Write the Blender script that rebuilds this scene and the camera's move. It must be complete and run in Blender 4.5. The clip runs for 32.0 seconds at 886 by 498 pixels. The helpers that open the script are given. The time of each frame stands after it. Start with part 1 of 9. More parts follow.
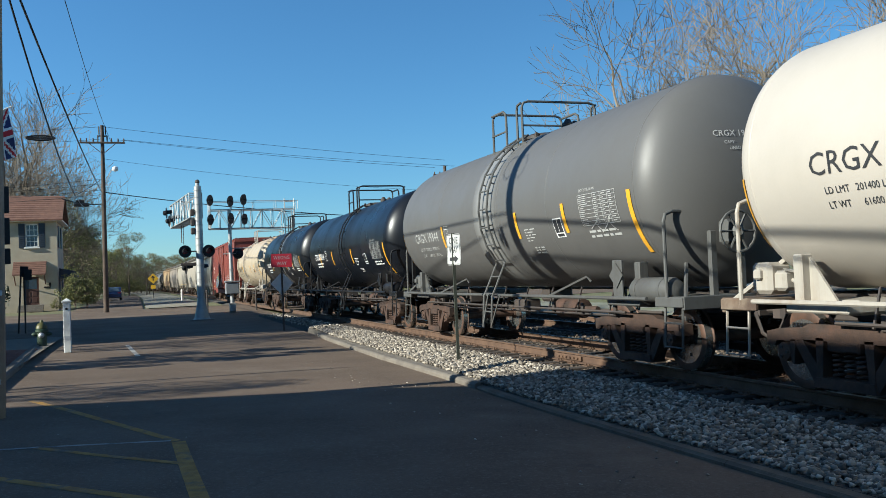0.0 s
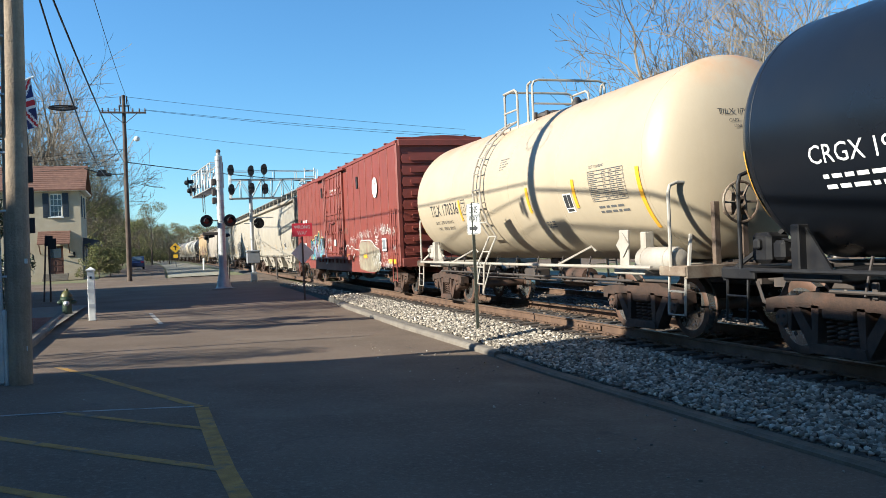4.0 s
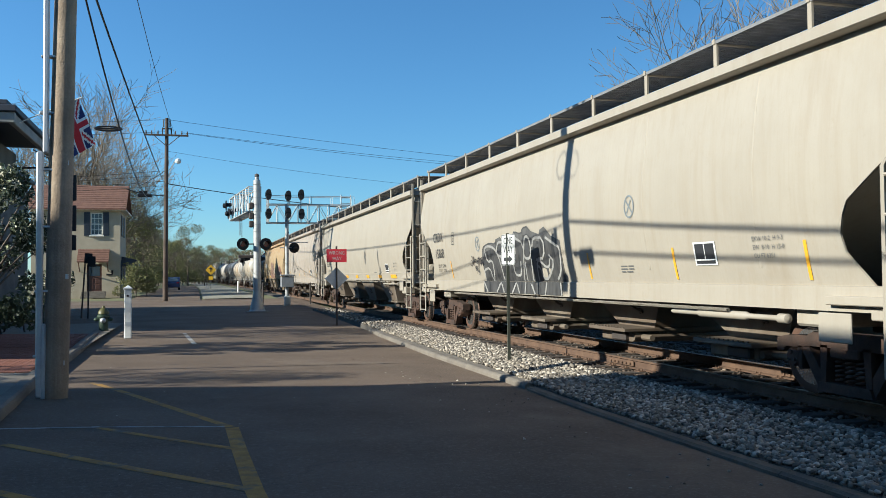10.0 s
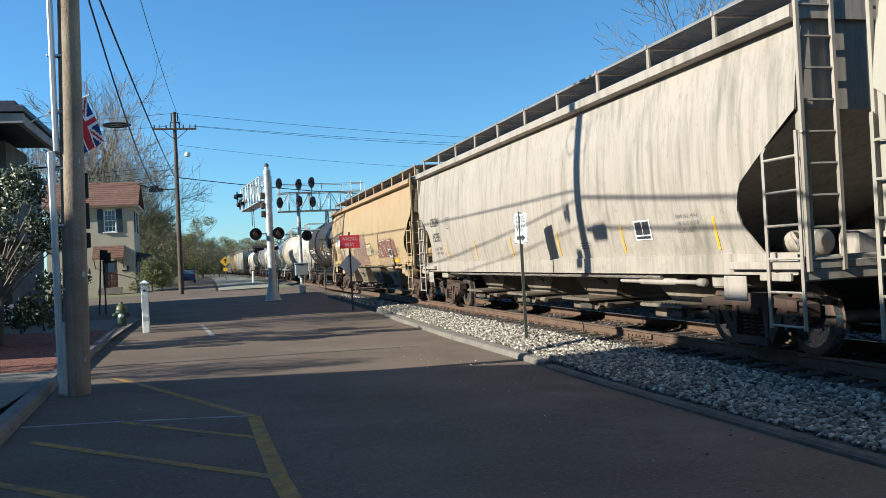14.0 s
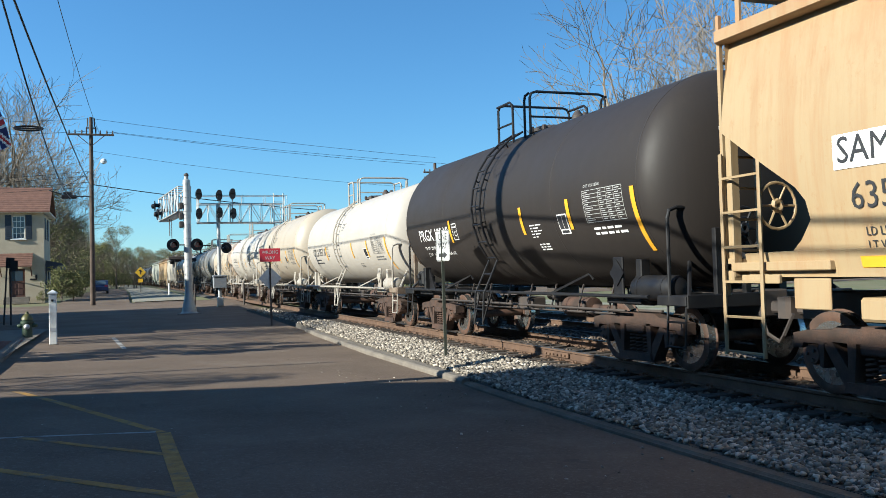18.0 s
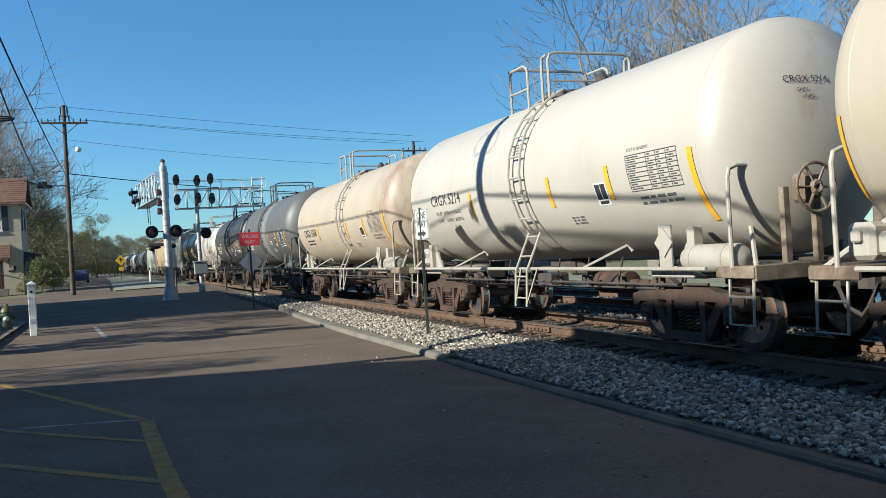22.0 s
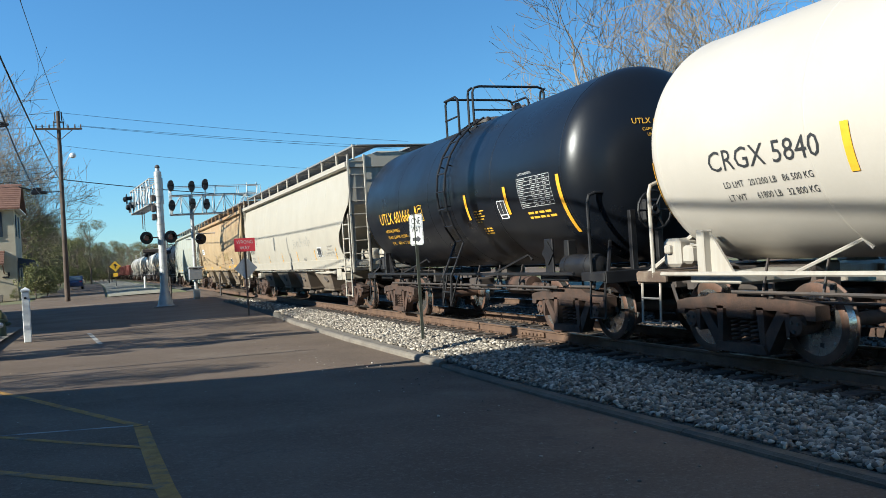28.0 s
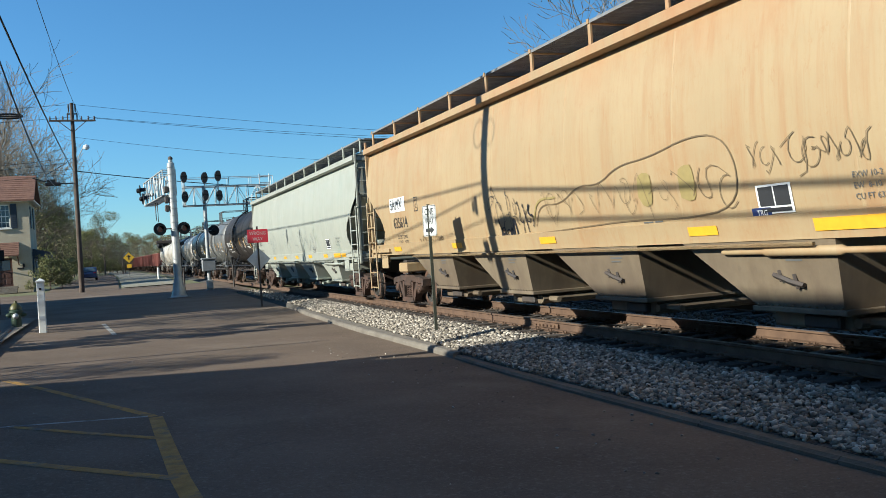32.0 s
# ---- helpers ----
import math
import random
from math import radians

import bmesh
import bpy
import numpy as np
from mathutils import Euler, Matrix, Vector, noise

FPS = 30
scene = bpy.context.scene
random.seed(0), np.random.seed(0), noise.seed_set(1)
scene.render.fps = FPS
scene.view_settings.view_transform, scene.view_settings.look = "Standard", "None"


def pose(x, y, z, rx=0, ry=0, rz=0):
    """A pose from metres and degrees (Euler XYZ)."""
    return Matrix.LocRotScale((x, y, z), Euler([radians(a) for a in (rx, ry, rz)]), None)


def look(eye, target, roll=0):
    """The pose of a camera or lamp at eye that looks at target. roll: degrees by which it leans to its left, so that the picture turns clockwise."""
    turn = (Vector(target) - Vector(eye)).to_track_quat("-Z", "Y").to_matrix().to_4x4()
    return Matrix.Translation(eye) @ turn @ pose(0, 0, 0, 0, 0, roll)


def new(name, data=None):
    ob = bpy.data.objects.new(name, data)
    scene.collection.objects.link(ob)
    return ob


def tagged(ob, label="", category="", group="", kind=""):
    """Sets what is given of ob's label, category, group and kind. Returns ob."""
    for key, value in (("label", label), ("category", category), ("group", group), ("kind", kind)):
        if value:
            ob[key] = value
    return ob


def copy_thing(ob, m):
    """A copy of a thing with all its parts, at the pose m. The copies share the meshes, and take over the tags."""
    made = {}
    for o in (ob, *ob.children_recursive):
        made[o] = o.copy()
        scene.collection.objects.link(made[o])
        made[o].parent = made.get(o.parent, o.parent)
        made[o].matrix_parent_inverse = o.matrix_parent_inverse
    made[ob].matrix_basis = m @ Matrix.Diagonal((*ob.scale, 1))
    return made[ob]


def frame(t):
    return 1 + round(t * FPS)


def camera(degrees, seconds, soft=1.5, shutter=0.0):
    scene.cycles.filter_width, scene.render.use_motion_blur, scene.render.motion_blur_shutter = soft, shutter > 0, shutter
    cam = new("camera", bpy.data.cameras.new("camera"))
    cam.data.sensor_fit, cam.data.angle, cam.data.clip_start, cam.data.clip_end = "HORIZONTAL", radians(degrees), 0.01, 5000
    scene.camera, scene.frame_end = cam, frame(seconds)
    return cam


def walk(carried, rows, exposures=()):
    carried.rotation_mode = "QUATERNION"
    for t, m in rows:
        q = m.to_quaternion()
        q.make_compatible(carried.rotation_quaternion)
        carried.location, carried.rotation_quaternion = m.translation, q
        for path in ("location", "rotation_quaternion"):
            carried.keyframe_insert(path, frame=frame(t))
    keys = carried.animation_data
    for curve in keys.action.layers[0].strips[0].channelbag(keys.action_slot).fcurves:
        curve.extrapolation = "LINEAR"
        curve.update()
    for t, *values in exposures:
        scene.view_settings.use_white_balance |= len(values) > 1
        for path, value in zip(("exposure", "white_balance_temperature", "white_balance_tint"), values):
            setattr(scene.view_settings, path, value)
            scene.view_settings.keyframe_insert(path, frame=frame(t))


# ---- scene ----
# The street runs along y; x points to the tracks, whose centre line is x = 8.15.
cam = camera(54.0, 32.0, 0.85)
PATH = [  # seconds, place, yaw, pitch, roll of the hand-held camera
    (0.0, 0.029, 0.020, 1.641, -19.321, 2.076, 2.665),
    (0.5, 0.018, 0.035, 1.635, -18.826, 1.908, 2.752),
    (1.0, -0.005, -0.020, 1.646, -18.428, 1.641, 2.769),
    (1.5, 0.029, 0.025, 1.643, -18.080, 1.232, 2.639),
    (2.0, 0.023, 0.012, 1.639, -17.735, 0.631, 2.365),
    (2.5, 0.020, 0.060, 1.631, -17.516, 0.215, 2.455),
    (4.5, 0.033, -0.005, 1.626, -18.295, 0.216, 2.403),
    (5.0, 0.025, 0.046, 1.626, -18.723, 0.352, 1.884),
    (5.5, 0.032, 0.028, 1.628, -19.151, 0.174, 1.445),
    (6.0, 0.019, 0.031, 1.630, -18.898, -0.136, 1.380),
    (6.5, 0.035, 0.032, 1.623, -17.709, -0.250, 1.651),
    (7.0, 0.017, 0.035, 1.616, -16.402, -0.186, 1.669),
    (7.5, 0.013, 0.025, 1.615, -15.836, 0.031, 1.476),
    (8.0, 0.014, 0.040, 1.607, -15.960, 0.148, 1.296),
    (8.5, 0.005, 0.023, 1.607, -15.795, 0.473, 1.228),
    (9.0, -0.006, -0.065, 1.622, -15.200, 1.271, 0.931),
    (9.5, -0.007, -0.013, 1.604, -15.277, 1.906, 0.704),
    (10.0, 0.006, 0.005, 1.604, -15.860, 2.221, 0.659),
    (10.5, 0.009, 0.021, 1.608, -16.103, 2.397, 0.965),
    (11.0, 0.004, 0.006, 1.610, -16.021, 2.160, 1.394),
    (11.5, -0.007, -0.069, 1.616, -15.874, 1.702, 1.941),
    (12.0, 0.003, -0.043, 1.607, -15.905, 1.385, 2.257),
    (12.5, 0.003, -0.032, 1.604, -15.810, 1.180, 2.279),
    (13.0, -0.008, -0.001, 1.599, -15.425, 1.066, 2.439),
    (13.5, -0.003, 0.009, 1.596, -15.044, 0.968, 2.721),
    (14.0, 0.000, 0.008, 1.604, -14.958, 1.047, 3.132),
    (14.5, 0.001, 0.013, 1.600, -15.065, 1.118, 3.392),
    (16.5, 0.105, 0.046, 1.566, -18.791, 0.896, 1.968),
    (17.0, 0.034, -0.023, 1.596, -19.635, 1.069, 2.427),
    (17.5, 0.004, -0.022, 1.610, -19.642, 1.760, 2.261),
    (18.0, 0.032, 0.029, 1.600, -20.071, 1.915, 1.899),
    (18.5, 0.064, 0.003, 1.606, -20.807, 1.579, 2.046),
    (19.0, 0.079, 0.015, 1.604, -21.113, 1.141, 2.587),
    (19.5, 0.078, 0.005, 1.602, -21.032, 0.778, 3.020),
    (20.0, 0.084, 0.015, 1.601, -20.888, 0.446, 3.290),
    (20.5, 0.081, 0.019, 1.597, -20.770, 0.455, 3.399),
    (21.0, 0.078, -0.049, 1.606, -20.739, 0.456, 3.658),
    (21.5, 0.086, 0.016, 1.595, -21.066, 0.434, 3.730),
    (22.0, 0.081, -0.019, 1.603, -21.202, 0.405, 3.759),
    (22.5, 0.087, -0.020, 1.601, -21.151, 0.464, 3.739),
    (23.0, 0.078, -0.006, 1.608, -21.055, 0.345, 3.759),
    (23.5, 0.088, 0.017, 1.596, -20.831, 0.165, 3.792),
    (24.0, 0.086, 0.012, 1.606, -20.709, 0.127, 3.631),
    (24.5, 0.077, 0.022, 1.597, -20.604, 0.405, 3.395),
    (25.0, 0.080, -0.009, 1.599, -20.377, 0.655, 3.357),
    (25.5, 0.074, -0.057, 1.600, -20.048, 0.755, 3.617),
    (27.5, 0.080, 0.008, 1.599, -21.608, 0.785, 3.956),
    (28.0, 0.078, -0.042, 1.601, -21.524, 0.748, 3.843),
    (28.5, 0.072, 0.002, 1.599, -21.601, 0.726, 3.952),
    (29.0, 0.069, 0.004, 1.608, -21.846, 0.769, 3.938),
    (29.5, 0.076, 0.002, 1.597, -22.082, 0.640, 3.948),
    (30.0, 0.071, 0.017, 1.595, -22.051, 0.548, 3.819),
    (30.5, 0.063, -0.072, 1.604, -21.720, 0.795, 3.573),
    (31.0, 0.074, -0.009, 1.593, -21.409, 0.948, 3.674),
    (31.5, 0.076, -0.005, 1.594, -20.969, 0.841, 3.837),
    (32.0, 0.069, 0.018, 1.597, -20.740, 0.228, 3.851),
]
walk(cam, [(t, pose(x, y, z, 90 + p, r, w)) for t, x, y, z, w, p, r in PATH],
     [(0, 0.96, 5450, 2), (1, 1.46, 5550, 5), (2, 1.78, 5850, 10), (3.5, 1.5, 5700, 6), (5, 1.28, 5500, 4), (6, 1.47, 5450, 3), (7, 1.5, 5450, 3), (8, 1.28, 5450, 3), (9, 1.1, 5450, 3), (11, 1.04, 5450, 3), (13, 1.06, 5450, 3), (14, 1.2, 5450, 3), (17, 1.2, 5450, 2), (18, 1.22, 5450, 3), (19, 1.46, 5650, 6), (20, 1.0, 5450, 2), (21, 0.98, 5450, 2), (23, 1.0, 5450, 2), (24, 1.14, 5500, 4), (25, 1.52, 5650, 7), (28, 1.16, 5450, 3), (29, 1.66, 5850, 10), (30, 1.06, 5450, 3), (31, 0.94, 5450, 2), (32, 1.05, 5450, 2)])

# ---- light ----
SUN_AZ = 10.7      # way in which the light travels, degrees from +x
SUN_EL = 25.0
world = bpy.data.worlds.new("sky")
scene.world = world
world.use_nodes = True
wn = world.node_tree
sky = wn.nodes.new("ShaderNodeTexSky")
sky.sky_type = "NISHITA"
sky.sun_disc = False
sky.sun_elevation = radians(SUN_EL)
sky.sun_rotation = radians(270 + SUN_AZ)
sky.air_density, sky.dust_density, sky.ozone_density = 1.08, 0.02, 5.0
wn.nodes["Background"].inputs["Strength"].default_value = 0.062
air = wn.nodes.new("ShaderNodeMix")          # clear spring air: a little less red
air.data_type, air.blend_type = "RGBA", "MULTIPLY"
air.inputs[0].default_value, air.inputs[7].default_value = 1.0, (0.86, 1.03, 1.05, 1)
wn.links.new(sky.outputs[0], air.inputs[6])
wn.links.new(air.outputs[2], wn.nodes["Background"].inputs["Color"])
sun_data = bpy.data.lights.new("sun", "SUN")
sun_data.energy, sun_data.angle, sun_data.color = 5.0, radians(0.53), (1.0, 0.865, 0.68)
sun = new("sun", sun_data)
sun.matrix_world = look((0, 0, 60), (math.cos(radians(SUN_AZ)), math.sin(radians(SUN_AZ)), 60 - math.tan(radians(SUN_EL))))
scene.view_settings.exposure = 0.0

# ---- tools ----
def chamfer_box(c, s, b):
    hx, hy, hz = s[0] / 2, s[1] / 2, s[2] / 2
    b = min(b, hx * .9, hy * .9, hz * .9)
    v, idx = [], {}
    for ix in (-1, 1):
        for iy in (-1, 1):
            for iz in (-1, 1):
                for k, (a, e, d) in enumerate(((0, b, b), (b, 0, b), (b, b, 0))):
                    idx[ix, iy, iz, k] = len(v)
                    v.append((c[0] + ix * (hx - a), c[1] + iy * (hy - e), c[2] + iz * (hz - d)))
    f = []
    for s_ in (-1, 1):
        f.append([idx[s_, -1, -1, 0], idx[s_, s_, -1, 0] if 0 else idx[s_, 1, -1, 0], idx[s_, 1, 1, 0], idx[s_, -1, 1, 0]])
        f.append([idx[-1, s_, -1, 1], idx[1, s_, -1, 1], idx[1, s_, 1, 1], idx[-1, s_, 1, 1]])
        f.append([idx[-1, -1, s_, 2], idx[1, -1, s_, 2], idx[1, 1, s_, 2], idx[-1, 1, s_, 2]])
        for r_ in (-1, 1):
            f.append([idx[s_, r_, -1, 0], idx[s_, r_, 1, 0], idx[s_, r_, 1, 1], idx[s_, r_, -1, 1]])
            f.append([idx[s_, -1, r_, 0], idx[s_, 1, r_, 0], idx[s_, 1, r_, 2], idx[s_, -1, r_, 2]])
            f.append([idx[-1, s_, r_, 1], idx[1, s_, r_, 1], idx[1, s_, r_, 2], idx[-1, s_, r_, 2]])
            for q_ in (-1, 1):
                f.append([idx[s_, r_, q_, k] for k in range(3)])
    return v, f


class Mb:
    """Collects the faces of one mesh."""

    def __init__(self):
        self.v, self.f, self.mi = [], [], []

    def add(self, v, f, m=0):
        n = len(self.v)
        self.v.extend(tuple(p) for p in v)
        self.f.extend([i + n for i in q] for q in f)
        self.mi.extend([m] * len(f))
        return self

    def box(self, c, s, b=0.0, rot=None, m=0):
        if b > 0:
            v, f = chamfer_box(c, s, b)
        else:
            x, y, z = (q / 2 for q in s)
            v = [(c[0] + i * x, c[1] + j * y, c[2] + k * z) for i in (-1, 1) for j in (-1, 1) for k in (-1, 1)]
            f = [(0, 1, 3, 2), (4, 6, 7, 5), (0, 4, 5, 1), (2, 3, 7, 6), (0, 2, 6, 4), (1, 5, 7, 3)]
        if rot is not None:
            cc = Vector(c)
            v = [cc + rot @ (Vector(p) - cc) for p in v]
        return self.add(v, f, m)

    def tube(self, pts, r, n=6, r2=None, caps=True, m=0):
        pts = [Vector(p) for p in pts]
        v, f = [], []
        last = len(pts) - 1
        side = None
        for i, p in enumerate(pts):
            d = (pts[min(i + 1, last)] - pts[max(i - 1, 0)]).normalized()
            if side is None:
                side = d.orthogonal().normalized()
            side = (side - d * side.dot(d)).normalized()
            up = d.cross(side)
            rr = r if r2 is None else r + (r2 - r) * i / last
            k = 1.0
            if 0 < i < last:
                k = 1 / max(0.5, math.cos((pts[i + 1] - p).angle(p - pts[i - 1]) / 2))
            v += [p + (side * math.cos(a) + up * math.sin(a)) * rr * (k if n < 5 else 1) for a in (2 * math.pi * j / n for j in range(n))]
        for i in range(last):
            f += [(i * n + j, i * n + (j + 1) % n, (i + 1) * n + (j + 1) % n, (i + 1) * n + j) for j in range(n)]
        if caps:
            f += [tuple(range(n))[::-1], tuple(last * n + j for j in range(n))]
        return self.add(v, f, m)

    def prism(self, poly, axis, a, b, m=0):
        """poly in the plane across axis ('x': y, z; 'y': x, z; 'z': x, y), from a to b."""
        put = {"x": lambda p, q, w: (w, p, q), "y": lambda p, q, w: (p, w, q), "z": lambda p, q, w: (p, q, w)}[axis]
        n = len(poly)
        v = [put(p, q, w) for w in (a, b) for p, q in poly]
        f = [tuple(range(n)), tuple(range(2 * n - 1, n - 1, -1))]
        f += [(i, (i + 1) % n, n + (i + 1) % n, n + i) for i in range(n)]
        return self.add(v, f, m)

    def spin(self, prof, axis="x", n=32, c=(0, 0, 0), m=0):
        """prof: (along the axis, radius)."""
        v, f = [], []
        for w, r in prof:
            for j in range(n):
                a = 2 * math.pi * j / n
                p, q = r * math.cos(a), r * math.sin(a)
                v.append({"x": (c[0] + w, c[1] + p, c[2] + q), "y": (c[0] + p, c[1] + w, c[2] + q), "z": (c[0] + p, c[1] + q, c[2] + w)}[axis])
        for i in range(len(prof) - 1):
            f += [(i * n + j, i * n + (j + 1) % n, (i + 1) * n + (j + 1) % n, (i + 1) * n + j) for j in range(n)]
        f += [tuple(range(n)), tuple((len(prof) - 1) * n + j for j in range(n))]
        return self.add(v, f, m)

    def grid(self, rows, m=0):
        w = len(rows[0])
        v = [p for r in rows for p in r]
        f = [(i * w + j, i * w + j + 1, (i + 1) * w + j + 1, (i + 1) * w + j) for i in range(len(rows) - 1) for j in range(w - 1)]
        return self.add(v, f, m)

    def mesh(self, name, mats, smooth=0):
        me = bpy.data.meshes.new(name)
        me.from_pydata(self.v, [], self.f)
        for q in mats if isinstance(mats, (list, tuple)) else [mats]:
            me.materials.append(q)
        if any(self.mi):
            me.polygons.foreach_set("material_index", self.mi)
        bm = bmesh.new()
        bm.from_mesh(me)
        bmesh.ops.recalc_face_normals(bm, faces=bm.faces)
        bm.to_mesh(me)
        bm.free()
        if smooth:
            me.shade_smooth()
            me.set_sharp_from_angle(angle=radians(smooth))
        return me


def part(name, data, material, parent, label="", smooth=0, at=None):
    """Links a mesh (or an Mb) as one part under a thing or a part."""
    me = data.mesh(name, material, smooth) if isinstance(data, Mb) else data
    ob = new(name, me)
    if parent is not None:
        ob.parent = parent
    if at is not None:
        ob.matrix_basis = at
    if label:
        ob["label"] = label
    return ob


def thing(name, label, category, group="", kind="", at=None):
    ob = new(name)
    ob.empty_display_size = 0.2
    if at is not None:
        ob.matrix_basis = at
    return tagged(ob, label, category, group, kind)


def solid(name, data, material, label, category="", group="", kind="", smooth=0, at=None):
    """A thing that is one mesh."""
    return tagged(part(name, data, material, None, "", smooth, at), label, category, group, kind)


LETTERS = {}


def letters(text, h):
    """Vertices and faces of a line of the built-in font, h metres high, from x = 0."""
    if text not in LETTERS:
        cu = bpy.data.curves.new("line", "FONT")
        cu.body, cu.size, cu.resolution_u = text, 1.0, 2
        ob = bpy.data.objects.new("line", cu)
        me = bpy.data.meshes.new_from_object(ob)
        LETTERS[text] = ([tuple(v.co) for v in me.vertices], [tuple(p.vertices) for p in me.polygons])
        bpy.data.objects.remove(ob)
        bpy.data.curves.remove(cu)
        bpy.data.meshes.remove(me)
    v, f = LETTERS[text]
    k = h / 0.70
    return [(x * k, y * k) for x, y, z in v], f


def lettering(mb, text, x, z, h, yf, wide=1.0, m=0, lift=0.007):
    v, f = letters(text, h)
    return mb.add([(x + a * wide, yf(z + b) - lift, z + b) for a, b in v], f, m)


def rect(mb, x0, x1, z0, z1, yf, m=0, lift=0.006, n=1):
    """A painted or taped patch on a side whose depth is yf(z)."""
    rows = [[(x, yf(z0 + (z1 - z0) * i / n) - lift, z0 + (z1 - z0) * i / n) for x in (x0, x1)] for i in range(n + 1)]
    return mb.grid(rows, m)


def stroke(mb, pts, w, yf, m=0, lift=0.007):
    """A sprayed line along pts (x, z) of width w."""
    pts = [Vector(p) for p in pts]
    v, f = [], []
    for i, p in enumerate(pts):
        d = (pts[min(i + 1, len(pts) - 1)] - pts[max(i - 1, 0)]).normalized()
        q = Vector((-d.y, d.x)) * w / 2
        v += [p + q, p - q]
    f = [(2 * i, 2 * i + 1, 2 * i + 3, 2 * i + 2) for i in range(len(pts) - 1)]
    return mb.add([(a.x, yf(a.y) - lift, a.y) for a in v], f, m)


# ---- materials ----
def nodes_of(name):
    m = bpy.data.materials.new(name)
    m.use_nodes = True
    return m, m.node_tree, m.node_tree.nodes["Principled BSDF"]


def add_noise(nt, vec, scale, detail=4, rough=0.55, stretch=None):
    if stretch:
        mp = nt.nodes.new("ShaderNodeMapping")
        mp.inputs["Scale"].default_value = stretch
        nt.links.new(vec, mp.inputs["Vector"])
        vec = mp.outputs[0]
    n = nt.nodes.new("ShaderNodeTexNoise")
    n.inputs["Scale"].default_value, n.inputs["Detail"].default_value, n.inputs["Roughness"].default_value = scale, detail, rough
    nt.links.new(vec, n.inputs["Vector"])
    return n.outputs["Fac"]


def ramp(nt, fac, a, b, lo=0.0, hi=1.0):
    r = nt.nodes.new("ShaderNodeMapRange")
    for k, v in (("From Min", a), ("From Max", b), ("To Min", lo), ("To Max", hi)):
        r.inputs[k].default_value = v
    nt.links.new(fac, r.inputs["Value"])
    return r.outputs[0]


def blend(nt, fac, a, b, kind="MIX"):
    x = nt.nodes.new("ShaderNodeMix")
    x.data_type, x.blend_type = "RGBA", kind
    for sock, val in ((x.inputs[0], fac), (x.inputs[6], a), (x.inputs[7], b)):
        if hasattr(val, "links") or hasattr(val, "is_linked"):
            nt.links.new(val, sock)
        elif isinstance(val, (int, float)):
            sock.default_value = val
        else:
            sock.default_value = (*val, 1)
    return x.outputs[2]


def surface(name, col, col2=None, scale=3.0, rough=0.6, metal=0.0, bump=0.1, fine=60.0, dirt=None, dirt_at=(0.55, 0.75), streak=0.0, random_tint=0.0, spec=0.5, grain=0.35):
    """Grain and stains at two scales; streak adds runs down the sides."""
    m, nt, bs = nodes_of(name)
    tc = nt.nodes.new("ShaderNodeTexCoord").outputs["Object"]
    big = add_noise(nt, tc, scale, 6)
    small = add_noise(nt, tc, fine, 3)
    col2 = col2 or tuple(c * 0.8 for c in col)
    c = blend(nt, ramp(nt, big, 0.35, 0.65), col, col2)
    c = blend(nt, ramp(nt, small, 0.3, 0.7, 0.0, grain), c, tuple(q * 0.7 for q in col2))
    if dirt:
        c = blend(nt, ramp(nt, add_noise(nt, tc, scale * 0.6, 8, 0.7), *dirt_at), c, dirt)
    if streak:
        s = add_noise(nt, tc, 1.0, 5, 0.6, (5.0, 5.0, 0.35))
        c = blend(nt, ramp(nt, s, 0.5, 0.72, 0.0, streak), c, dirt or col2)
        s = add_noise(nt, tc, 1.0, 6, 0.7, (17.0, 17.0, 0.6))
        c = blend(nt, ramp(nt, s, 0.48, 0.68, 0.0, streak * 0.6), c, dirt or col2)
        s = add_noise(nt, tc, 9.0, 6, 0.75, (1.0, 1.0, 0.6))
        c = blend(nt, ramp(nt, s, 0.58, 0.72, 0.0, streak), c, dirt or col2)
    if random_tint:
        oi = nt.nodes.new("ShaderNodeObjectInfo")
        c = blend(nt, ramp(nt, oi.outputs["Random"], 0, 1, 0, random_tint), c, tuple(q * 0.45 for q in col))
    nt.links.new(c, bs.inputs["Base Color"])
    nt.links.new(ramp(nt, big, 0.3, 0.7, max(rough - 0.1, 0), min(rough + 0.1, 1)), bs.inputs["Roughness"])
    bs.inputs["Metallic"].default_value = metal
    bs.inputs["Specular IOR Level"].default_value = spec
    if bump:
        b = nt.nodes.new("ShaderNodeBump")
        b.inputs["Strength"].default_value, b.inputs["Distance"].default_value = bump, 0.02
        nt.links.new(small, b.inputs["Height"])
        nt.links.new(b.outputs[0], bs.inputs["Normal"])
    return m


def plain(name, col, rough=0.5, metal=0.0, glow=0.0):
    m, nt, bs = nodes_of(name)
    tc = nt.nodes.new("ShaderNodeTexCoord").outputs["Object"]
    c = blend(nt, ramp(nt, add_noise(nt, tc, 9, 5), 0.35, 0.7, 0, 0.5), col, tuple(q * 0.75 for q in col))
    nt.links.new(c, bs.inputs["Base Color"])
    bs.inputs["Roughness"].default_value, bs.inputs["Metallic"].default_value = rough, metal
    if glow:
        bs.inputs["Emission Color"].default_value = (*col, 1)
        bs.inputs["Emission Strength"].default_value = glow
    return m


def glass(name, tint=(0.05, 0.07, 0.09)):
    m, nt, bs = nodes_of(name)
    bs.inputs["Base Color"].default_value = (*tint, 1)
    bs.inputs["Roughness"].default_value = 0.08
    bs.inputs["Specular IOR Level"].default_value = 0.8
    return m


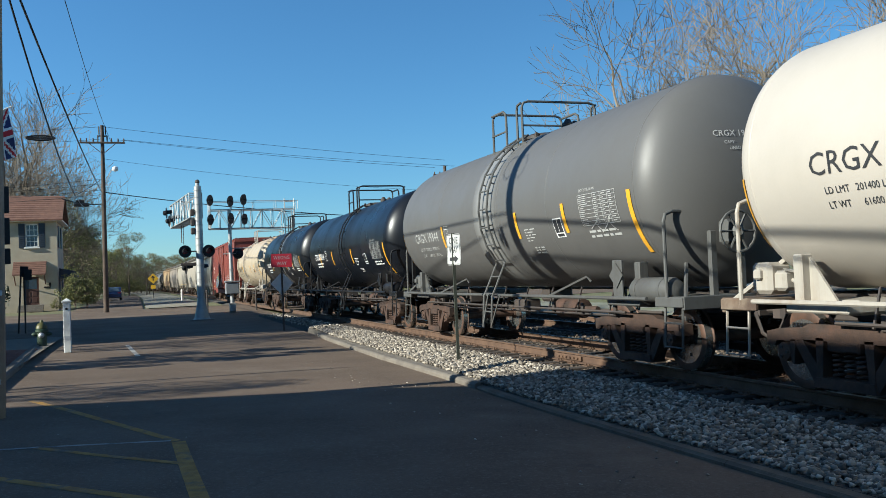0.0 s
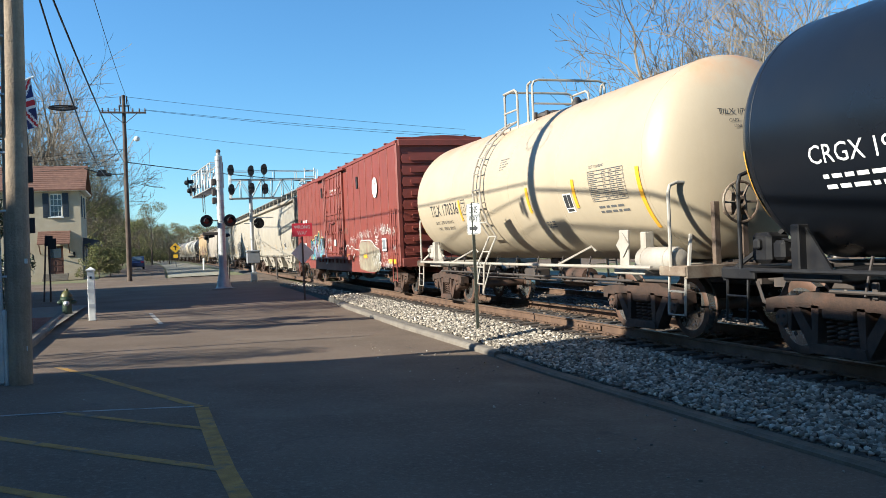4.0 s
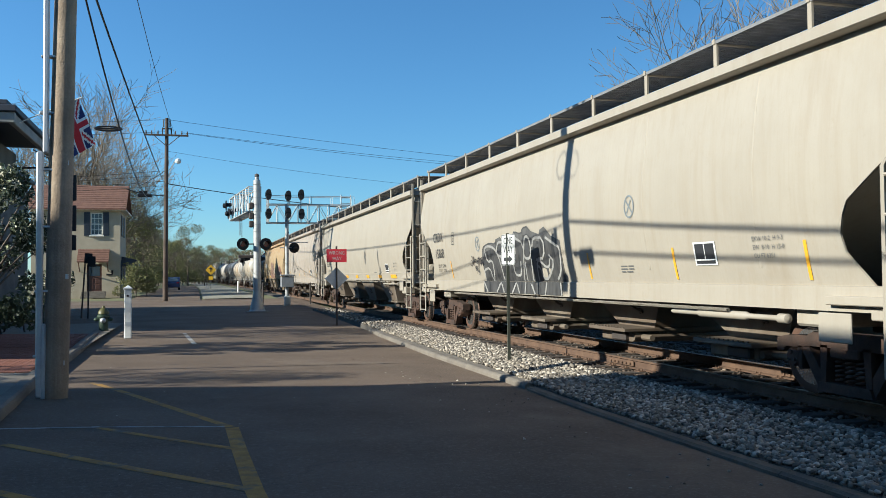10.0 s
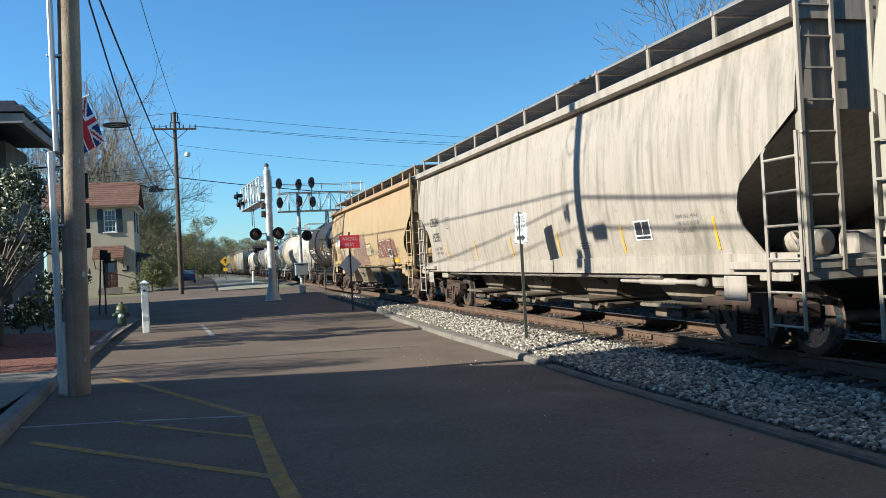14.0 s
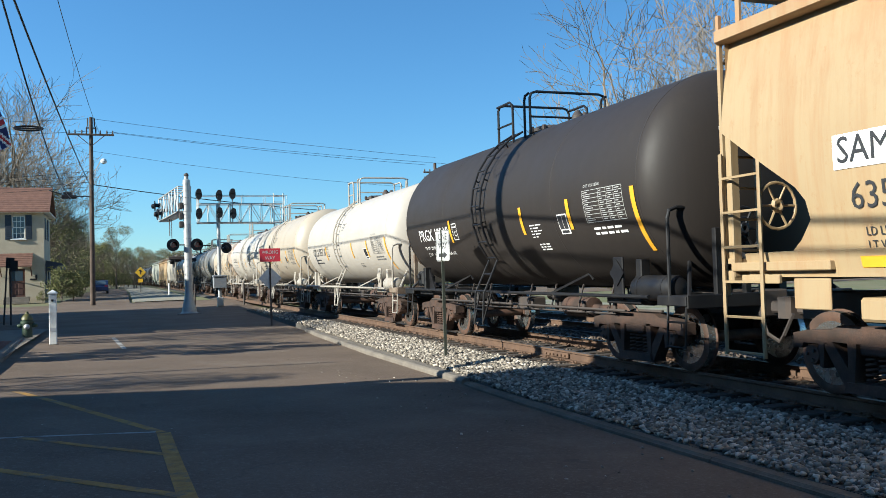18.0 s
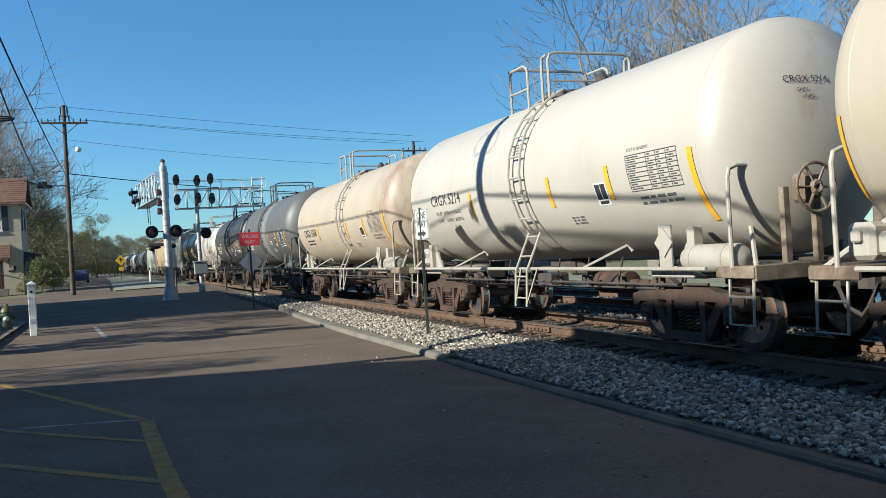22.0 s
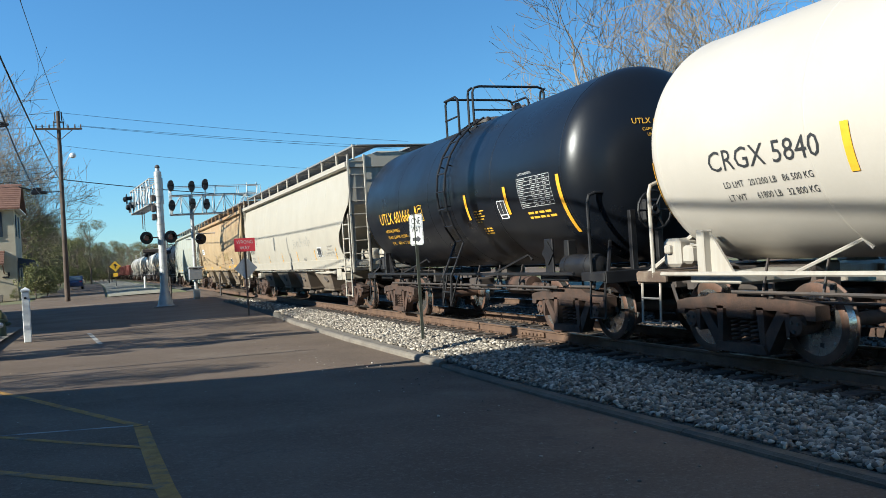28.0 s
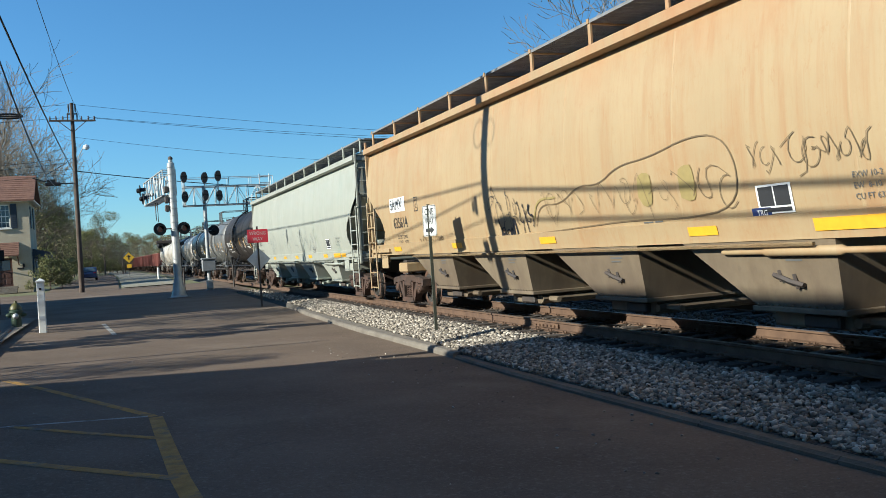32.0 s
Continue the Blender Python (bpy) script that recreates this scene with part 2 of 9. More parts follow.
RUST = (0.16, 0.075, 0.04)
ASPHALT = surface("asphalt", (0.160, 0.115, 0.081), (0.119, 0.086, 0.061), 0.5, 0.92, bump=0.18, fine=70, dirt=(0.2, 0.156, 0.115), spec=0.2)


def weather_asphalt(m):
    """Exposed stones, fine cracks and oil spots on the asphalt."""
    nt = m.node_tree
    bs = nt.nodes["Principled BSDF"]
    c = bs.inputs["Base Color"].links[0].from_socket
    tc = nt.nodes.new("ShaderNodeTexCoord").outputs["Object"]
    c = blend(nt, ramp(nt, add_noise(nt, tc, 22, 5, 0.8), 0.52, 0.66, 0, 0.55), c, (0.24, 0.205, 0.16))
    c = blend(nt, ramp(nt, add_noise(nt, tc, 30, 5, 0.8), 0.56, 0.68, 0, 0.7), c, (0.05, 0.043, 0.036))
    wob = nt.nodes.new("ShaderNodeVectorMath")
    wob.operation = "MULTIPLY_ADD"
    nz = nt.nodes.new("ShaderNodeTexNoise")
    nz.inputs["Scale"].default_value, nz.inputs["Detail"].default_value = 1.5, 5
    nt.links.new(tc, nz.inputs["Vector"])
    nt.links.new(nz.outputs["Color"], wob.inputs[0])
    wob.inputs[1].default_value = (0.9, 0.9, 0.9)
    nt.links.new(tc, wob.inputs[2])
    vo = nt.nodes.new("ShaderNodeTexVoronoi")
    vo.feature = "DISTANCE_TO_EDGE"
    vo.inputs["Scale"].default_value = 0.42
    nt.links.new(wob.outputs[0], vo.inputs["Vector"])
    f = nt.nodes.new("ShaderNodeMath")
    f.operation = "MULTIPLY"
    nt.links.new(ramp(nt, vo.outputs["Distance"], 0.003, 0.012, 0.22, 0.0), f.inputs[0])
    nt.links.new(ramp(nt, add_noise(nt, tc, 0.35, 3), 0.45, 0.6), f.inputs[1])
    c = blend(nt, f.outputs[0], c, (0.045, 0.04, 0.034))
    c = blend(nt, ramp(nt, add_noise(nt, tc, 1.7, 3, 0.5), 0.66, 0.76, 0, 0.55), c, (0.055, 0.048, 0.042))
    nt.links.new(c, bs.inputs["Base Color"])


weather_asphalt(ASPHALT)
# kerb dirt, coloured darker than CONCRETE for the building's shade on it
KERBSHADE = surface("grimy_shaded_kerb", (0.15, 0.115, 0.08), (0.105, 0.08, 0.055), 2.5, 0.95, bump=0.6, fine=30, dirt=(0.085, 0.07, 0.055), dirt_at=(0.5, 0.65))
CONCRETE = surface("concrete", (0.20, 0.172, 0.135), (0.135, 0.115, 0.092), 1.5, 0.9, bump=0.5, fine=40, dirt=(0.10, 0.085, 0.07))
STONE = surface("ballast_stone", (0.34, 0.325, 0.30), (0.2, 0.19, 0.175), 5.0, 0.9, bump=0.3, fine=40, dirt=(0.44, 0.42, 0.38), dirt_at=(0.5, 0.62))
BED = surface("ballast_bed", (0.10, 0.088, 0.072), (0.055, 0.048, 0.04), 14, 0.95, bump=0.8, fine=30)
TIE_WOOD = surface("tie_wood", (0.075, 0.058, 0.044), (0.045, 0.036, 0.03), 4, 0.9, bump=0.6, fine=30, random_tint=0.4)
RAIL_RUST = surface("rail_rust", (0.125, 0.072, 0.041), (0.08, 0.046, 0.028), 3, 0.85, bump=0.3, fine=50)
RAIL_TOP = surface("rail_head", (0.21, 0.165, 0.13), (0.14, 0.10, 0.075), 6, 0.5, 0.6, bump=0.02)
GRASS = surface("grass_ground", (0.10, 0.115, 0.035), (0.16, 0.145, 0.07), 0.4, 0.95, bump=0.6, fine=20, dirt=(0.17, 0.14, 0.10))
POLE_WOOD = surface("pole_wood", (0.36, 0.28, 0.195), (0.24, 0.18, 0.125), 2.2, 0.85, bump=0.5, fine=30, streak=0.6, dirt=(0.15, 0.11, 0.075))
POLE_DARK = surface("old_pole_wood", (0.10, 0.07, 0.05), (0.065, 0.046, 0.034), 2.2, 0.9, bump=0.4, fine=30, streak=0.5)
GALV = surface("galvanised_steel", (0.52, 0.53, 0.54), (0.43, 0.44, 0.46), 4, 0.45, 0.6, bump=0.05)
SILVER = surface("aluminium_paint", (0.44, 0.44, 0.42), (0.34, 0.34, 0.33), 3, 0.5, 0.3, bump=0.05, dirt=(0.25, 0.22, 0.19), dirt_at=(0.6, 0.8))
BLACK = surface("black_paint", (0.009, 0.009, 0.011), (0.016, 0.015, 0.015), 4, 0.5, bump=0.05, spec=0.3)
GRATING = surface("dull_grating", (0.24, 0.24, 0.24), (0.17, 0.17, 0.168), 5, 0.7, 0.3, bump=0.05)
DARKSTEEL = surface("dark_steel", (0.035, 0.03, 0.028), (0.06, 0.045, 0.036), 4, 0.7, bump=0.15)
TRUCKSTEEL = surface("rusty_casting", (0.082, 0.041, 0.025), (0.034, 0.022, 0.016), 3.5, 0.85, bump=0.3, fine=45, dirt=(0.04, 0.032, 0.028))
WHEELSTEEL = surface("wheel_steel", (0.125, 0.066, 0.042), (0.06, 0.037, 0.026), 4, 0.7, 0.2, bump=0.1)
TREAD = surface("wheel_tread", (0.55, 0.53, 0.5), (0.4, 0.38, 0.36), 6, 0.25, 0.9, bump=0.0)
WHITE = plain("white_lettering", (0.78, 0.77, 0.74), 0.6)
BLACKINK = plain("black_lettering", (0.025, 0.025, 0.027), 0.6)
INKGREY = plain("thin_grey_lettering", (0.10, 0.10, 0.10), 0.6)
PALEINK = plain("thin_pale_lettering", (0.42, 0.42, 0.40), 0.6)
YELLOW = plain("yellow_tape", (0.72, 0.36, 0.02), 0.4)
ROADYELLOW = surface("road_paint_yellow", (0.42, 0.22, 0.03), (0.27, 0.15, 0.035), 5, 0.85, bump=0.3, fine=60, dirt=(0.10, 0.09, 0.07), dirt_at=(0.5, 0.66))
ROADWHITE = surface("road_paint_white", (0.4, 0.39, 0.36), (0.25, 0.24, 0.22), 5, 0.85, bump=0.3, dirt=(0.10, 0.09, 0.08), dirt_at=(0.48, 0.62))
SIGNWHITE = plain("sign_white", (0.46, 0.46, 0.44), 0.4)
SIGNRED = plain("sign_red", (0.55, 0.03, 0.05), 0.4)
SIGNGREY = plain("sign_back", (0.5, 0.51, 0.52), 0.45, 0.4)
SIGNYELLOW = plain("sign_yellow", (0.85, 0.5, 0.02), 0.4)
GREENPOST = plain("post_green_steel", (0.075, 0.08, 0.06), 0.6, 0.3)
GLASS = glass("window_glass")

# ---- the ground, street and tracks ----
TRACK_X, GRADE = 8.15, 0.0095


def gz(y, x=0.0):
    """Height of the street, which falls towards the track and climbs to the level crossing."""
    z = -0.03 * x * min(1.0, max(0.0, (38 - y) / 16))
    if y < 20:
        return z
    if y < 45:
        return z + 0.012 * (y - 20)
    if y < 70:
        return z + 0.3 + 0.02 * (y - 45)
    return z + 0.8 + GRADE * (y - 70)


def zr(y):
    """Height of the rail heads."""
    return 0.22 + GRADE * (y - 12)


def bend(y):
    """Sideways way of track and street where they curve off beyond the crossing."""
    m = max(0.0, y - 95)
    return -0.00019 * min(m, 230) ** 2 - 0.0874 * max(0.0, m - 230)


def bend_slope(y):
    return -0.00038 * min(max(0.0, y - 95), 230)


def ground_h(x, y):
    if x <= 5.7:
        return gz(y, max(-9, x)) - 0.07
    k = min(1.0, (x - 5.7) / 1.2)
    if x > 16:
        return zr(y) - 0.38 + min(0.35, (x - 16) * 0.06)
    return (gz(y, 5.7) - 0.07) * (1 - k) + (zr(y) - 0.38) * k


gx = [-2500, -900, -300, -120, -60, -30, -15, -8, -4, 0, 4.6, 5.7, 6.9, 10, 16, 20, 25, 32, 45, 80, 200, 600, 2500]
gy = [-2000, -600, -200, -80, -40, -14, 0, 10, 20, 28, 36, 45, 53, 62, 70, 90, 130, 200, 330, 520, 900, 1800, 4200]
mb = Mb().grid([[(x, y, ground_h(x, max(-40, min(y, 420)))) for x in gx] for y in gy])
solid("ground", mb, GRASS, "rough grass and bare earth ground", "ground", kind="structure")

ys = [-16, -8, 0, 5, 10, 15, 20, 25, 30, 35, 40, 45, 50, 55, 60, 62]
mb = Mb().grid([[(x, y, gz(y, x)) for x in (-3.1, 0, 2, 5.6)] for y in ys if y <= 45])
mb.grid([[(x, y, gz(y, -3.1)) for x in (-7.0, -3.1)] for y in (33.5, 40, 45)])
solid("road", mb, ASPHALT, "worn grey asphalt side street beside the track", "road", kind="structure")
mb = Mb().grid([[(x, y, min(gz(y), zr(y) - 0.01) if x > 4 else gz(y)) for x in (-70, -30, -12, -2.5, 0, 4.42, 6.9)] for y in ys if y >= 45])
mb.grid([[(x, y, zr(y) - 0.012) for x in (13.5, 16, 24, 40, 70)] for y in ys if y >= 45])
mb.grid([[(x, y, zr(y) - 0.012) for x in (9.2, 10.3, 11.1)] for y in ys if y >= 45])
mb.grid([[(x, y, zr(y) - 0.012) for x in (7.5, 8.15, 8.8)] for y in ys if y >= 45])
mb.grid([[(x, y, gz(45) if y == 45 else gz(y)) for x in (-70, -30, -12, -7.0)] for y in (38, 45)])
solid("road_crossing", mb, ASPHALT, "asphalt cross street over the level crossing", "road", kind="structure")
mb = Mb().grid([[(x + bend(y), y, gz(y) + 0.004) for x in (-4.3, -2, 0.3)] for y in (62, 70, 90, 120, 150)])
solid("road_far", mb, ASPHALT, "asphalt street going on beyond the crossing", "road", kind="structure")
mb = Mb().grid([[(x, y, gz(y) + 0.01 + (0.02 if x > 2 else 0)) for x in (0.5, 2.5, 4.6)] for y in (63, 75, 90, 110)])
mb.grid([[(x + bend(y), y, gz(y) + 0.01 + (0.02 if x > 2 else 0)) for x in (0.5, 2.5, 4.6)] for y in (110, 130, 160, 190, 220, 260)])
solid("verge", mb, surface("pale_gravel", (0.30, 0.27, 0.21), (0.22, 0.2, 0.14), 1.2, 0.95, bump=0.5, fine=30, dirt=(0.12, 0.13, 0.04)), "pale gravel verge with grass patches", "verge", kind="structure")

# kerbs: the near one bends off at its round end, the far one runs on to a tip
def kerb_run(name, pts, w, h, label, mat=None):
    ob = thing(name, label, "kerb", kind="structure")
    n = 0
    for (x0, y0), (x1, y1) in zip(pts, pts[1:]):
        d = Vector((x1 - x0, y1 - y0))
        cnt = max(1, round(d.length / 2.2))
        for i in range(cnt):
            a = Vector((x0, y0)) + d * (i / cnt)
            b = Vector((x0, y0)) + d * ((i + 1) / cnt)
            u = d.normalized()
            s = Vector((u.y, -u.x)) * w
            a, b = a + u * 0.004, b - u * 0.004
            za, zb = gz(a.y, a.x), gz(b.y, b.x)
            q = Mb()
            prof = [(0, -0.1), (0.02, h * 0.55), (0.09, h - 0.02), (0.24, h), (1, h), (1, -0.1)]
            ring = []
            for p, z in ((a, za), (b, zb)):
                ring.append([(p.x + s.x * t, p.y + s.y * t, z + hh) for t, hh in prof])
            v = ring[0] + ring[1]
            m_ = len(prof)
            q.add(v, [tuple(range(m_)), tuple(range(2 * m_ - 1, m_ - 1, -1))] + [(j, (j + 1) % m_, m_ + (j + 1) % m_, m_ + j) for j in range(m_)])
            part("kerb_stone", q, mat or CONCRETE, ob)
            n += 1
    return ob


kerb_run("kerb_near", [(4.95, -14), (4.93, 5), (4.97, 8.3), (5.03, 10.8), (5.10, 12.3), (5.17, 13.3)], 0.15, 0.055, "worn grimy concrete kerb along the ballast, darkened for shade", KERBSHADE)
kerb_run("kerb_far", [(5.18, 13.4), (5.24, 15.0), (5.38, 19.3), (5.43, 22.5), (5.45, 26.5), (5.55, 28.6), (6.2, 29.6)], 0.24, 0.10, "pale concrete kerb with a tapered end")
kerb_run("kerb_town", [(-2.95, 33.5), (-2.75, 28), (-2.52, 21.7), (-2.38, 15), (-2.21, 12.2), (-2.0, 8), (-1.8, -14)], 0.2, 0.14, "concrete kerb of the brick pavement")

# brick pavement
brick_mat = surface("paving_brick", (0.30, 0.115, 0.07), (0.21, 0.085, 0.055), 3, 0.85, bump=0.25, fine=50, random_tint=0.35)
mb = Mb().grid([[(x, y, gz(y, x) + 0.10) for x in (-12.5, -6, -2.5)] for y in (-14, 0, 12, 20, 25, 30, 33.5)])
pavement = solid("pavement", mb, surface("sand_joint", (0.2, 0.17, 0.13), None, 6, 0.95), "red brick pavement in the shade of the building", "pavement", kind="structure")

# ballast
def kerb_back(y):
    """Where the back of the kerb stands."""
    return float(np.interp(y, [-14, 5, 8.3, 10.8, 12.3, 13.3, 15, 19.3, 22.5, 26.5, 28.6], [5.10, 5.08, 5.12, 5.18, 5.25, 5.32, 5.47, 5.62, 5.67, 5.69, 5.79]))


mb = Mb()
shoulder = lambda x, y: zr(y) - 0.215 if x > 6.7 else gz(y, 5) + 0.10 + (zr(y) - 0.27 - gz(y, 5)) * max(0.0, (x - 5.1) / 1.5) - 0.02
prof = [(-0.05, -0.3), (0.0, 0.04), (5.85, 0.05), (6.4, 0.05), (6.75, 0.06), (13.6, 0.06), (14.6, -0.1), (15.6, -0.4)]
rows = []
for y in (-30, -10, 0, 3, 6, 8, 10, 12, 14, 16, 18, 21, 24, 27, 30, 36, 44.9):
    edge_ = [(x + kerb_back(y) if x < 1 else x, dz) for x, dz in prof]
    rows.append([(x, y, (shoulder(x, y) - 0.02 + (dz if dz == -0.3 else 0.0)) if x < 13.7 else zr(y) - 0.16 + dz) for x, dz in edge_])
mb.grid(rows)
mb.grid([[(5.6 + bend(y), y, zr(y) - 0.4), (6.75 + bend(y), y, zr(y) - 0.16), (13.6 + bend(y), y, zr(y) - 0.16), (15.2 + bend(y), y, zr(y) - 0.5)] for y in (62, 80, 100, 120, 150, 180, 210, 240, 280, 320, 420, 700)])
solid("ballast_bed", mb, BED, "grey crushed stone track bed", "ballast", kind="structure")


def rock(rs, mean):
    """Vertices and faces of one broken stone."""
    t = (1 + 5 ** 0.5) / 2
    v = np.array([(-1, t, 0), (1, t, 0), (-1, -t, 0), (1, -t, 0), (0, -1, t), (0, 1, t), (0, -1, -t), (0, 1, -t), (t, 0, -1), (t, 0, 1), (-t, 0, -1), (-t, 0, 1)]) / 1.9
    return v * rs.uniform(0.48, 1.38, (12, 1)) * mean


ICO = np.array([(0, 11, 5), (0, 5, 1), (0, 1, 7), (0, 7, 10), (0, 10, 11), (1, 5, 9), (5, 11, 4), (11, 10, 2), (10, 7, 6), (7, 1, 8), (3, 9, 4), (3, 4, 2), (3, 2, 6), (3, 6, 8), (3, 8, 9), (4, 9, 5), (2, 4, 11), (6, 2, 10), (8, 6, 7), (9, 8, 1)])


def scatter(name, spots, sizes, material, label, seed):
    rs = np.random.RandomState(seed)
    kinds = [rock(rs, 1.0) for _ in range(24)]
    vs, fs = [], []
    for i, (p, s) in enumerate(zip(spots, sizes)):
        k = kinds[i % 24]
        a = rs.uniform(0, 6.28)
        c, w = math.cos(a), math.sin(a)
        m = np.array([[c, -w, 0], [w, c, 0], [0, 0, rs.uniform(0.55, 0.9)]]) * s
        vs.append(k @ m.T + p)
        fs.append(ICO + 12 * i)
    vs, fs = np.concatenate(vs), np.concatenate(fs)
    me = bpy.data.meshes.new(name)
    me.vertices.add(len(vs))
    me.vertices.foreach_set("co", vs.ravel())
    me.loops.add(fs.size)
    me.loops.foreach_set("vertex_index", fs.ravel().astype(np.int32))
    me.polygons.add(len(fs))
    me.polygons.foreach_set("loop_start", np.arange(0, fs.size, 3, dtype=np.int32))
    me.update(calc_edges=True)
    me.materials.append(material)
    return tagged(new(name, me), label, "ballast", kind="stuff")


m, nt, bs = nodes_of("loose_stone")
geo = nt.nodes.new("ShaderNodeNewGeometry")
cr = nt.nodes.new("ShaderNodeValToRGB")
cr.color_ramp.elements[0].color, cr.color_ramp.elements[1].color = (0.045, 0.038, 0.031, 1), (0.62, 0.55, 0.45, 1)
e = cr.color_ramp.elements.new(0.45)
e.color = (0.20, 0.172, 0.135, 1)
e = cr.color_ramp.elements.new(0.8)
e.color = (0.37, 0.322, 0.255, 1)
nt.links.new(geo.outputs["Random Per Island"], cr.inputs[0])
tc = nt.nodes.new("ShaderNodeTexCoord").outputs["Object"]
nt.links.new(blend(nt, ramp(nt, add_noise(nt, tc, 40, 4), 0.35, 0.7, 0, 0.5), cr.outputs[0], (0.16, 0.13, 0.10)), bs.inputs["Base Color"])
bs.inputs["Roughness"].default_value = 0.9
LOOSE = m


def stone_mat(name, dark, mid, pale, light):
    """Broken stones that differ one from another."""
    m = LOOSE.copy()
    m.name = name
    cr_ = next(n for n in m.node_tree.nodes if n.type == "VALTORGB").color_ramp
    for e_, c in zip(cr_.elements, (dark, mid, pale, light)):
        e_.color = (*c, 1)
    return m


# rusty stones, their colour also darkened for the shade under the train
RUSTSTONE_SHADED = stone_mat("rust_dusted_stone", (0.025, 0.017, 0.012), (0.075, 0.05, 0.034), (0.12, 0.085, 0.06), (0.2, 0.155, 0.115))

rs = np.random.RandomState(5)
spots, sizes = [], []
def strew(n, x0, x1, y0, y1, size, height):
    for _ in range(n):
        y = rs.uniform(y0, y1)
        x = rs.uniform(max(x0, kerb_back(y)) if x0 > 5 else x0, x1)
        spots.append((x, y, height(x, y) + rs.uniform(-0.3, 0.7) * size))
        sizes.append(size * rs.uniform(0.6, 1.5))
strew(11500, 5.05, 6.8, 1.5, 12, 0.028, shoulder)
strew(12500, 5.05, 6.8, 12, 30, 0.034, shoulder)
strew(1200, 5.4, 6.9, 29, 44, 0.045, shoulder)
strew(900, 6.6, 6.85, 1.5, 30, 0.034, lambda x, y: zr(y) - 0.20)
scatter("ballast_stones", spots, sizes, LOOSE, "loose crushed limestone ballast", 3)
spots, sizes = [], []
strew(3200, 6.72, 7.35, 1, 30, 0.03, lambda x, y: zr(y) - 0.222)
strew(6500, 7.35, 11.3, 1, 30, 0.035, lambda x, y: zr(y) - 0.215)
strew(1500, 11.3, 14.2, 2, 30, 0.045, lambda x, y: zr(y) - 0.16)
scatter("track_stones", spots, sizes, RUSTSTONE_SHADED, "rust-dusted crushed stone between the rails, darkened for the train's shade", 6)
spots, sizes = [], []
strew(120, 3.4, 4.8, 3, 28, 0.014, lambda x, y: gz(y, x))
strew(90, -1.9, 4.4, 4, 24, 0.007, lambda x, y: gz(y, x))
scatter("grit", spots, sizes, LOOSE, "loose grit and pebbles on the asphalt", 4)

# rails and ties of both tracks
def rail_mesh(y0, y1):
    prof = [(-0.07, -0.172), (0.07, -0.172), (0.07, -0.155), (0.015, -0.14), (0.012, -0.045), (0.036, -0.03), (0.036, -0.004), (0.03, 0.0), (-0.03, 0.0), (-0.036, -0.004), (-0.036, -0.03), (-0.012, -0.045), (-0.015, -0.14), (-0.07, -0.155)]
    q = Mb()
    n = len(prof)
    ys_ = [y0, 95] + list(range(110, 330, 20)) + [340, y1]
    for ya, yb in zip(ys_, ys_[1:]):
        v = [(x + bend(y), y, zr(y) + z) for y in (ya, yb) for x, z in prof]
        for j in range(n):
            q.add([v[j], v[(j + 1) % n], v[n + (j + 1) % n], v[n + j]], [(0, 1, 2, 3)], 1 if j in (6, 7, 8) else 0)
    return q


for name, cx, lab in (("track", TRACK_X, "railway track with rusty rails on wooden ties"), ("second_track", 12.25, "empty second railway track beside the train")):
    tr = thing(name, lab, "railway track", kind="structure")
    for sx in (-0.7525, 0.7525):
        part("rail", rail_mesh(-60, 900), [RAIL_RUST, RAIL_TOP], tr, "rusty steel rail with a polished head", at=pose(cx + sx, 0, 0))
    tie = Mb().box((0, 0, -0.075), (2.6, 0.225, 0.15), 0.012).mesh("tie", TIE_WOOD)
    plate = Mb().box((0, 0, 0.006), (0.36, 0.19, 0.018), 0.004)
    for px in (-0.11, 0.11):
        for py in (-0.055, 0.055):
            plate.box((px, py, 0.028), (0.03, 0.03, 0.035), 0.006)
    plate = plate.mesh("tie_plate", RAIL_RUST)
    i, y = 0, 0.3 if cx < 10 else 2.0
    while y < 44.5 if cx < 10 else y < 36:
        t = part("tie", tie, None, tr, at=pose(cx + rs.uniform(-0.05, 0.05), y, zr(y) - 0.176, 0, 0, rs.uniform(-1.5, 1.5)))
        if cx < 10 and y < 30:
            for sx in (-0.7525, 0.7525):
                part("tie_plate", plate, None, t, at=pose(sx, 0, 0))
        y += 0.52 + rs.uniform(-0.03, 0.03)
# joint bars on the far rail
jb = Mb()
for sx in (-0.045, 0.045):
    jb.box((sx, 0, -0.09), (0.03, 0.9, 0.09), 0.01)
    for k in range(6):
        jb.box((sx * 1.6, -0.36 + 0.144 * k, -0.09), (0.04, 0.035, 0.035), 0.006)
jb = jb.mesh("joint_bar", RAIL_RUST)
for y in (8.4, 11.3):
    solid("joint_bar", jb, None, "rusty bolted joint bar on a rail", "joint bar", at=pose(TRACK_X + 0.7525, y, zr(y)))
jbn = solid("joint_bar", jb, None, "rusty bolted joint bar on a rail", "joint bar", at=pose(TRACK_X - 0.7525, 14.2, zr(14.2)))

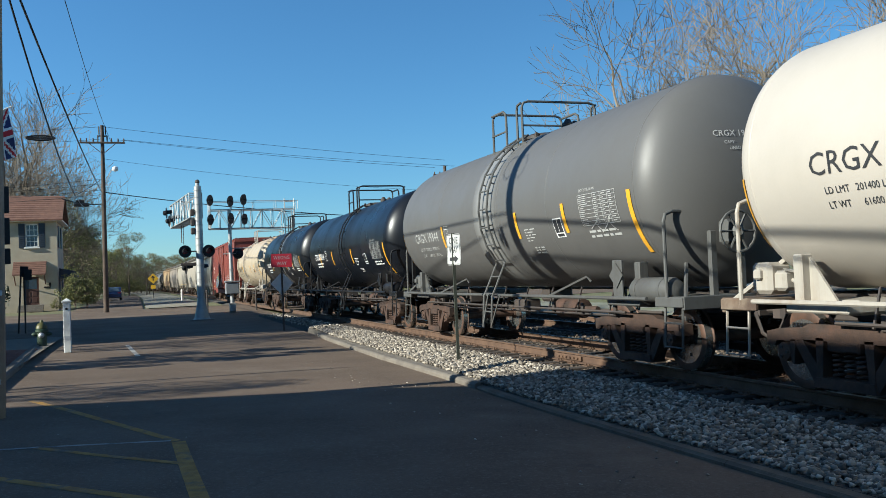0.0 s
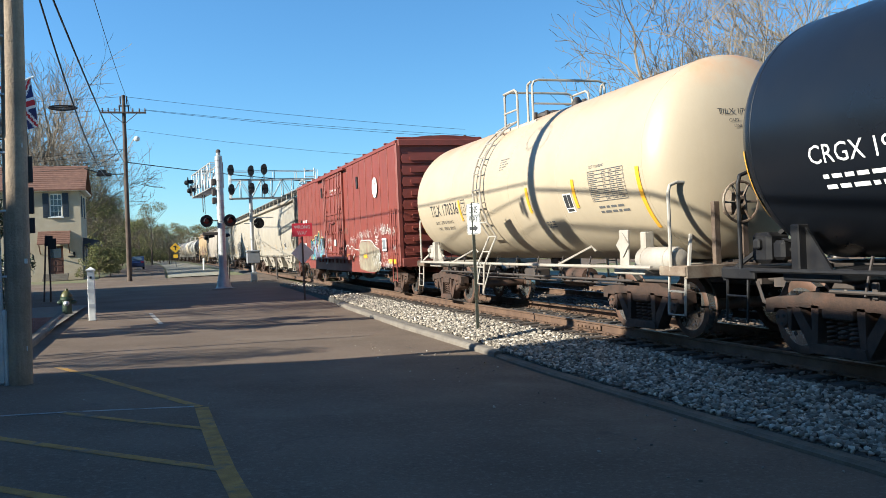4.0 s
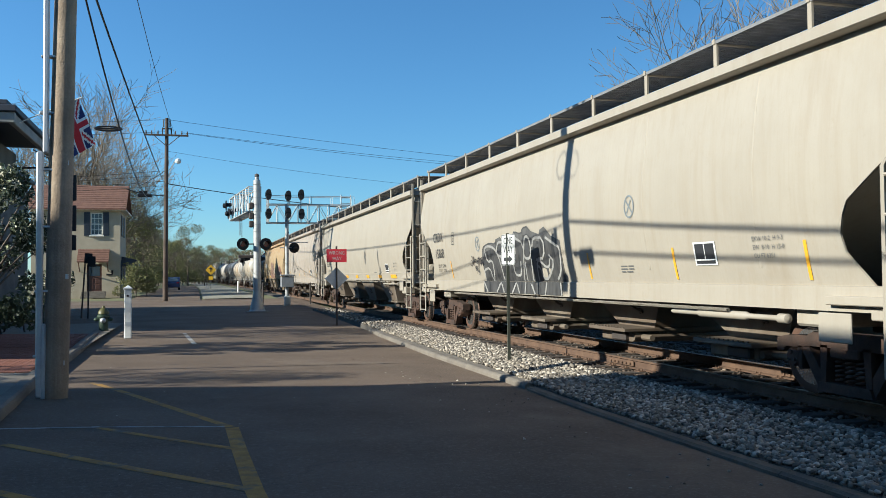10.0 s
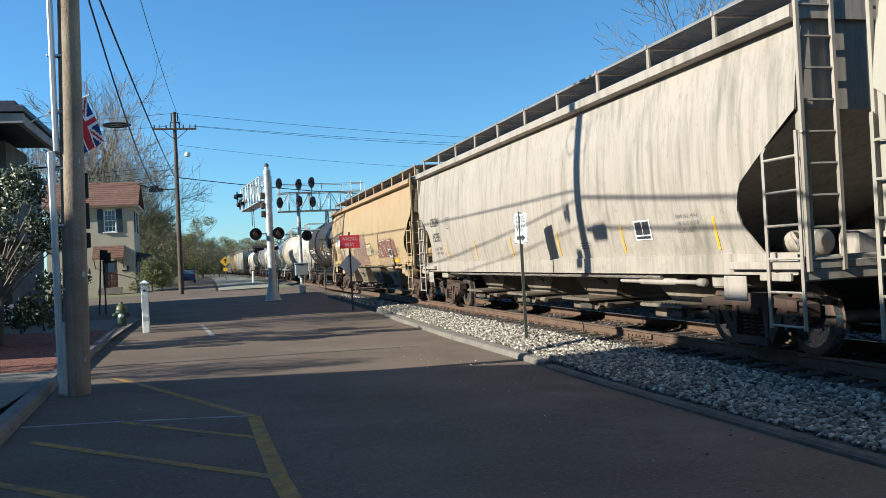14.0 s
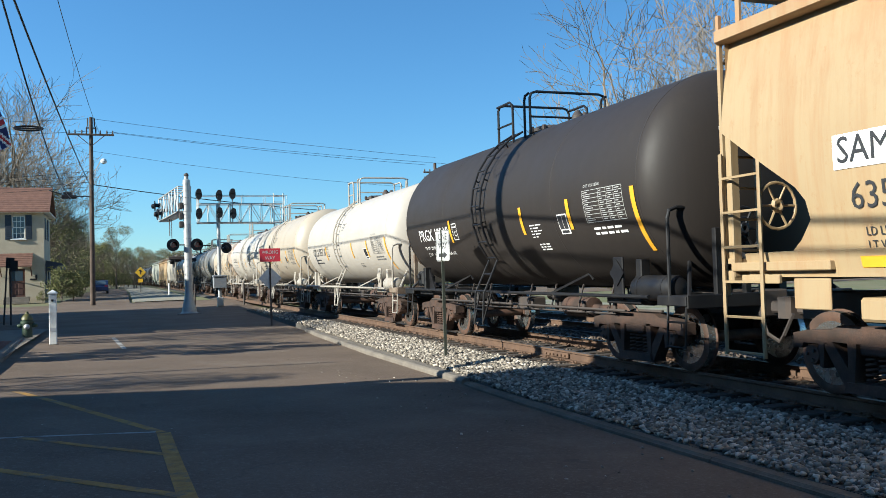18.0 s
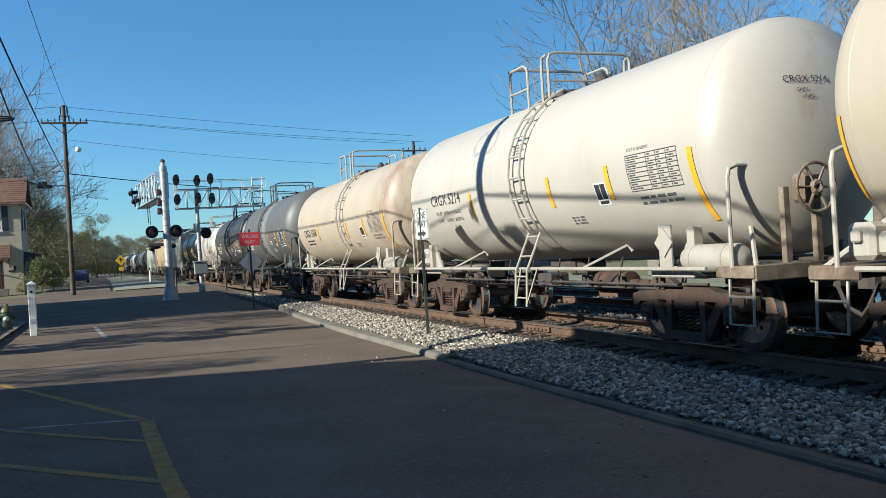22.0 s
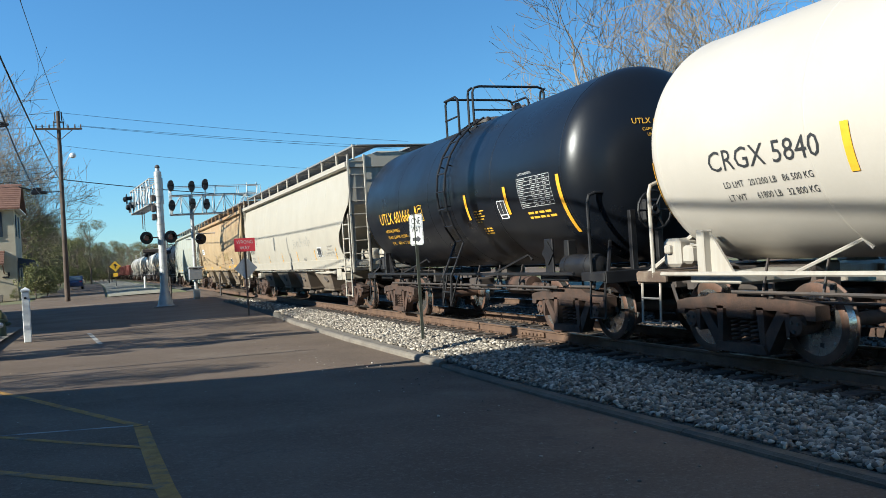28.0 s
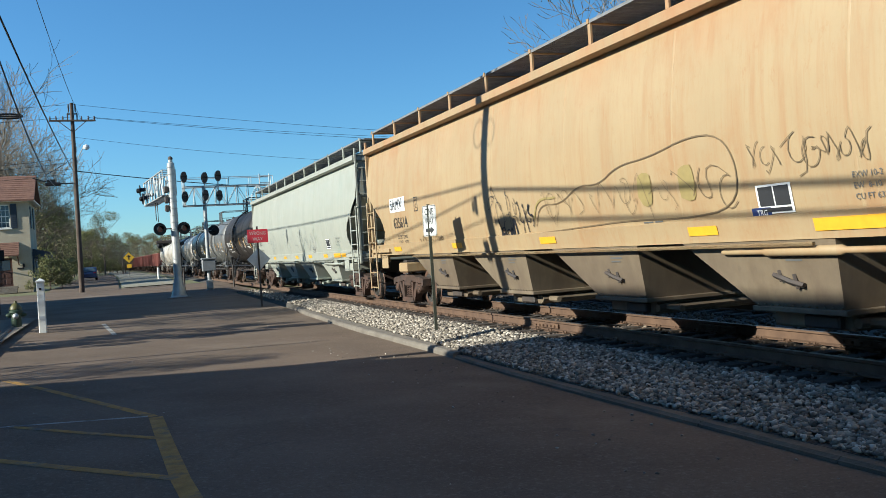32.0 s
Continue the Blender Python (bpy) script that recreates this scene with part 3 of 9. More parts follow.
# yellow hatching of the no-parking bay
def paint(name, pts, w, mat, label, cat="road marking"):
    pts = [Vector(p) for p in pts]
    q = Mb()
    v = []
    for i, p in enumerate(pts):
        d = (pts[min(i + 1, len(pts) - 1)] - pts[max(i - 1, 0)]).normalized()
        n = Vector((-d.y, d.x)) * w / 2
        v += [(p.x + n.x, p.y + n.y, gz(p.y, p.x) + 0.005), (p.x - n.x, p.y - n.y, gz(p.y, p.x) + 0.005)]
    q.add(v, [(2 * i, 2 * i + 1, 2 * i + 3, 2 * i + 2) for i in range(len(pts) - 1)])
    return solid(name, q, mat, label, cat, "bay markings", "structure")


paint("line_outer", [(0.40, 10.20), (0.42, 8.6), (0.45, 7.0), (0.50, 6.0), (0.58, 2.0)], 0.15, ROADYELLOW, "faded yellow line at the edge of the bay")
paint("line_outer", [(-1.62, 15.2), (-1.0, 13.75), (0.38, 10.26)], 0.11, ROADYELLOW, "faded yellow line at the end of the bay")
paint("line_hatch", [(-2.1, 10.53), (-1.06, 10.49), (0.32, 10.30)], 0.075, ROADWHITE, "thin pale line across the bay")
paint("line_hatch", [(-1.06, 10.45), (-0.35, 9.65), (0.38, 8.88)], 0.09, ROADYELLOW, "faded yellow hatch line")
paint("line_hatch", [(-1.82, 9.52), (-0.7, 8.28), (0.42, 7.08)], 0.11, ROADYELLOW, "faded yellow hatch line")
paint("line_hatch", [(-2.0, 7.95), (-1.6, 7.53), (-0.98, 6.89), (0.45, 5.45)], 0.11, ROADYELLOW, "faded yellow hatch line")
paint("line_tick", [(-0.34, 28.6), (-0.02, 24.0)], 0.12, ROADWHITE, "worn white parking tick")

# ---- railway cars; x runs forward, the seen side is at -y, z from the rail head ----
def truck_meshes():
    ws = Mb()
    R = 0.457
    for s in (-1, 1):
        prof = [(-0.055, 0.13), (-0.05, 0.33), (-0.068, 0.37), (-0.068, R - 0.012), (-0.06, R), (0.045, R + 0.004), (0.06, R + 0.026), (0.072, R + 0.026), (0.075, 0.40), (0.03, 0.35), (0.02, 0.14), (0.075, 0.12)]
        ws.spin([(s * 0.7525 - s * w, r) if 0 else (s * (0.7525 - w), r) for w, r in prof], "y", 30, m=0)
        n = 30
        ws.spin([(s * (0.7525 + 0.0605), R + 0.0015), (s * (0.7525 - 0.045), R + 0.0055)], "y", 30, m=1)
        for k in range(4):
            a = k * math.pi / 2 + 0.4
            ws.box((0.24 * math.cos(a), s * 0.812, 0.24 * math.sin(a)), (0.05, 0.012, 0.05), 0, m=2)
        ws.spin([(s * 0.86, 0.10), (s * 1.07, 0.115), (s * 1.11, 0.10), (s * 1.115, 0.05)], "y", 16, m=0)
        for k in range(3):
            a = k * 2.0944
            ws.spin([(s * 1.105, 0.022), (s * 1.135, 0.02)], "y", 6, (0.06 * math.cos(a), 0, 0.06 * math.sin(a)), m=2)
    ws.spin([(-0.95, 0.08), (0.95, 0.08)], "y", 12)
    wheelset = ws.mesh("wheelset", [WHEELSTEEL, TREAD, DARKSTEEL], 35)
    sf = Mb()
    y0, y1 = -0.10, 0.10
    top = [(-1.18, 0.52), (-1.18, 0.68), (-0.98, 0.72), (-0.62, 0.74), (-0.5, 0.79), (0.5, 0.79), (0.62, 0.74), (0.98, 0.72), (1.18, 0.68), (1.18, 0.52), (1.05, 0.52), (1.02, 0.58), (0.76, 0.58), (0.6, 0.61), (-0.6, 0.61), (-0.76, 0.58), (-1.02, 0.58), (-1.05, 0.52)]
    sf.prism(top, "y", y0, y1)
    for s in (-1, 1):
        sf.prism([(s * 0.76, 0.60), (s * 0.62, 0.62), (s * 0.30, 0.20), (s * 0.32, 0.12), (s * 0.44, 0.12)], "y", y0 * 0.9, y1 * 0.9)
        sf.prism([(s * 0.32, 0.20), (s * 0.40, 0.20), (s * 0.40, 0.64), (s * 0.28, 0.64)], "y", y0, y1)
        sf.prism([(s * 0.74, 0.32), (s * 0.79, 0.34), (s * 0.80, 0.60), (s * 0.72, 0.60)], "y", y0, y1)
    sf.prism([(-0.44, 0.10), (0.44, 0.10), (0.40, 0.21), (-0.40, 0.21)], "y", y0 * 1.25, y1 * 1.25)
    sf.box((0, 0, 0.56), (0.46, 0.24, 0.12), 0.02)
    for s in (-1, 1):
        sf.box((s * 0.89, 0, 0.50), (0.24, 0.2, 0.12), 0.03)
    side = sf.mesh("side_frame", TRUCKSTEEL)
    sp = Mb()
    for k in (0,):
        pts = [(k + 0.06 * math.cos(a), 0.06 * math.sin(a), 0.21 + 0.29 * a / (5.5 * 2 * math.pi)) for a in np.linspace(0, 5.5 * 2 * math.pi, 56)]
        sp.tube(pts, 0.016, 5)
    spring = sp.mesh("spring", TRUCKSTEEL, 40)
    bo = Mb().box((0, 0, 0.60), (0.36, 2.0, 0.26), 0.04)
    bo.spin([(0.66, 0.19), (0.80, 0.19)], "z", 16)
    for s in (-1, 1):
        bo.box((s * 0.42, 0, 0.40), (0.10, 1.5, 0.10), 0.02)
        for t in (-1, 1):
            bo.box((s * 0.47, t * 0.7525, 0.45), (0.07, 0.09, 0.3), 0.02)
    bolster = bo.mesh("truck", TRUCKSTEEL)
    return wheelset, side, spring, bolster


WHEELSET, SIDE_FRAME, SPRING, BOLSTER = truck_meshes()
SPUN = []


def add_truck(car, x, spins=True):
    tr = part("truck", BOLSTER, None, car, "rusty cast-steel truck", at=pose(x, 0, 0))
    for s in (-1, 1):
        part("side_frame", SIDE_FRAME, None, tr, at=pose(0, s * 1.0, 0))
        for k in (-0.17, 0, 0.17):
            part("spring", SPRING, None, tr, at=pose(k, s * 1.0, 0))
        w = part("wheelset", WHEELSET, None, tr, "steel wheels on an axle", at=pose(s * 0.89, 0, 0.457))
        if spins:
            SPUN.append((w, s * 0.89))
    return tr


def coupler_mesh(L, xs):
    """Draft sill and couplers at both ends, from xs outwards to L / 2."""
    out = []
    for s in (-1, 1):
        q = Mb()
        q.box((s * (xs + L / 2 - 0.35) / 2, 0, 0.93), (abs(L / 2 - 0.35 - xs), 0.42, 0.36), 0.02)
        q.box((s * (L / 2 - 0.22), 0, 0.88), (0.46, 0.16, 0.16), 0.03)
        q.prism([(s * (L / 2 - 0.12), -0.17), (s * (L / 2 + 0.04), -0.15), (s * (L / 2 + 0.06), 0.02), (s * (L / 2 - 0.02), 0.18), (s * (L / 2 - 0.14), 0.14)], "z", 0.74, 1.02)
        hose = [(s * (L / 2 - 0.3), -0.3, 0.82), (s * (L / 2 - 0.15), -0.32, 0.55), (s * (L / 2 + 0.0), -0.25, 0.45)]
        q.tube(hose, 0.025, 5)
        out.append(q)
    return out


def brake_wheel(cx, cy, cz, axis="x", r=0.28):
    q = Mb()
    ring = lambda rr, a: (cx, cy + rr * math.cos(a), cz + rr * math.sin(a)) if axis == "x" else (cx + rr * math.cos(a), cy, cz + rr * math.sin(a))
    q.tube([ring(r, k * math.pi / 10) for k in range(21)], 0.02, 6)
    for k in range(6):
        q.tube([ring(0.05, k * math.pi / 3), ring(r, k * math.pi / 3)], 0.016, 5)
    q.tube([ring(0.055, k * math.pi / 4) for k in range(9)], 0.04, 6)
    return q


PAINTS = {}


def paint_mat(name, col, dirt, rough=0.45, streak=0.35, at=(0.55, 0.8), spec=0.5):
    if name not in PAINTS:
        PAINTS[name] = surface(name, col, tuple(c * 0.88 for c in col), 0.7, rough, bump=0.02, fine=35, dirt=dirt, dirt_at=at, streak=streak, spec=spec, grain=0.07)
    return PAINTS[name]


def data_panel(mb, x0, x1, z0, z1, yf, rows, cols, m_line, m_back=None):
    """A stencilled table: lines and short bars for writing too small to read."""
    if m_back is not None:
        rect(mb, x0, x1, z0, z1, yf, m_back, 0.006, 4)
    r = random.Random(int(x0 * 100))
    h = (z1 - z0) / rows
    for i in range(rows + 1):
        z = z0 + h * i
        rect(mb, x0, x1, z - 0.004, z + 0.004, yf, m_line, 0.009)
    ws = [0.42] + [0.58 / cols] * cols
    x = x0
    edges = [x0]
    for w in ws:
        x += w * (x1 - x0)
        edges.append(x)
    for e_ in edges:
        rect(mb, e_ - 0.004, e_ + 0.004, z0, z1, yf, m_line, 0.009, 4)
    for i in range(rows):
        for a, b in zip(edges, edges[1:]):
            rect(mb, a + 0.03, a + 0.03 + (b - a) * r.uniform(0.2, 0.6), z0 + h * (i + 0.40), z0 + h * (i + 0.62), yf, m_line, 0.009)


def small_lines(mb, x, z, n, w, yf, m, h=0.05, gap=0.11, seed=0):
    """Rows of dashes for small stencilling."""
    r = random.Random(seed)
    for i in range(n):
        a = x
        while a < x + w * r.uniform(0.7, 1.0):
            b = a + r.uniform(0.06, 0.22)
            rect(mb, a, b, z - i * gap - h, z - i * gap, yf, m)
            a = b + 0.045


def plate_mark(mb, x, z, yf, m, s=0.24):
    for a, b, c, d, n in ((0, s, 0, 0.016, 1), (0, s, s * 1.35 - 0.016, s * 1.35, 1), (0, 0.016, 0, s * 1.35, 6), (s - 0.016, s, 0, s * 1.35, 6)):
        rect(mb, x + a, x + b, z + c, z + d, yf, m, 0.008, n)
    rect(mb, x + s * 0.18, x + s * 0.82, z + s * 1.0, z + s * 1.10, yf, m, 0.008)
    lettering(mb, "C", x + s * 0.32, z + s * 0.3, s * 0.42, yf, 1, m)


def tank_car(label, L, R=1.30, zc=2.42, paint=None, frame=None, ink=None, mark=None, num=None, big=0.24, rails=None, seam_mat=None, panel=None, num_z=-0.42, spins=True, num_dx=0.0, ladder_x=0.82, strips=None, lines=(), wheel=True, plate=0.26, gap=0.09):
    """A tank car of length L between coupler faces."""
    car = thing("tank_car", label, "tank car", "cars of the freight train")
    a = L / 2 - 0.50          # half length of the tank with its heads
    hd = 0.68 * R / 1.5
    prof = []
    for k in range(15):
        t = math.pi / 2 * k / 14
        prof.append((-(a - hd) - hd * math.cos(t), R * math.sin(t) if k else 0.02))
    prof += [(x, R) for x in np.linspace(-(a - hd), a - hd, 9)[1:]]
    prof += [(-p, r) for p, r in prof[13::-1]]
    shell = part("tank", Mb().spin(prof, "x", 72, (0, 0, zc)), paint, car, smooth=40)
    seam = Mb().spin([(-0.016, R + 0.0005), (-0.010, R + 0.0035), (0.010, R + 0.0035), (0.016, R + 0.0005)], "x", 72, (0, 0, zc)).mesh("weld_seam", seam_mat or paint, 40)
    for x in (-(a - hd), -(a - hd) * 0.5, -0.62, 0.62, (a - hd) * 0.5, a - hd):
        part("weld_seam", seam, None, shell, at=pose(x, 0, 0))
    yt = lambda z: -math.sqrt(max(0.02, R ** 2 - (z - zc) ** 2))
    rails = rails or frame
    # top platform with its toe plates, railing and valves
    zt = zc + R - 0.30
    pl = Mb()
    slat = Mb().box((0, 0, zt + 0.05), (0.10, 1.6, 0.03)).mesh("slat", rails)
    for s in (-1, 1):
        pl.box((-0.27, s * 0.82, zt + 0.03), (1.72, 0.04, 0.14), 0.01)
        for x in (-1.0, 0.45):
            pl.box((x, s * 0.80, zt - 0.10), (0.08, 0.06, 0.30))
    for x in (-1.11, 0.57):
        pl.box((x, 0, zt + 0.03), (0.04, 1.64, 0.12), 0.01)
    pl = part("platform", pl, rails, car, "grating walkway on top of the tank")
    for k in range(12):
        part("slat", slat, None, pl, at=pose(-1.04 + k * 0.142, 0, 0))
    zp, zh = zt - 0.02, zt + 0.92
    for x, top in ((-1.02, zh), (0.46, zh)):
        ra = Mb().tube([(x, -0.82, zp), (x, -0.82, top - 0.12), (x, -0.78, top - 0.03), (x, -0.68, top), (x, 0.68, top), (x, 0.78, top - 0.03), (x, 0.82, top - 0.12), (x, 0.82, zp)], 0.026, 7)
        part("railing", ra, rails, car, "bent pipe railing across the platform")
    ra = Mb().tube([(0.46, -0.82, zp + 0.46), (0.46, 0.82, zp + 0.46)], 0.022, 6)
    part("mid_rail", ra, rails, car, "pipe rail across the platform")
    for s in (-1, 1):
        y = s * 0.84
        ra = Mb().tube([(-1.02, y, zh - 0.05), (-0.42, y, zh - 0.05), (-0.30, y, zh - 0.12), (-0.28, y, zh - 0.22), (-0.28, y, zp)], 0.026, 7)
        ra.tube([(-1.02, y, zp + 0.46), (-0.28, y, zp + 0.46)], 0.02, 6)
        part("railing", ra, rails, car, "bent pipe railing beside the manway")
        ra = Mb().tube([(0.46, y, zh - 0.04), (0.30, y, zh - 0.06), (0.26, y, zh - 0.16), (0.26, y, zp)], 0.026, 7)
        part("railing", ra, rails, car, "pipe grab at the ladder top")
    zt += 0.06
    dm = Mb().spin([(zt - 0.08, 0.34), (zt + 0.20, 0.34), (zt + 0.22, 0.40), (zt + 0.28, 0.40), (zt + 0.33, 0.28), (zt + 0.35, 0.05)], "z", 24, (-0.3, 0, 0))
    for k in range(8):
        t = k * math.pi / 4
        dm.box((-0.3 + 0.42 * math.cos(t), 0.42 * math.sin(t), zt + 0.26), (0.07, 0.07, 0.12), 0.01)
    part("manway", dm, DARKSTEEL, car, "bolted manway cover", smooth=30)
    for x, y in ((0.82, 0.15), (1.0, -0.1)):
        vv = Mb().spin([(zt - 0.05, 0.07), (zt + 0.24, 0.07), (zt + 0.26, 0.11), (zt + 0.32, 0.11), (zt + 0.42, 0.04)], "z", 12, (x, y, 0))
        part("valve", vv, DARKSTEEL, car, "safety valve on top of the tank", smooth=30)
    # ladders that follow the curve of the tank
    for s in (-1, 1):
        ld = Mb()
        arc = []
        for k in range(9):
            t = radians(66 - k * 13)
            arc.append((s * (R + 0.10) * math.cos(t), zc + (R + 0.10) * math.sin(t)))
        arc += [(s * (R + 0.06), 1.02), (s * (R + 0.10), 0.42)]
        for x in (ladder_x - 0.62, ladder_x - 0.20):
            ld.tube([(x, y, z) for y, z in arc], 0.022, 6)
        total = [(Vector((b[0], b[1])) - Vector((c[0], c[1]))).length for b, c in zip(arc, arc[1:])]
        run, d = sum(total), 0.05
        while d < run:
            e_, i = d, 0
            while e_ > total[i]:
                e_ -= total[i]
                i += 1
            p = Vector(arc[i]).lerp(Vector(arc[i + 1]), e_ / total[i])
            ld.tube([(ladder_x - 0.62, p.x, p.y), (ladder_x - 0.20, p.x, p.y)], 0.016, 5)
            d += 0.36
        # small plates hold the ladder off the tank
        for t in (50, 20, -10):
            for x in (ladder_x - 0.62, ladder_x - 0.20):
                c_, w_ = math.cos(radians(t)), math.sin(radians(t))
                ld.tube([(x, s * R * c_, zc + R * w_), (x, s * (R + 0.1) * c_, zc + (R + 0.1) * w_)], 0.016, 4)
        ld.tube([(ladder_x - 0.20, s * (R + 0.10), 0.45), (ladder_x + 0.10, s * (R + 0.02), 1.05)], 0.018, 5)
        ld.tube([(ladder_x - 0.62, s * (R + 0.10), 0.45), (ladder_x - 0.50, s * (R + 0.02), 1.05)], 0.018, 5)
        part("ladder", ld, rails, car, "ladder bent round the tank")
    # end platforms, sills, saddles
    tx = L / 2 - 2.05
    zd = 1.05
    xe = L / 2 - 0.40
    for s in (-1, 1):
        en = Mb()
        en.box((s * (xe - 0.32), 0, zd), (0.64, 2.72, 0.05), 0.01)
        en.box((s * (xe - 0.32), -1.36, zd - 0.05), (0.64, 0.05, 0.13), 0.01)
        en.box((s * (xe - 0.32), 1.36, zd - 0.05), (0.64, 0.05, 0.13), 0.01)
        en.box((s * (xe - 0.02), 0, zd - 0.06), (0.06, 2.72, 0.18), 0.01)
        part("end_sill", en, DIRTYSILL if frame is RAILWHITE else frame, car, "narrow end platform")
        for t in (-1, 1):
            y = t * 1.33
            # saddle post with its gusset
            sd = Mb().box((s * (tx + 0.42), t * 1.20, zd + 0.24), (0.14, 0.16, 0.56), 0.015)
            sd.prism([(s * (tx - 0.05), zd - 0.02), (s * (tx + 0.36), zd + 0.50), (s * (tx + 0.36), zd - 0.02)], "y", t * 1.16 - 0.015, t * 1.16 + 0.015)
            sd.box((s * (tx + 0.1), t * 1.1, zd - 0.07), (0.9, 0.5, 0.10), 0.015)
            part("saddle", sd, frame, car, "saddle post that carries the tank")
            st_ = Mb().tube([(s * (xe - 0.06), y, zd - 0.08), (s * (xe - 0.06), y + t * 0.03, 0.40), (s * (xe - 0.46), y + t * 0.03, 0.40), (s * (xe - 0.46), y, zd - 0.08)], 0.018, 5)
            st_.tube([(s * (xe - 0.06), y + t * 0.02, 0.72), (s * (xe - 0.46), y + t * 0.02, 0.72)], 0.016, 5)
            part("step", st_, rails, car, "pipe step at the corner")
        br = Mb().box((s * (tx + 0.1), 0, 0.98), (0.7, 2.2, 0.16), 0.03)
        part("bolster_beam", br, frame, car)
        xh = L / 2 - 0.77
        hr = Mb().tube([(s * xh, -1.36, zd - 0.05), (s * xh, -1.36, zd + 1.05), (s * xh, -1.33, zd + 1.15), (s * xh, -1.22, zd + 1.19), (s * xh, 1.22, zd + 1.19), (s * xh, 1.33, zd + 1.15), (s * xh, 1.36, zd + 1.05), (s * xh, 1.36, zd - 0.05)], 0.026, 8)
        part("end_handrail", hr, rails, car, "bent pipe handrail across the end")
        for t in (-1, 1):
            bc = Mb().tube([(s * (xe - 0.1), t * 1.25, zd), (s * (xe - 0.75), t * 0.75, zd + 0.62)], 0.03, 6)
            part("end_brace", bc, frame, car, "slanting brace at the end")
    for t in (-1, 1):
        y = t * (R + 0.06 if R < 1.45 else 1.47)
        part("side_rail", Mb().tube([(-L / 2 + 1.1, y, 1.05), (L / 2 - 1.1, y, 1.05)], 0.028, 7), rails, car, "pipe running along the side")
        foot = math.sqrt(max(0.1, R * R - (zc - 1.45) ** 2))
        for x in (-tx * 0.62, tx * 0.60):
            sr = Mb().tube([(x - 0.24, y, 1.05), (x + 0.14, t * foot, 1.36), (x + 0.26, t * foot * 0.98, 1.27)], 0.022, 5)
            part("rail_bracket", sr, rails, car, "bent bracket of the side pipe")
    ug = Mb()
    ug.tube([(-tx, -R * 0.8, 0.82), (tx, -R * 0.8, 0.82)], 0.022, 5)
    ug.tube([(-tx + 0.4, -R * 0.62, 0.70), (tx - 0.6, -R * 0.62, 0.74)], 0.02, 5)
    for k in range(9):
        x = -tx + 0.5 + k * (2 * tx - 1) / 8
        ug.tube([(x, -R * 0.8, 0.78), (x, -R * 0.72, 1.2)], 0.016, 4)
        ug.box((x + 0.07, -R * 0.75, 0.84), (0.07, 0.05, 0.18), 0.01)
    part("brake_pipe", ug, DARKSTEEL, car, "air pipes under the tank")
    ug = Mb()
    ug.spin([(-0.45, 0.02), (-0.43, 0.17), (0.4, 0.17), (0.42, 0.02)], "x", 14, (2.1, -0.75, 0.80))
    ug.spin([(0.42, 0.05), (0.9, 0.05)], "x", 8, (2.1, -0.75, 0.80))
    part("brake_cylinder", ug, TRUCKSTEEL, car, "rusty brake cylinder under the tank", smooth=40)
    ug = Mb().box((-0.6, -0.4, 0.78), (0.5, 0.4, 0.26), 0.03)
    ug.tube([(-tx + 0.9, 0, 0.7), (tx - 0.9, 0, 0.72)], 0.03, 5)
    ug.box((0, 0, 1.0), (0.5, 0.5, 0.3), 0.05)
    ug.spin([(0.62, 0.12), (0.9, 0.12)], "z", 12, (0, 0, 0))
    part("brake_rigging", ug, DARKSTEEL, car, "brake rods and bottom outlet")
    for q in coupler_mesh(L, tx - 0.3):
        part("coupler", q, DARKSTEEL, car, "draft sill with a coupler")
    rv = Mb().spin([(-0.53, 0.03), (-0.50, 0.14), (-0.42, 0.18), (0.42, 0.18), (0.50, 0.14), (0.53, 0.03)], "x", 18, (L / 2 - 1.27, -1.20, 1.16))
    for dx in (-0.3, 0.3):
        rv.spin([(dx - 0.02, 0.185), (dx + 0.02, 0.185)], "x", 18, (L / 2 - 1.27, -1.20, 1.16))
    part("air_reservoir", rv, frame, car, "air tank beside the end platform", smooth=40)
    vb = Mb().box((-(xe - 0.42), -0.95, zd + 0.25), (0.34, 0.34, 0.38), 0.05).box((-(xe - 0.68), -0.95, zd + 0.22), (0.2, 0.24, 0.24), 0.04).box((-(xe - 0.42), -1.14, zd + 0.3), (0.12, 0.08, 0.12), 0.02)
    vb.tube([(-(xe - 0.7), -0.95, zd + 0.25), (-(xe - 1.0), -0.95, zd + 0.15), (-(xe - 1.3), -0.9, zd + 0.05)], 0.025, 6)
    vb.tube([(-(xe - 0.7), -1.0, zd + 0.35), (-(xe - 1.15), -1.05, zd + 0.3)], 0.018, 6)
    part("brake_valve", vb, frame, car, "brake valve on the end platform")
    if wheel:
        bw = part("brake_wheel", brake_wheel(L / 2 - 0.26, -0.55, 1.92, r=0.28), DIRTYSILL if frame is RAILWHITE else frame, car, "spoked hand-brake wheel")
        bs_ = Mb().box((L / 2 - 0.40, -0.55, 1.92), (0.2, 0.3, 0.34), 0.04).box((L / 2 - 0.52, -0.78, 1.5), (0.08, 0.1, 0.9), 0.01).box((L / 2 - 0.52, -0.32, 1.5), (0.08, 0.1, 0.9), 0.01)
        part("bracket", bs_, DIRTYSILL if frame is RAILWHITE else frame, bw, "gear case and stand")
    px_ = L / 2 - 2.02
    pc = Mb().box((px_, -1.36, 1.30), (0.26, 0.04, 0.62), 0.01)
    part("placard_post", pc, rails, car, "plate that carries the placard")
    d = 0.19
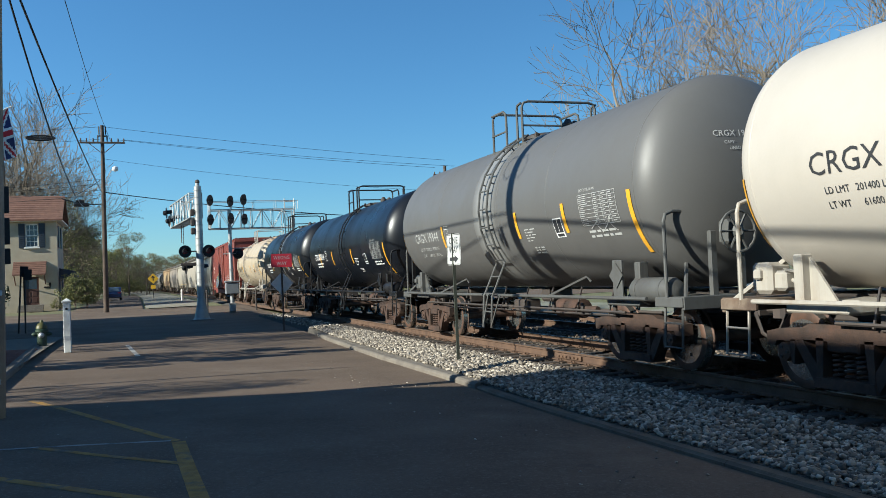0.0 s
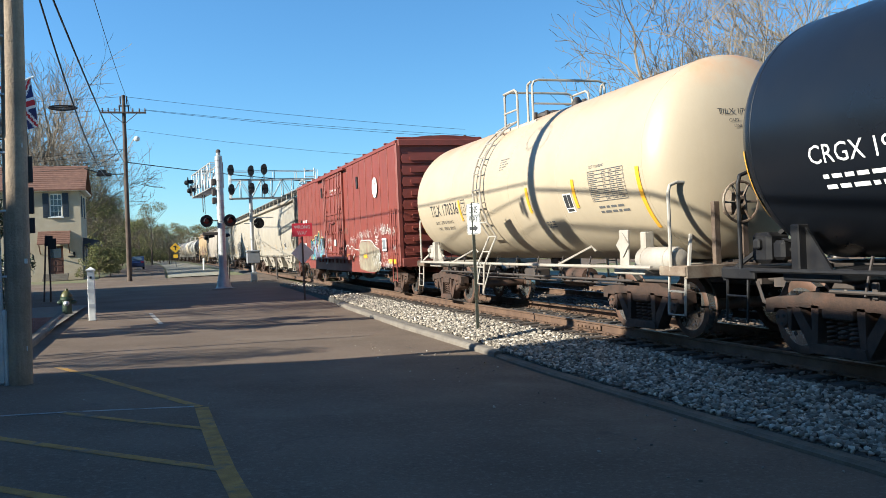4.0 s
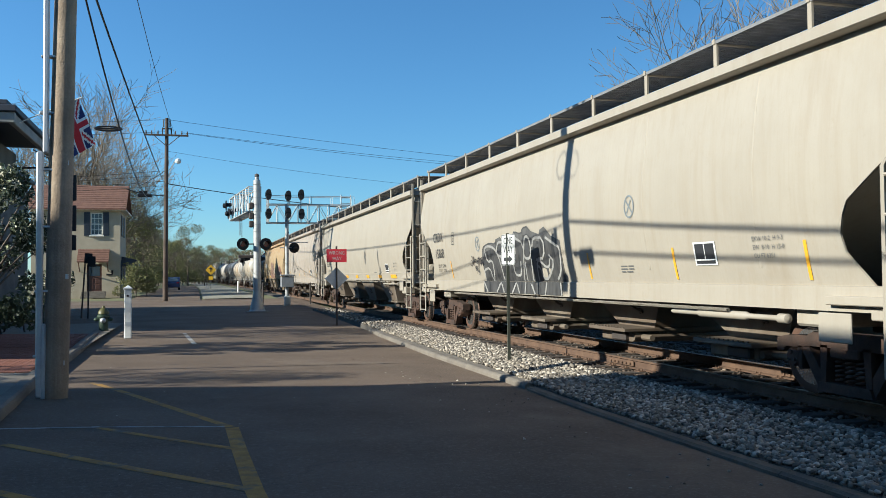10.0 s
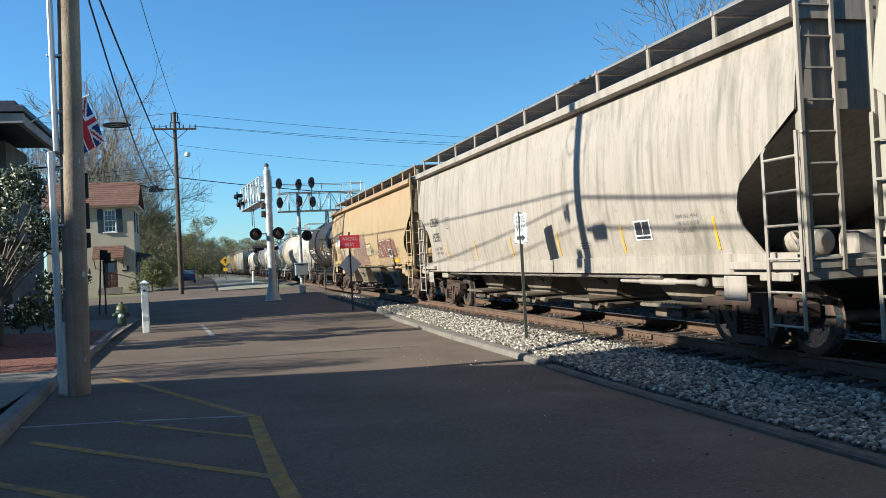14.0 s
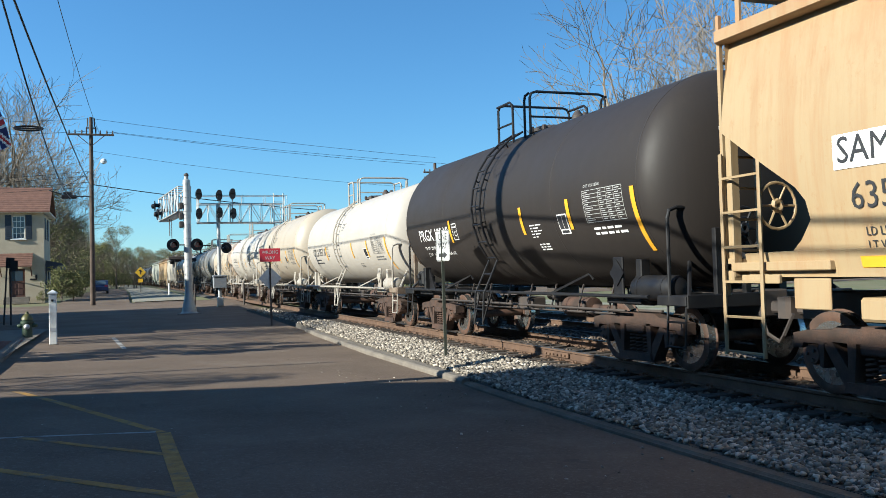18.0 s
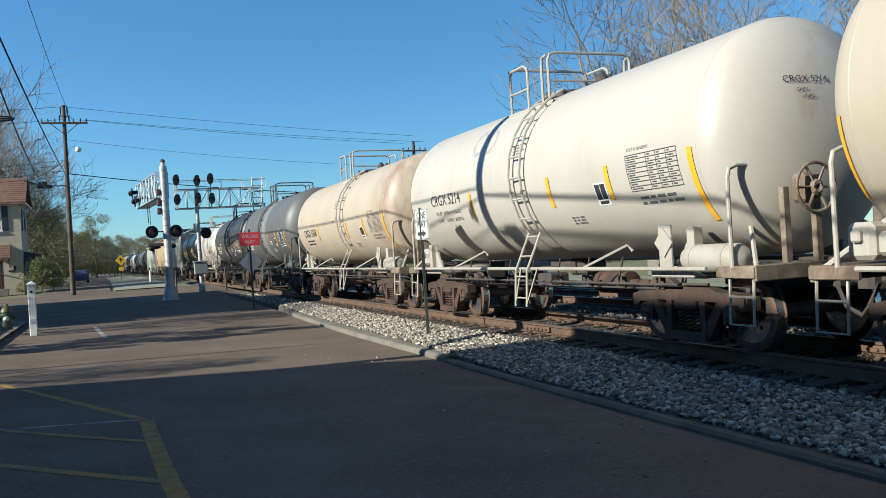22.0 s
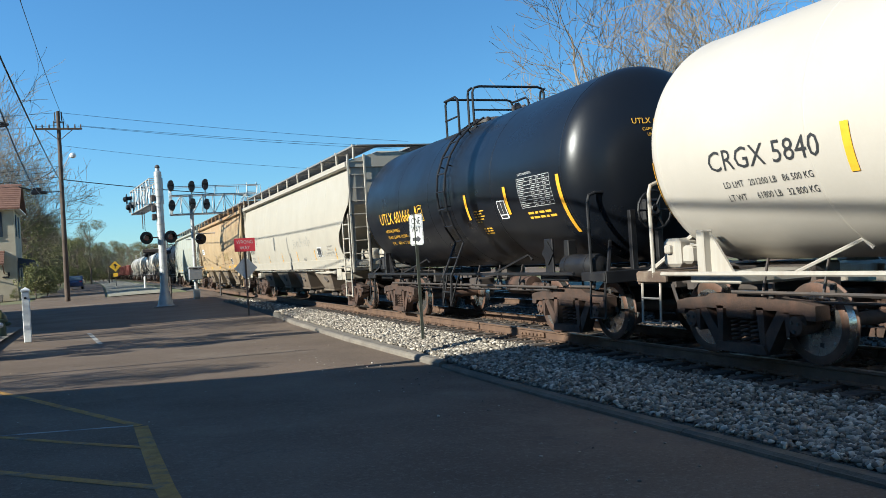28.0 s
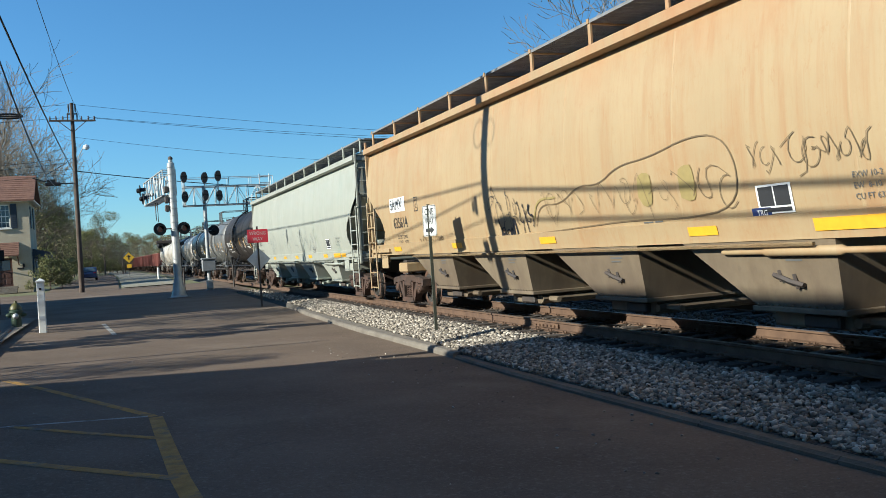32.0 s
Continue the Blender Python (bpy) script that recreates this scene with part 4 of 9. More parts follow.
    pc = Mb().prism([(px_, 1.38 - d), (px_ + d, 1.38), (px_, 1.38 + d), (px_ - d, 1.38)], "y", -1.40, -1.385)
    part("placard", pc, rails, car, "diamond placard holder")
    for s in (-1, 1):
        add_truck(car, s * tx, spins)
    tx0 = -(a - hd) + 0.92 + num_dx
    wide = max(p[0] for p in letters((mark or "") + " " + (num or "X"), big)[0])
    # reflective strips and stencilling
    off = 0.012
    tp = rect(Mb(), 0, 0.10, zc - 0.60, zc - 0.12, yt, 0, off, 6).mesh("reflective_strip", YELLOW)
    for x in strips or (tx0 + wide + gap, (a - hd) * 0.26, (a - hd) * 0.60):
        part("reflective_strip", tp, None, shell, "yellow reflective strip", at=pose(x, 0, 0))
    part("reflective_strip", rect(Mb(), (a - hd) * 0.97, (a - hd) * 0.97 + 0.1, zc - 1.0, zc - 0.10, yt, 0, off, 10), YELLOW, shell, "long yellow reflective strip")
    # the strip at the rear head leans round its curve
    tp = Mb()
    rows = []
    for i in range(11):
        z = zc - 0.95 + 0.8 * i / 10
        for_z = []
        for dx in (0.0, 0.09):
            x = -(a - hd) - 0.22 + dx
            rr = R * math.sqrt(max(0.0, 1 - (max(0.0, -x - (a - hd)) / hd) ** 2)) + 0.012
            for_z.append((x, -math.sqrt(max(0.01, rr * rr - (z - zc) ** 2)), z))
        rows.append(for_z)
    part("reflective_strip", tp.grid(rows), YELLOW, shell, "yellow reflective strip")
    faint = INKGREY if ink is BLACKINK else ink
    if num:
        part("number", lettering(Mb(), (mark + " " + num), tx0, zc + num_z, big, yt, 1.0), ink, shell, "stencilled reporting number")
        for i, t in enumerate(lines):
            part("weight_line", lettering(Mb(), t, tx0 + 0.16, zc + num_z - 0.20 - 0.15 * i, 0.072, yt, 0.95), ink, shell, "stencilled weights")
        if not lines:
            q = Mb()
            small_lines(q, tx0 + 0.14, zc + num_z - 0.12, 2, 1.1, yt, 0, 0.045, 0.11, seed=len(num) + ord(num[0]))
            part("weight_line", q, ink, shell, "small stencilled weights")
        if plate:
            q = Mb()
            plate_mark(q, tx0 + wide + gap + 0.18, zc + num_z - 0.05, yt, 0, plate)
            part("plate_mark", q, ink, shell, "small stencilled square")
        q = Mb()
        small_lines(q, *((a * 0.02, zc + 0.55) if ink is BLACKINK else (a * 0.28, zc - 0.45)), 5, 0.34, yt, 0, 0.018, 0.05, seed=5)
        part("small_stencil", q, faint, shell, "fine stencilled lines")
        # the same number on the round front head
        on = lambda y, z: (a - hd) + hd * math.sqrt(max(0.0, 1 - (y * y + (z - zc) ** 2) / (R * R))) + 0.016
        for t, y0, z0, h in ((mark + " " + num, -0.62, zc + 0.55, 0.085), ("CAPY", -0.47, zc + 0.44, 0.045), ("LINED", -0.40, zc + 0.36, 0.045)):
            v, f = letters(t, h)
            q = Mb().add([(on(y0 + u, z0 + w_), y0 + u, z0 + w_) for u, w_ in v], f)
            part("head_number", q, ink, shell, "small number on the tank head")
    px = (a - hd) * 0.71
    dark = ink is BLACKINK
    if panel is None:
        panel = 2 if dark else 0
    q = Mb()
    data_panel(q, px, px + 1.12, zc - 0.53, zc - 0.05, yt, 8, 3, 0, 1 if panel == 1 else None)
    part("data_panel", q, [INKGREY if panel == 2 else PALEINK, BLACKINK], shell, "stencilled test panel")
    part("panel_title", lettering(Mb(), "DOT 111A100W1", px + 0.05, zc + 0.0, 0.045, yt, 1, 0), INKGREY if panel == 2 else PALEINK, shell, "stencilled line over the panel")
    q = Mb()
    k = (a - hd) * 0.53
    rect(q, k, k + 0.31, zc - 0.66, zc - 0.34, yt, 0, 0.006, 3)
    rect(q, k + 0.02, k + 0.15, zc - 0.58, zc - 0.36, yt, 1, 0.010, 2)
    rect(q, k + 0.165, k + 0.29, zc - 0.58, zc - 0.36, yt, 1, 0.010, 2)
    rect(q, k + 0.04, k + 0.27, zc - 0.645, zc - 0.60, yt, 1, 0.010, 1)
    part("consolidated_stencil", q, [WHITE, BLACKINK], shell, "black and white stencil plate")
    q = Mb()
    small_lines(q, px + 0.12, zc - 0.61, 2, 0.9, yt, 0, 0.035, 0.075, seed=6)
    part("lining_note", q, faint, shell, "stencilled lining note")
    q = Mb()
    small_lines(q, (a - hd) * 0.34, zc - 0.78, 3, 0.34, yt, 0, 0.022, 0.045, seed=7)
    part("small_stencil", q, faint, shell, "fine stencilled lines")
    return car


def hopper_profile(z, style):
    """Half width of the body at height z."""
    if style == "round":
        t = (z - 1.35) / 2.75
        return 1.38 + 0.17 * math.sin(math.pi * min(1, max(0, t)) ** 0.9)
    return 1.53


def hopper_car(label, L, paint=None, ink=None, mark=None, num=None, bays=4, style="round", sill=1.22, eave=4.05, ladder_mat=None, spins=True, boxed=False, big=0.26, tape=True, split=True, tape_x=(0.12, 0.3), bay_mat=None, inset=0.0, num_x=1.75, weights=("LD LMT  218900", "LT WT     67100")):
    """A covered hopper of length L between coupler faces."""
    car = thing("covered_hopper", label, "hopper car", "cars of the freight train")
    b = L / 2 - 0.62           # half length of the body
    yf = lambda z: -hopper_profile(z, style)
    # half length of the side sheet by height: full above, cut in towards the end opening, out again at the sill
    def reach(z):
        if z > 3.0:
            return b
        if z > 2.25:
            return b - (3.0 - z) / 0.75 * 1.15
        if z > sill + 0.28:
            return b - 1.15 - 0.25 * math.sin((2.25 - z) / (2.25 - sill - 0.28) * math.pi) + (2.25 - z) * 0.25
        return b - 0.25
    zs = [sill, sill + 0.05, sill + 0.27, sill + 0.281, 1.7, 1.9, 2.1, 2.25, 2.5, 2.75, 3.0, 3.001, 3.3, 3.6, 3.85, eave]
    for s in (-1, 1):
        rows = []
        for z in zs:
            w = hopper_profile(z, style) + (0.03 if z < sill + 0.28 else 0)
            rows.append([(x * reach(z), s * w, z) for x in np.linspace(-1, 1, 13)])
        for z in reversed(zs):
            rows.append([(x * reach(z), s * (hopper_profile(z, style) - 0.02), z) for x in np.linspace(-1, 1, 13)])
        sheet = part("side_sheet", Mb().grid(rows), paint, car, smooth=38)
        if s < 0:
            shell = sheet
    # roof
    rf = [(-1.53, eave), (-1.56, eave + 0.02), (-1.56, eave + 0.15), (-1.50, eave + 0.18), (-0.8, eave + 0.36), (0, eave + 0.42), (0.8, eave + 0.36), (1.50, eave + 0.18), (1.56, eave + 0.15), (1.56, eave + 0.02), (1.53, eave)]
    part("roof", Mb().prism([(y, z) for y, z in rf], "x", -b - 0.04, b + 0.04), paint, car, smooth=38)
    for s in (-1, 1):
        w = 1.46
        body = Mb()
        # end sheet and slope sheet
        body.add([(s * (b - 0.02), -w, 3.0), (s * (b - 0.02), w, 3.0), (s * (b - 0.02), w, eave + 0.1), (s * (b - 0.02), -w, eave + 0.1)], [(0, 1, 2, 3)])
        body.add([(s * (b - 0.02), -w, 3.0), (s * (b - 0.02), w, 3.0), (s * (b - 3.6), w * 0.86, sill + 0.1), (s * (b - 3.6), -w * 0.86, sill + 0.1)], [(0, 1, 2, 3)])
        for t in (-1, 1):
            part("corner_post", Mb().box((s * (b - 0.03), t * 1.42, (sill + 3.1) / 2), (0.09, 0.12, 3.1 - sill), 0.01), paint, car)
        part("slope_sheet", body, paint, car, "sloping end sheet")
        body = Mb()
        body.box((s * (b - 0.75), 0, sill + 0.12), (1.6, 3.0, 0.1), 0.01)
        body.box((s * (b - 0.02), 0, sill + 0.08), (0.1, 3.0, 0.3), 0.02)
        part("end_platform", body, paint, car)
    # side seams
    for s in (-1, 1):
        sm = Mb()
        if 1:
            sm.add([(dx, s * (hopper_profile(z, style) + dy), z) for z in (1.55, 2.0, 2.5, 3.0, 3.5, 3.95) for dx, dy in ((-0.025, 0.001), (0, 0.009), (0.025, 0.001))],
                   [(i * 3 + j, i * 3 + j + 1, i * 3 + j + 4, i * 3 + j + 3) for i in range(5) for j in range(2)])
        sm = sm.mesh("side_seam", paint, 40)
        for k in range(1, 7):
            part("side_seam", sm, None, shell, at=pose(-b + 2 * b * k / 7, 0, 0))
    # hopper bays
    for k in range(bays):
        q = Mb()
        wbay = (2 * b - 5.4) / bays
        xc = -b + 2.7 + wbay * (k + 0.5)
        top, low = wbay * 0.36, wbay * 0.18
        lo0, lo1 = xc - wbay * 0.03, xc + wbay * 0.33
        v = [(xc - top, -1.40 + inset, sill + 0.02), (xc + top, -1.40 + inset, sill + 0.02), (xc + top, 1.40, sill + 0.02), (xc - top, 1.40, sill + 0.02), (lo0, -1.22 + inset * 0.7, 0.56), (lo1, -1.22 + inset * 0.7, 0.56), (lo1, 1.22, 0.56), (lo0, 1.22, 0.56)]
        xc0, xc = xc, (lo0 + lo1) / 2
        q.add(v, [(0, 1, 5, 4), (1, 2, 6, 5), (2, 3, 7, 6), (3, 0, 4, 7), (4, 5, 6, 7)])
        q.box((xc, 0, 0.54), (2 * low + 0.12, 2.52, 0.06), 0.01)
        q.box((xc, 0, 0.43), (2 * low - 0.1, 2.1, 0.2), 0.02)
        q.tube([(xc - low - 0.1, -0.9, 0.42), (xc + low + 0.35, -0.9, 0.42)], 0.05, 7)
        q.tube([(xc + 0.62, -1.05, 0.42), (xc + 0.62, 1.05, 0.42)], 0.055, 8)
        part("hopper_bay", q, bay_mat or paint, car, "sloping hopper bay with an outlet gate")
        g = Mb()
        g.box((xc + 0.2, -1.08, 0.42), (0.5, 0.10, 0.14), 0.02)
        part("outlet_gate", g, DARKSTEEL, car, "outlet gate drive")
        g = Mb()
        g.tube([(xc - 0.24, -1.32 + inset * 0.85, 0.93), (xc - 0.1, -1.34 + inset * 0.85, 0.90), (xc + 0.02, -1.33 + inset * 0.85, 0.86), (xc + 0.2, -1.32 + inset * 0.85, 0.82)], 0.03, 5)
        g.tube([(xc - 0.16, -1.32 + inset * 0.85, 0.98), (xc - 0.12, -1.33 + inset * 0.85, 0.86)], 0.02, 5)
        g.tube([(xc + 0.06, -1.32 + inset * 0.85, 0.94), (xc + 0.10, -1.31 + inset * 0.85, 0.78)], 0.02, 5)
        part("gate_latch", g, DARKSTEEL, car, "gate latch and crank")
        g = Mb()
        yb = lambda z: -1.22 + inset * 0.85 - 0.18 * (z - 0.56) / (sill - 0.54)
        for j in range(3):
            rect(g, xc - 0.02, xc + 0.34 - 0.06 * j, sill - 0.13 - 0.05 * j, sill - 0.108 - 0.05 * j, yb, 0, 0.006, 1)
        part("small_stencil", g, INKGREY, car, "fine stencilled lines on the bay")
        g = Mb()
        for j in range(12):
            g.box((xc - low + 0.02 + j * (2 * low - 0.04) / 11, -1.245, 0.585), (0.022, 0.02, 0.022), 0.004)
        part("bolt_row", g, bay_mat or paint, car, "row of bolts on the bay flange")
    # roof walkway: long gratings on posts
    wk = Mb()
    for s in (-1, 1):
        y = s * 0.92
        for k in range(20):
            wk.box((0, y - 0.36 + k * 0.0379, eave + 0.60), (2 * b + 0.2, 0.010, 0.032))
        for k in range(int(2 * b / 0.13)):
            wk.box((-b + 0.1 + k * 0.13, y, eave + 0.60), (0.016, 0.72, 0.028))
        wk.box((0, y + 0.37, eave + 0.60), (2 * b + 0.2, 0.012, 0.045))
        wk.box((0, y - 0.37, eave + 0.60), (2 * b + 0.2, 0.012, 0.045))
    wk.box((-b + 0.1, 0, eave + 0.6), (0.5, 2.4, 0.03))
    wk.box((b - 0.1, 0, eave + 0.6), (0.5, 2.4, 0.03))
    part("running_board", wk, GRATING, car, "grating walkway along the roof")
    n = 11
    for s in (-1, 1):
        ps = Mb().box((0, s * 1.27, eave + 0.42), (0.07, 0.05, 0.38), 0.01).box((0, s * 0.92, eave + 0.575), (0.06, 0.72, 0.02)).box((0, s * 1.30, eave + 0.61), (0.06, 0.02, 0.07)).mesh("walkway_post", ladder_mat or paint)
        for k in range(n):
            part("walkway_post", ps, None, car, at=pose(-b + 0.05 + (2 * b - 0.1) * k / (n - 1), 0, 0))
    ht = Mb().box((0, 0, eave + 0.47), (0.9, 0.75, 0.14), 0.04).mesh("roof_hatch", paint)
    for k in range(10):
        part("roof_hatch", ht, None, car, at=pose(-b + 1.2 + (2 * b - 2.4) * k / 9, 0, 0))
    # end ladders, posts and steps
    ldm = ladder_mat or paint
    for s in (-1, 1):
        ld = Mb()
        for y0, xx in ((-1.48, b + 0.05),):
            for dy in (0.0, 0.48):
                ld.box((s * xx, y0 + dy, 2.75), (0.05, 0.06, 3.3), 0.008)
            for k in range(9):
                ld.tube([(s * xx, y0, 1.25 + k * 0.37), (s * xx, y0 + 0.48, 1.25 + k * 0.37)], 0.017, 5)
        part("end_ladder", ld, ldm, car, "ladder on the end of the car")
        ld = Mb()
        x1 = b - 0.62
        for x in (x1, b + 0.02):
            ld.tube([(s * x, -1.55, 0.42), (s * x, -1.55, 2.55 if x == x1 else 2.75), (s * (x + 0.06), -1.50, 2.72)], 0.024, 6)
        for k in range(6):
            z = 0.46 + k * 0.40
            ld.tube([(s * x1, -1.55, z), (s * (b + 0.02), -1.55, z)], 0.017, 5)
        part("side_ladder", ld, ldm, car, "ladder at the corner of the car")
    sills = Mb()
    for s in (-1, 1):
        sills.box((s * (b - 1.35), -1.54, sill - 0.17), (0.5, 0.03, 0.32), 0.01)
        sills.box((s * (b - 0.55), -1.50, sill - 0.02), (0.6, 0.05, 0.10), 0.01)
        sills.box((s * (b - 2.0), 0, 0.98), (0.6, 2.6, 0.24), 0.03)
        for t in (-1, 1):
            sills.tube([(s * (b - 3.4), t * 1.47, sill - 0.05), (-s * (b - 3.4), t * 1.47, sill - 0.05)], 0.026, 6)
    part("jacking_pad", sills, paint, car, "jacking pads and side pipe")
    eq = Mb()
    eq.spin([(-0.35, 0.03), (-0.3, 0.17), (0.3, 0.17), (0.35, 0.03)], "x", 14, (b - 1.15, -0.55, sill + 0.38))
    eq.spin([(-0.35, 0.03), (-0.3, 0.14), (0.3, 0.14), (0.35, 0.03)], "x", 14, (-b + 1.25, -0.7, sill + 0.34))
    eq.box((b - 0.5, -0.3, sill + 0.33), (0.35, 0.4, 0.35), 0.04)
    eq.tube([(b - 0.4, -1.1, sill + 0.1), (b - 1.0, -0.9, sill + 0.5), (b - 1.6, -0.2, sill + 0.45)], 0.03, 5)
    bp = Mb().spin([(b - 4.9, 0.02), (b - 4.85, 0.035), (b - 4.2, 0.035), (b - 4.15, 0.055), (b - 3.1, 0.055), (b - 3.05, 0.035), (b - 2.5, 0.035), (b - 2.45, 0.06), (b - 2.3, 0.06), (b - 2.28, 0.02)], "x", 12, (0, -1.40, sill - 0.12))
    part("slack_adjuster", bp, ldm, car, "pale rod under the side sill", smooth=40)
    part("brake_valve", eq, ldm, car, "air tanks and brake valve on the end platform", smooth=40)
    part("brake_wheel", brake_wheel(-b - 0.02, -0.75, 2.15), ldm, car, "spoked hand-brake wheel")
    for q in coupler_mesh(L, b - 2.3):
        part("coupler", q, DARKSTEEL, car, "draft sill with a coupler")
    for s in (-1, 1):
        add_truck(car, s * (L / 2 - 2.35), spins)
    if tape:
        xs = ([-b + 1.9 + 4.0 * k for k in range(4)] if boxed else [-b + 2.55 + 2.45 * k for k in range(7)]) if tape == "flat" else np.linspace(-b + 3.05, b - 1.9, 6)
        tp = Mb()
        if tape == "flat":
            rect(tp, 0, 0.55, sill + 0.09, sill + 0.20, yf, 0, 0.04, 1)
        else:
            rect(tp, 0, 0.055, 1.40, 1.86, yf, 0, 0.007, 4)
        tp = tp.mesh("reflective_strip", YELLOW)
        for x in xs:
            part("reflective_strip", tp, None, shell, "yellow reflective strip", at=pose(x, 0, 0))
        if tape == "flat":
            part("reflective_strip", rect(Mb(), b - 3.4, b - 2.5, sill + 0.08, sill + 0.21, yf, 0, 0.042, 1), YELLOW, shell, "long yellow strip")
    if num:
        x = -b + num_x
        inks = [ink, WHITE]
        if boxed:
            part("number_patch", rect(Mb(), x - 0.05, x + 1.12, 2.36, 2.70, yf, 0, 0.008, 2), WHITE, shell, "white painted patch")
        part("reporting_mark", lettering(Mb(), mark, x, 2.42, big, yf, 0.95, 0, 0.016), ink, shell, "stencilled reporting mark")
        part("number", lettering(Mb(), num, x + 0.12, 2.42 - big * 1.75, big, yf, 0.95, 0, 0.012), ink, shell, "stencilled number")
        for i, t in enumerate(weights):
            part("weight_line", lettering(Mb(), t, x + 0.25, 2.42 - big * (2.75 + 0.5 * i), 0.085, yf, 0.9, 0, 0.012), ink, shell, "stencilled weights")
        q = Mb()
        plate_mark(q, x + 1.8, 2.3, yf, 0)
        part("plate_mark", q, ink, shell, "small stencilled square")
        for i, t in enumerate(("EXW 10-2  H 9-3", "EW  8-10  H 15-0", "CU FT 6351")):
            part("size_line", lettering(Mb(), t, b - 2.83, 1.88 - 0.105 * i, 0.058, yf, 1, 0, 0.012), INKGREY, shell, "stencilled sizes")
        q = Mb()
        small_lines(q, b - 6.4, 1.62, 3, 0.5, yf, 0, 0.02, 0.045, seed=8)
        part("small_stencil", q, INKGREY, shell, "fine stencilled lines")
        q = Mb()
        k = b - 4.15
        rect(q, k - 0.012, k + 0.512, 1.597, 1.913, yf, 1, 0.012, 2)
        rect(q, k + 0.02, k + 0.24, 1.68, 1.89, yf, 0, 0.016, 2)
        rect(q, k + 0.26, k + 0.48, 1.68, 1.89, yf, 0, 0.016, 2)
        rect(q, k + 0.02, k + 0.48, 1.615, 1.66, yf, 0, 0.016, 1)
        small_lines(q, k + 0.05, 1.86, 2, 0.12, yf, 1, 0.022, 0.07, seed=3)
        part("consolidated_stencil", q, inks, shell, "black and white stencil plate")
        q = Mb()
        small_lines(q, b - 1.95, sill + 0.20, 2, 0.5, yf, 0, 0.04, 0.075, seed=9)
        part("small_stencil", q, INKGREY, shell, "fine stencilled lines on the sill")
    return car


def box_car(label, L, paint=None, roof=None):
    car = thing("box_car", label, "box car", "cars of the freight train")
    b = L / 2 - 0.92
    top, low, w = 4.55, 0.86, 1.50
    yf = lambda z: -w
    q = Mb().box((0, 0, (top + 1.0) / 2), (2 * b, 2 * w, top - 1.0), 0.02)
    shell = part("body", q, paint, car)
    rf = Mb().prism([(-w - 0.03, top - 0.08), (-w - 0.03, top + 0.02), (-0.7, top + 0.14), (0, top + 0.17), (0.7, top + 0.14), (w + 0.03, top + 0.02), (w + 0.03, top - 0.08)], "x", -b - 0.03, b + 0.03)
    for k in range(13):
        rf.box((-b + 0.5 + k * (2 * b - 1) / 12, 0, top + 0.15), (0.08, 2.7, 0.06), 0.02)
    part("roof", rf, roof or paint, car, "low ribbed steel roof")
    dx0, dx1 = -1.75, 1.75
    post = {}
    for s in (-1, 1):
        rb = Mb().box((0, s * (w + 0.006), 2.82), (0.09, 0.03, top - 1.3), 0.008)
        for m_ in range(0, 26):
            rb.box((0, s * (w + 0.024), 1.25 + m_ * 0.128), (0.022, 0.012, 0.022))
        post[s] = rb.mesh("side_post", paint)
        for k in range(20):
            x = -b + 0.1 + (2 * b - 0.2) * k / 19
            if s < 0 and dx0 - 0.3 < x < dx1 + 0.3:
                continue
            part("side_post", post[s], None, shell, at=pose(x, 0, 0))
    dr = part("door", Mb().box((0, -w - 0.05, 2.78), (dx1 - dx0, 0.09, 3.25), 0.02), paint, car, "sliding plug door")
    for z in (1.35, 2.1, 2.85, 3.6, 4.3):
        part("door_rib", Mb().box((0, -w - 0.11, z), (dx1 - dx0 - 0.1, 0.04, 0.07), 0.01), paint, dr)
    for x in (-0.45, 0.35):
        part("door_rib", Mb().box((x, -w - 0.11, 2.8), (0.08, 0.04, 3.1), 0.01), paint, dr)
    bars = Mb()
    for x in (-1.55, -1.2, 1.2, 1.58):
        bars.tube([(x, -w - 0.16, 1.25), (x, -w - 0.16, 4.35)], 0.025, 6)
        for z in (1.5, 2.2, 3.0, 3.8):
            bars.box((x, -w - 0.14, z), (0.1, 0.07, 0.09), 0.015)
    bars.box((-0.1, -w - 0.17, 2.2), (0.12, 0.05, 0.7), 0.01)
    bars.box((0.05, -w - 0.17, 2.5), (0.7, 0.05, 0.06), 0.01)
    part("lock_bar", bars, paint, dr, "locking bars and handle")
    tr = Mb()
    tr.box((-0.6, -w - 0.10, 1.12), (6.4, 0.12, 0.07), 0.01)
    tr.box((-0.6, -w - 0.10, 4.42), (6.0, 0.12, 0.08), 0.01)
    for k in range(9):
        tr.box((-3.6 + k * 0.75, -w - 0.06, 1.02), (0.10, 0.06, 0.16), 0.01)
    tr.box((3.1, -w - 0.13, 1.16), (0.25, 0.14, 0.2), 0.02)
    tr.box((-2.25, -w - 0.13, 1.16), (0.2, 0.14, 0.2), 0.02)
    part("door_rail", tr, paint, car, "door tracks with rollers")
    sl = Mb()
    for s in (-1, 1):
        sl.prism([(-b, 1.02), (-b + 0.02, low + 0.02), (-b + 2.6, low + 0.02), (-b + 3.2, low - 0.22), (b - 3.2, low - 0.22), (b - 2.6, low + 0.02), (b - 0.02, low + 0.02), (b, 1.02)], "y", s * w - 0.02, s * w + 0.02)
    sl.box((0, 0, 0.84), (2 * b - 1, 0.5, 0.36), 0.03)
    part("side_sill", sl, paint, car, "deep side sill")
    for s in (-1, 1):
        ends = Mb()
        for k in range(9):
            z = 1.35 + k * 0.335
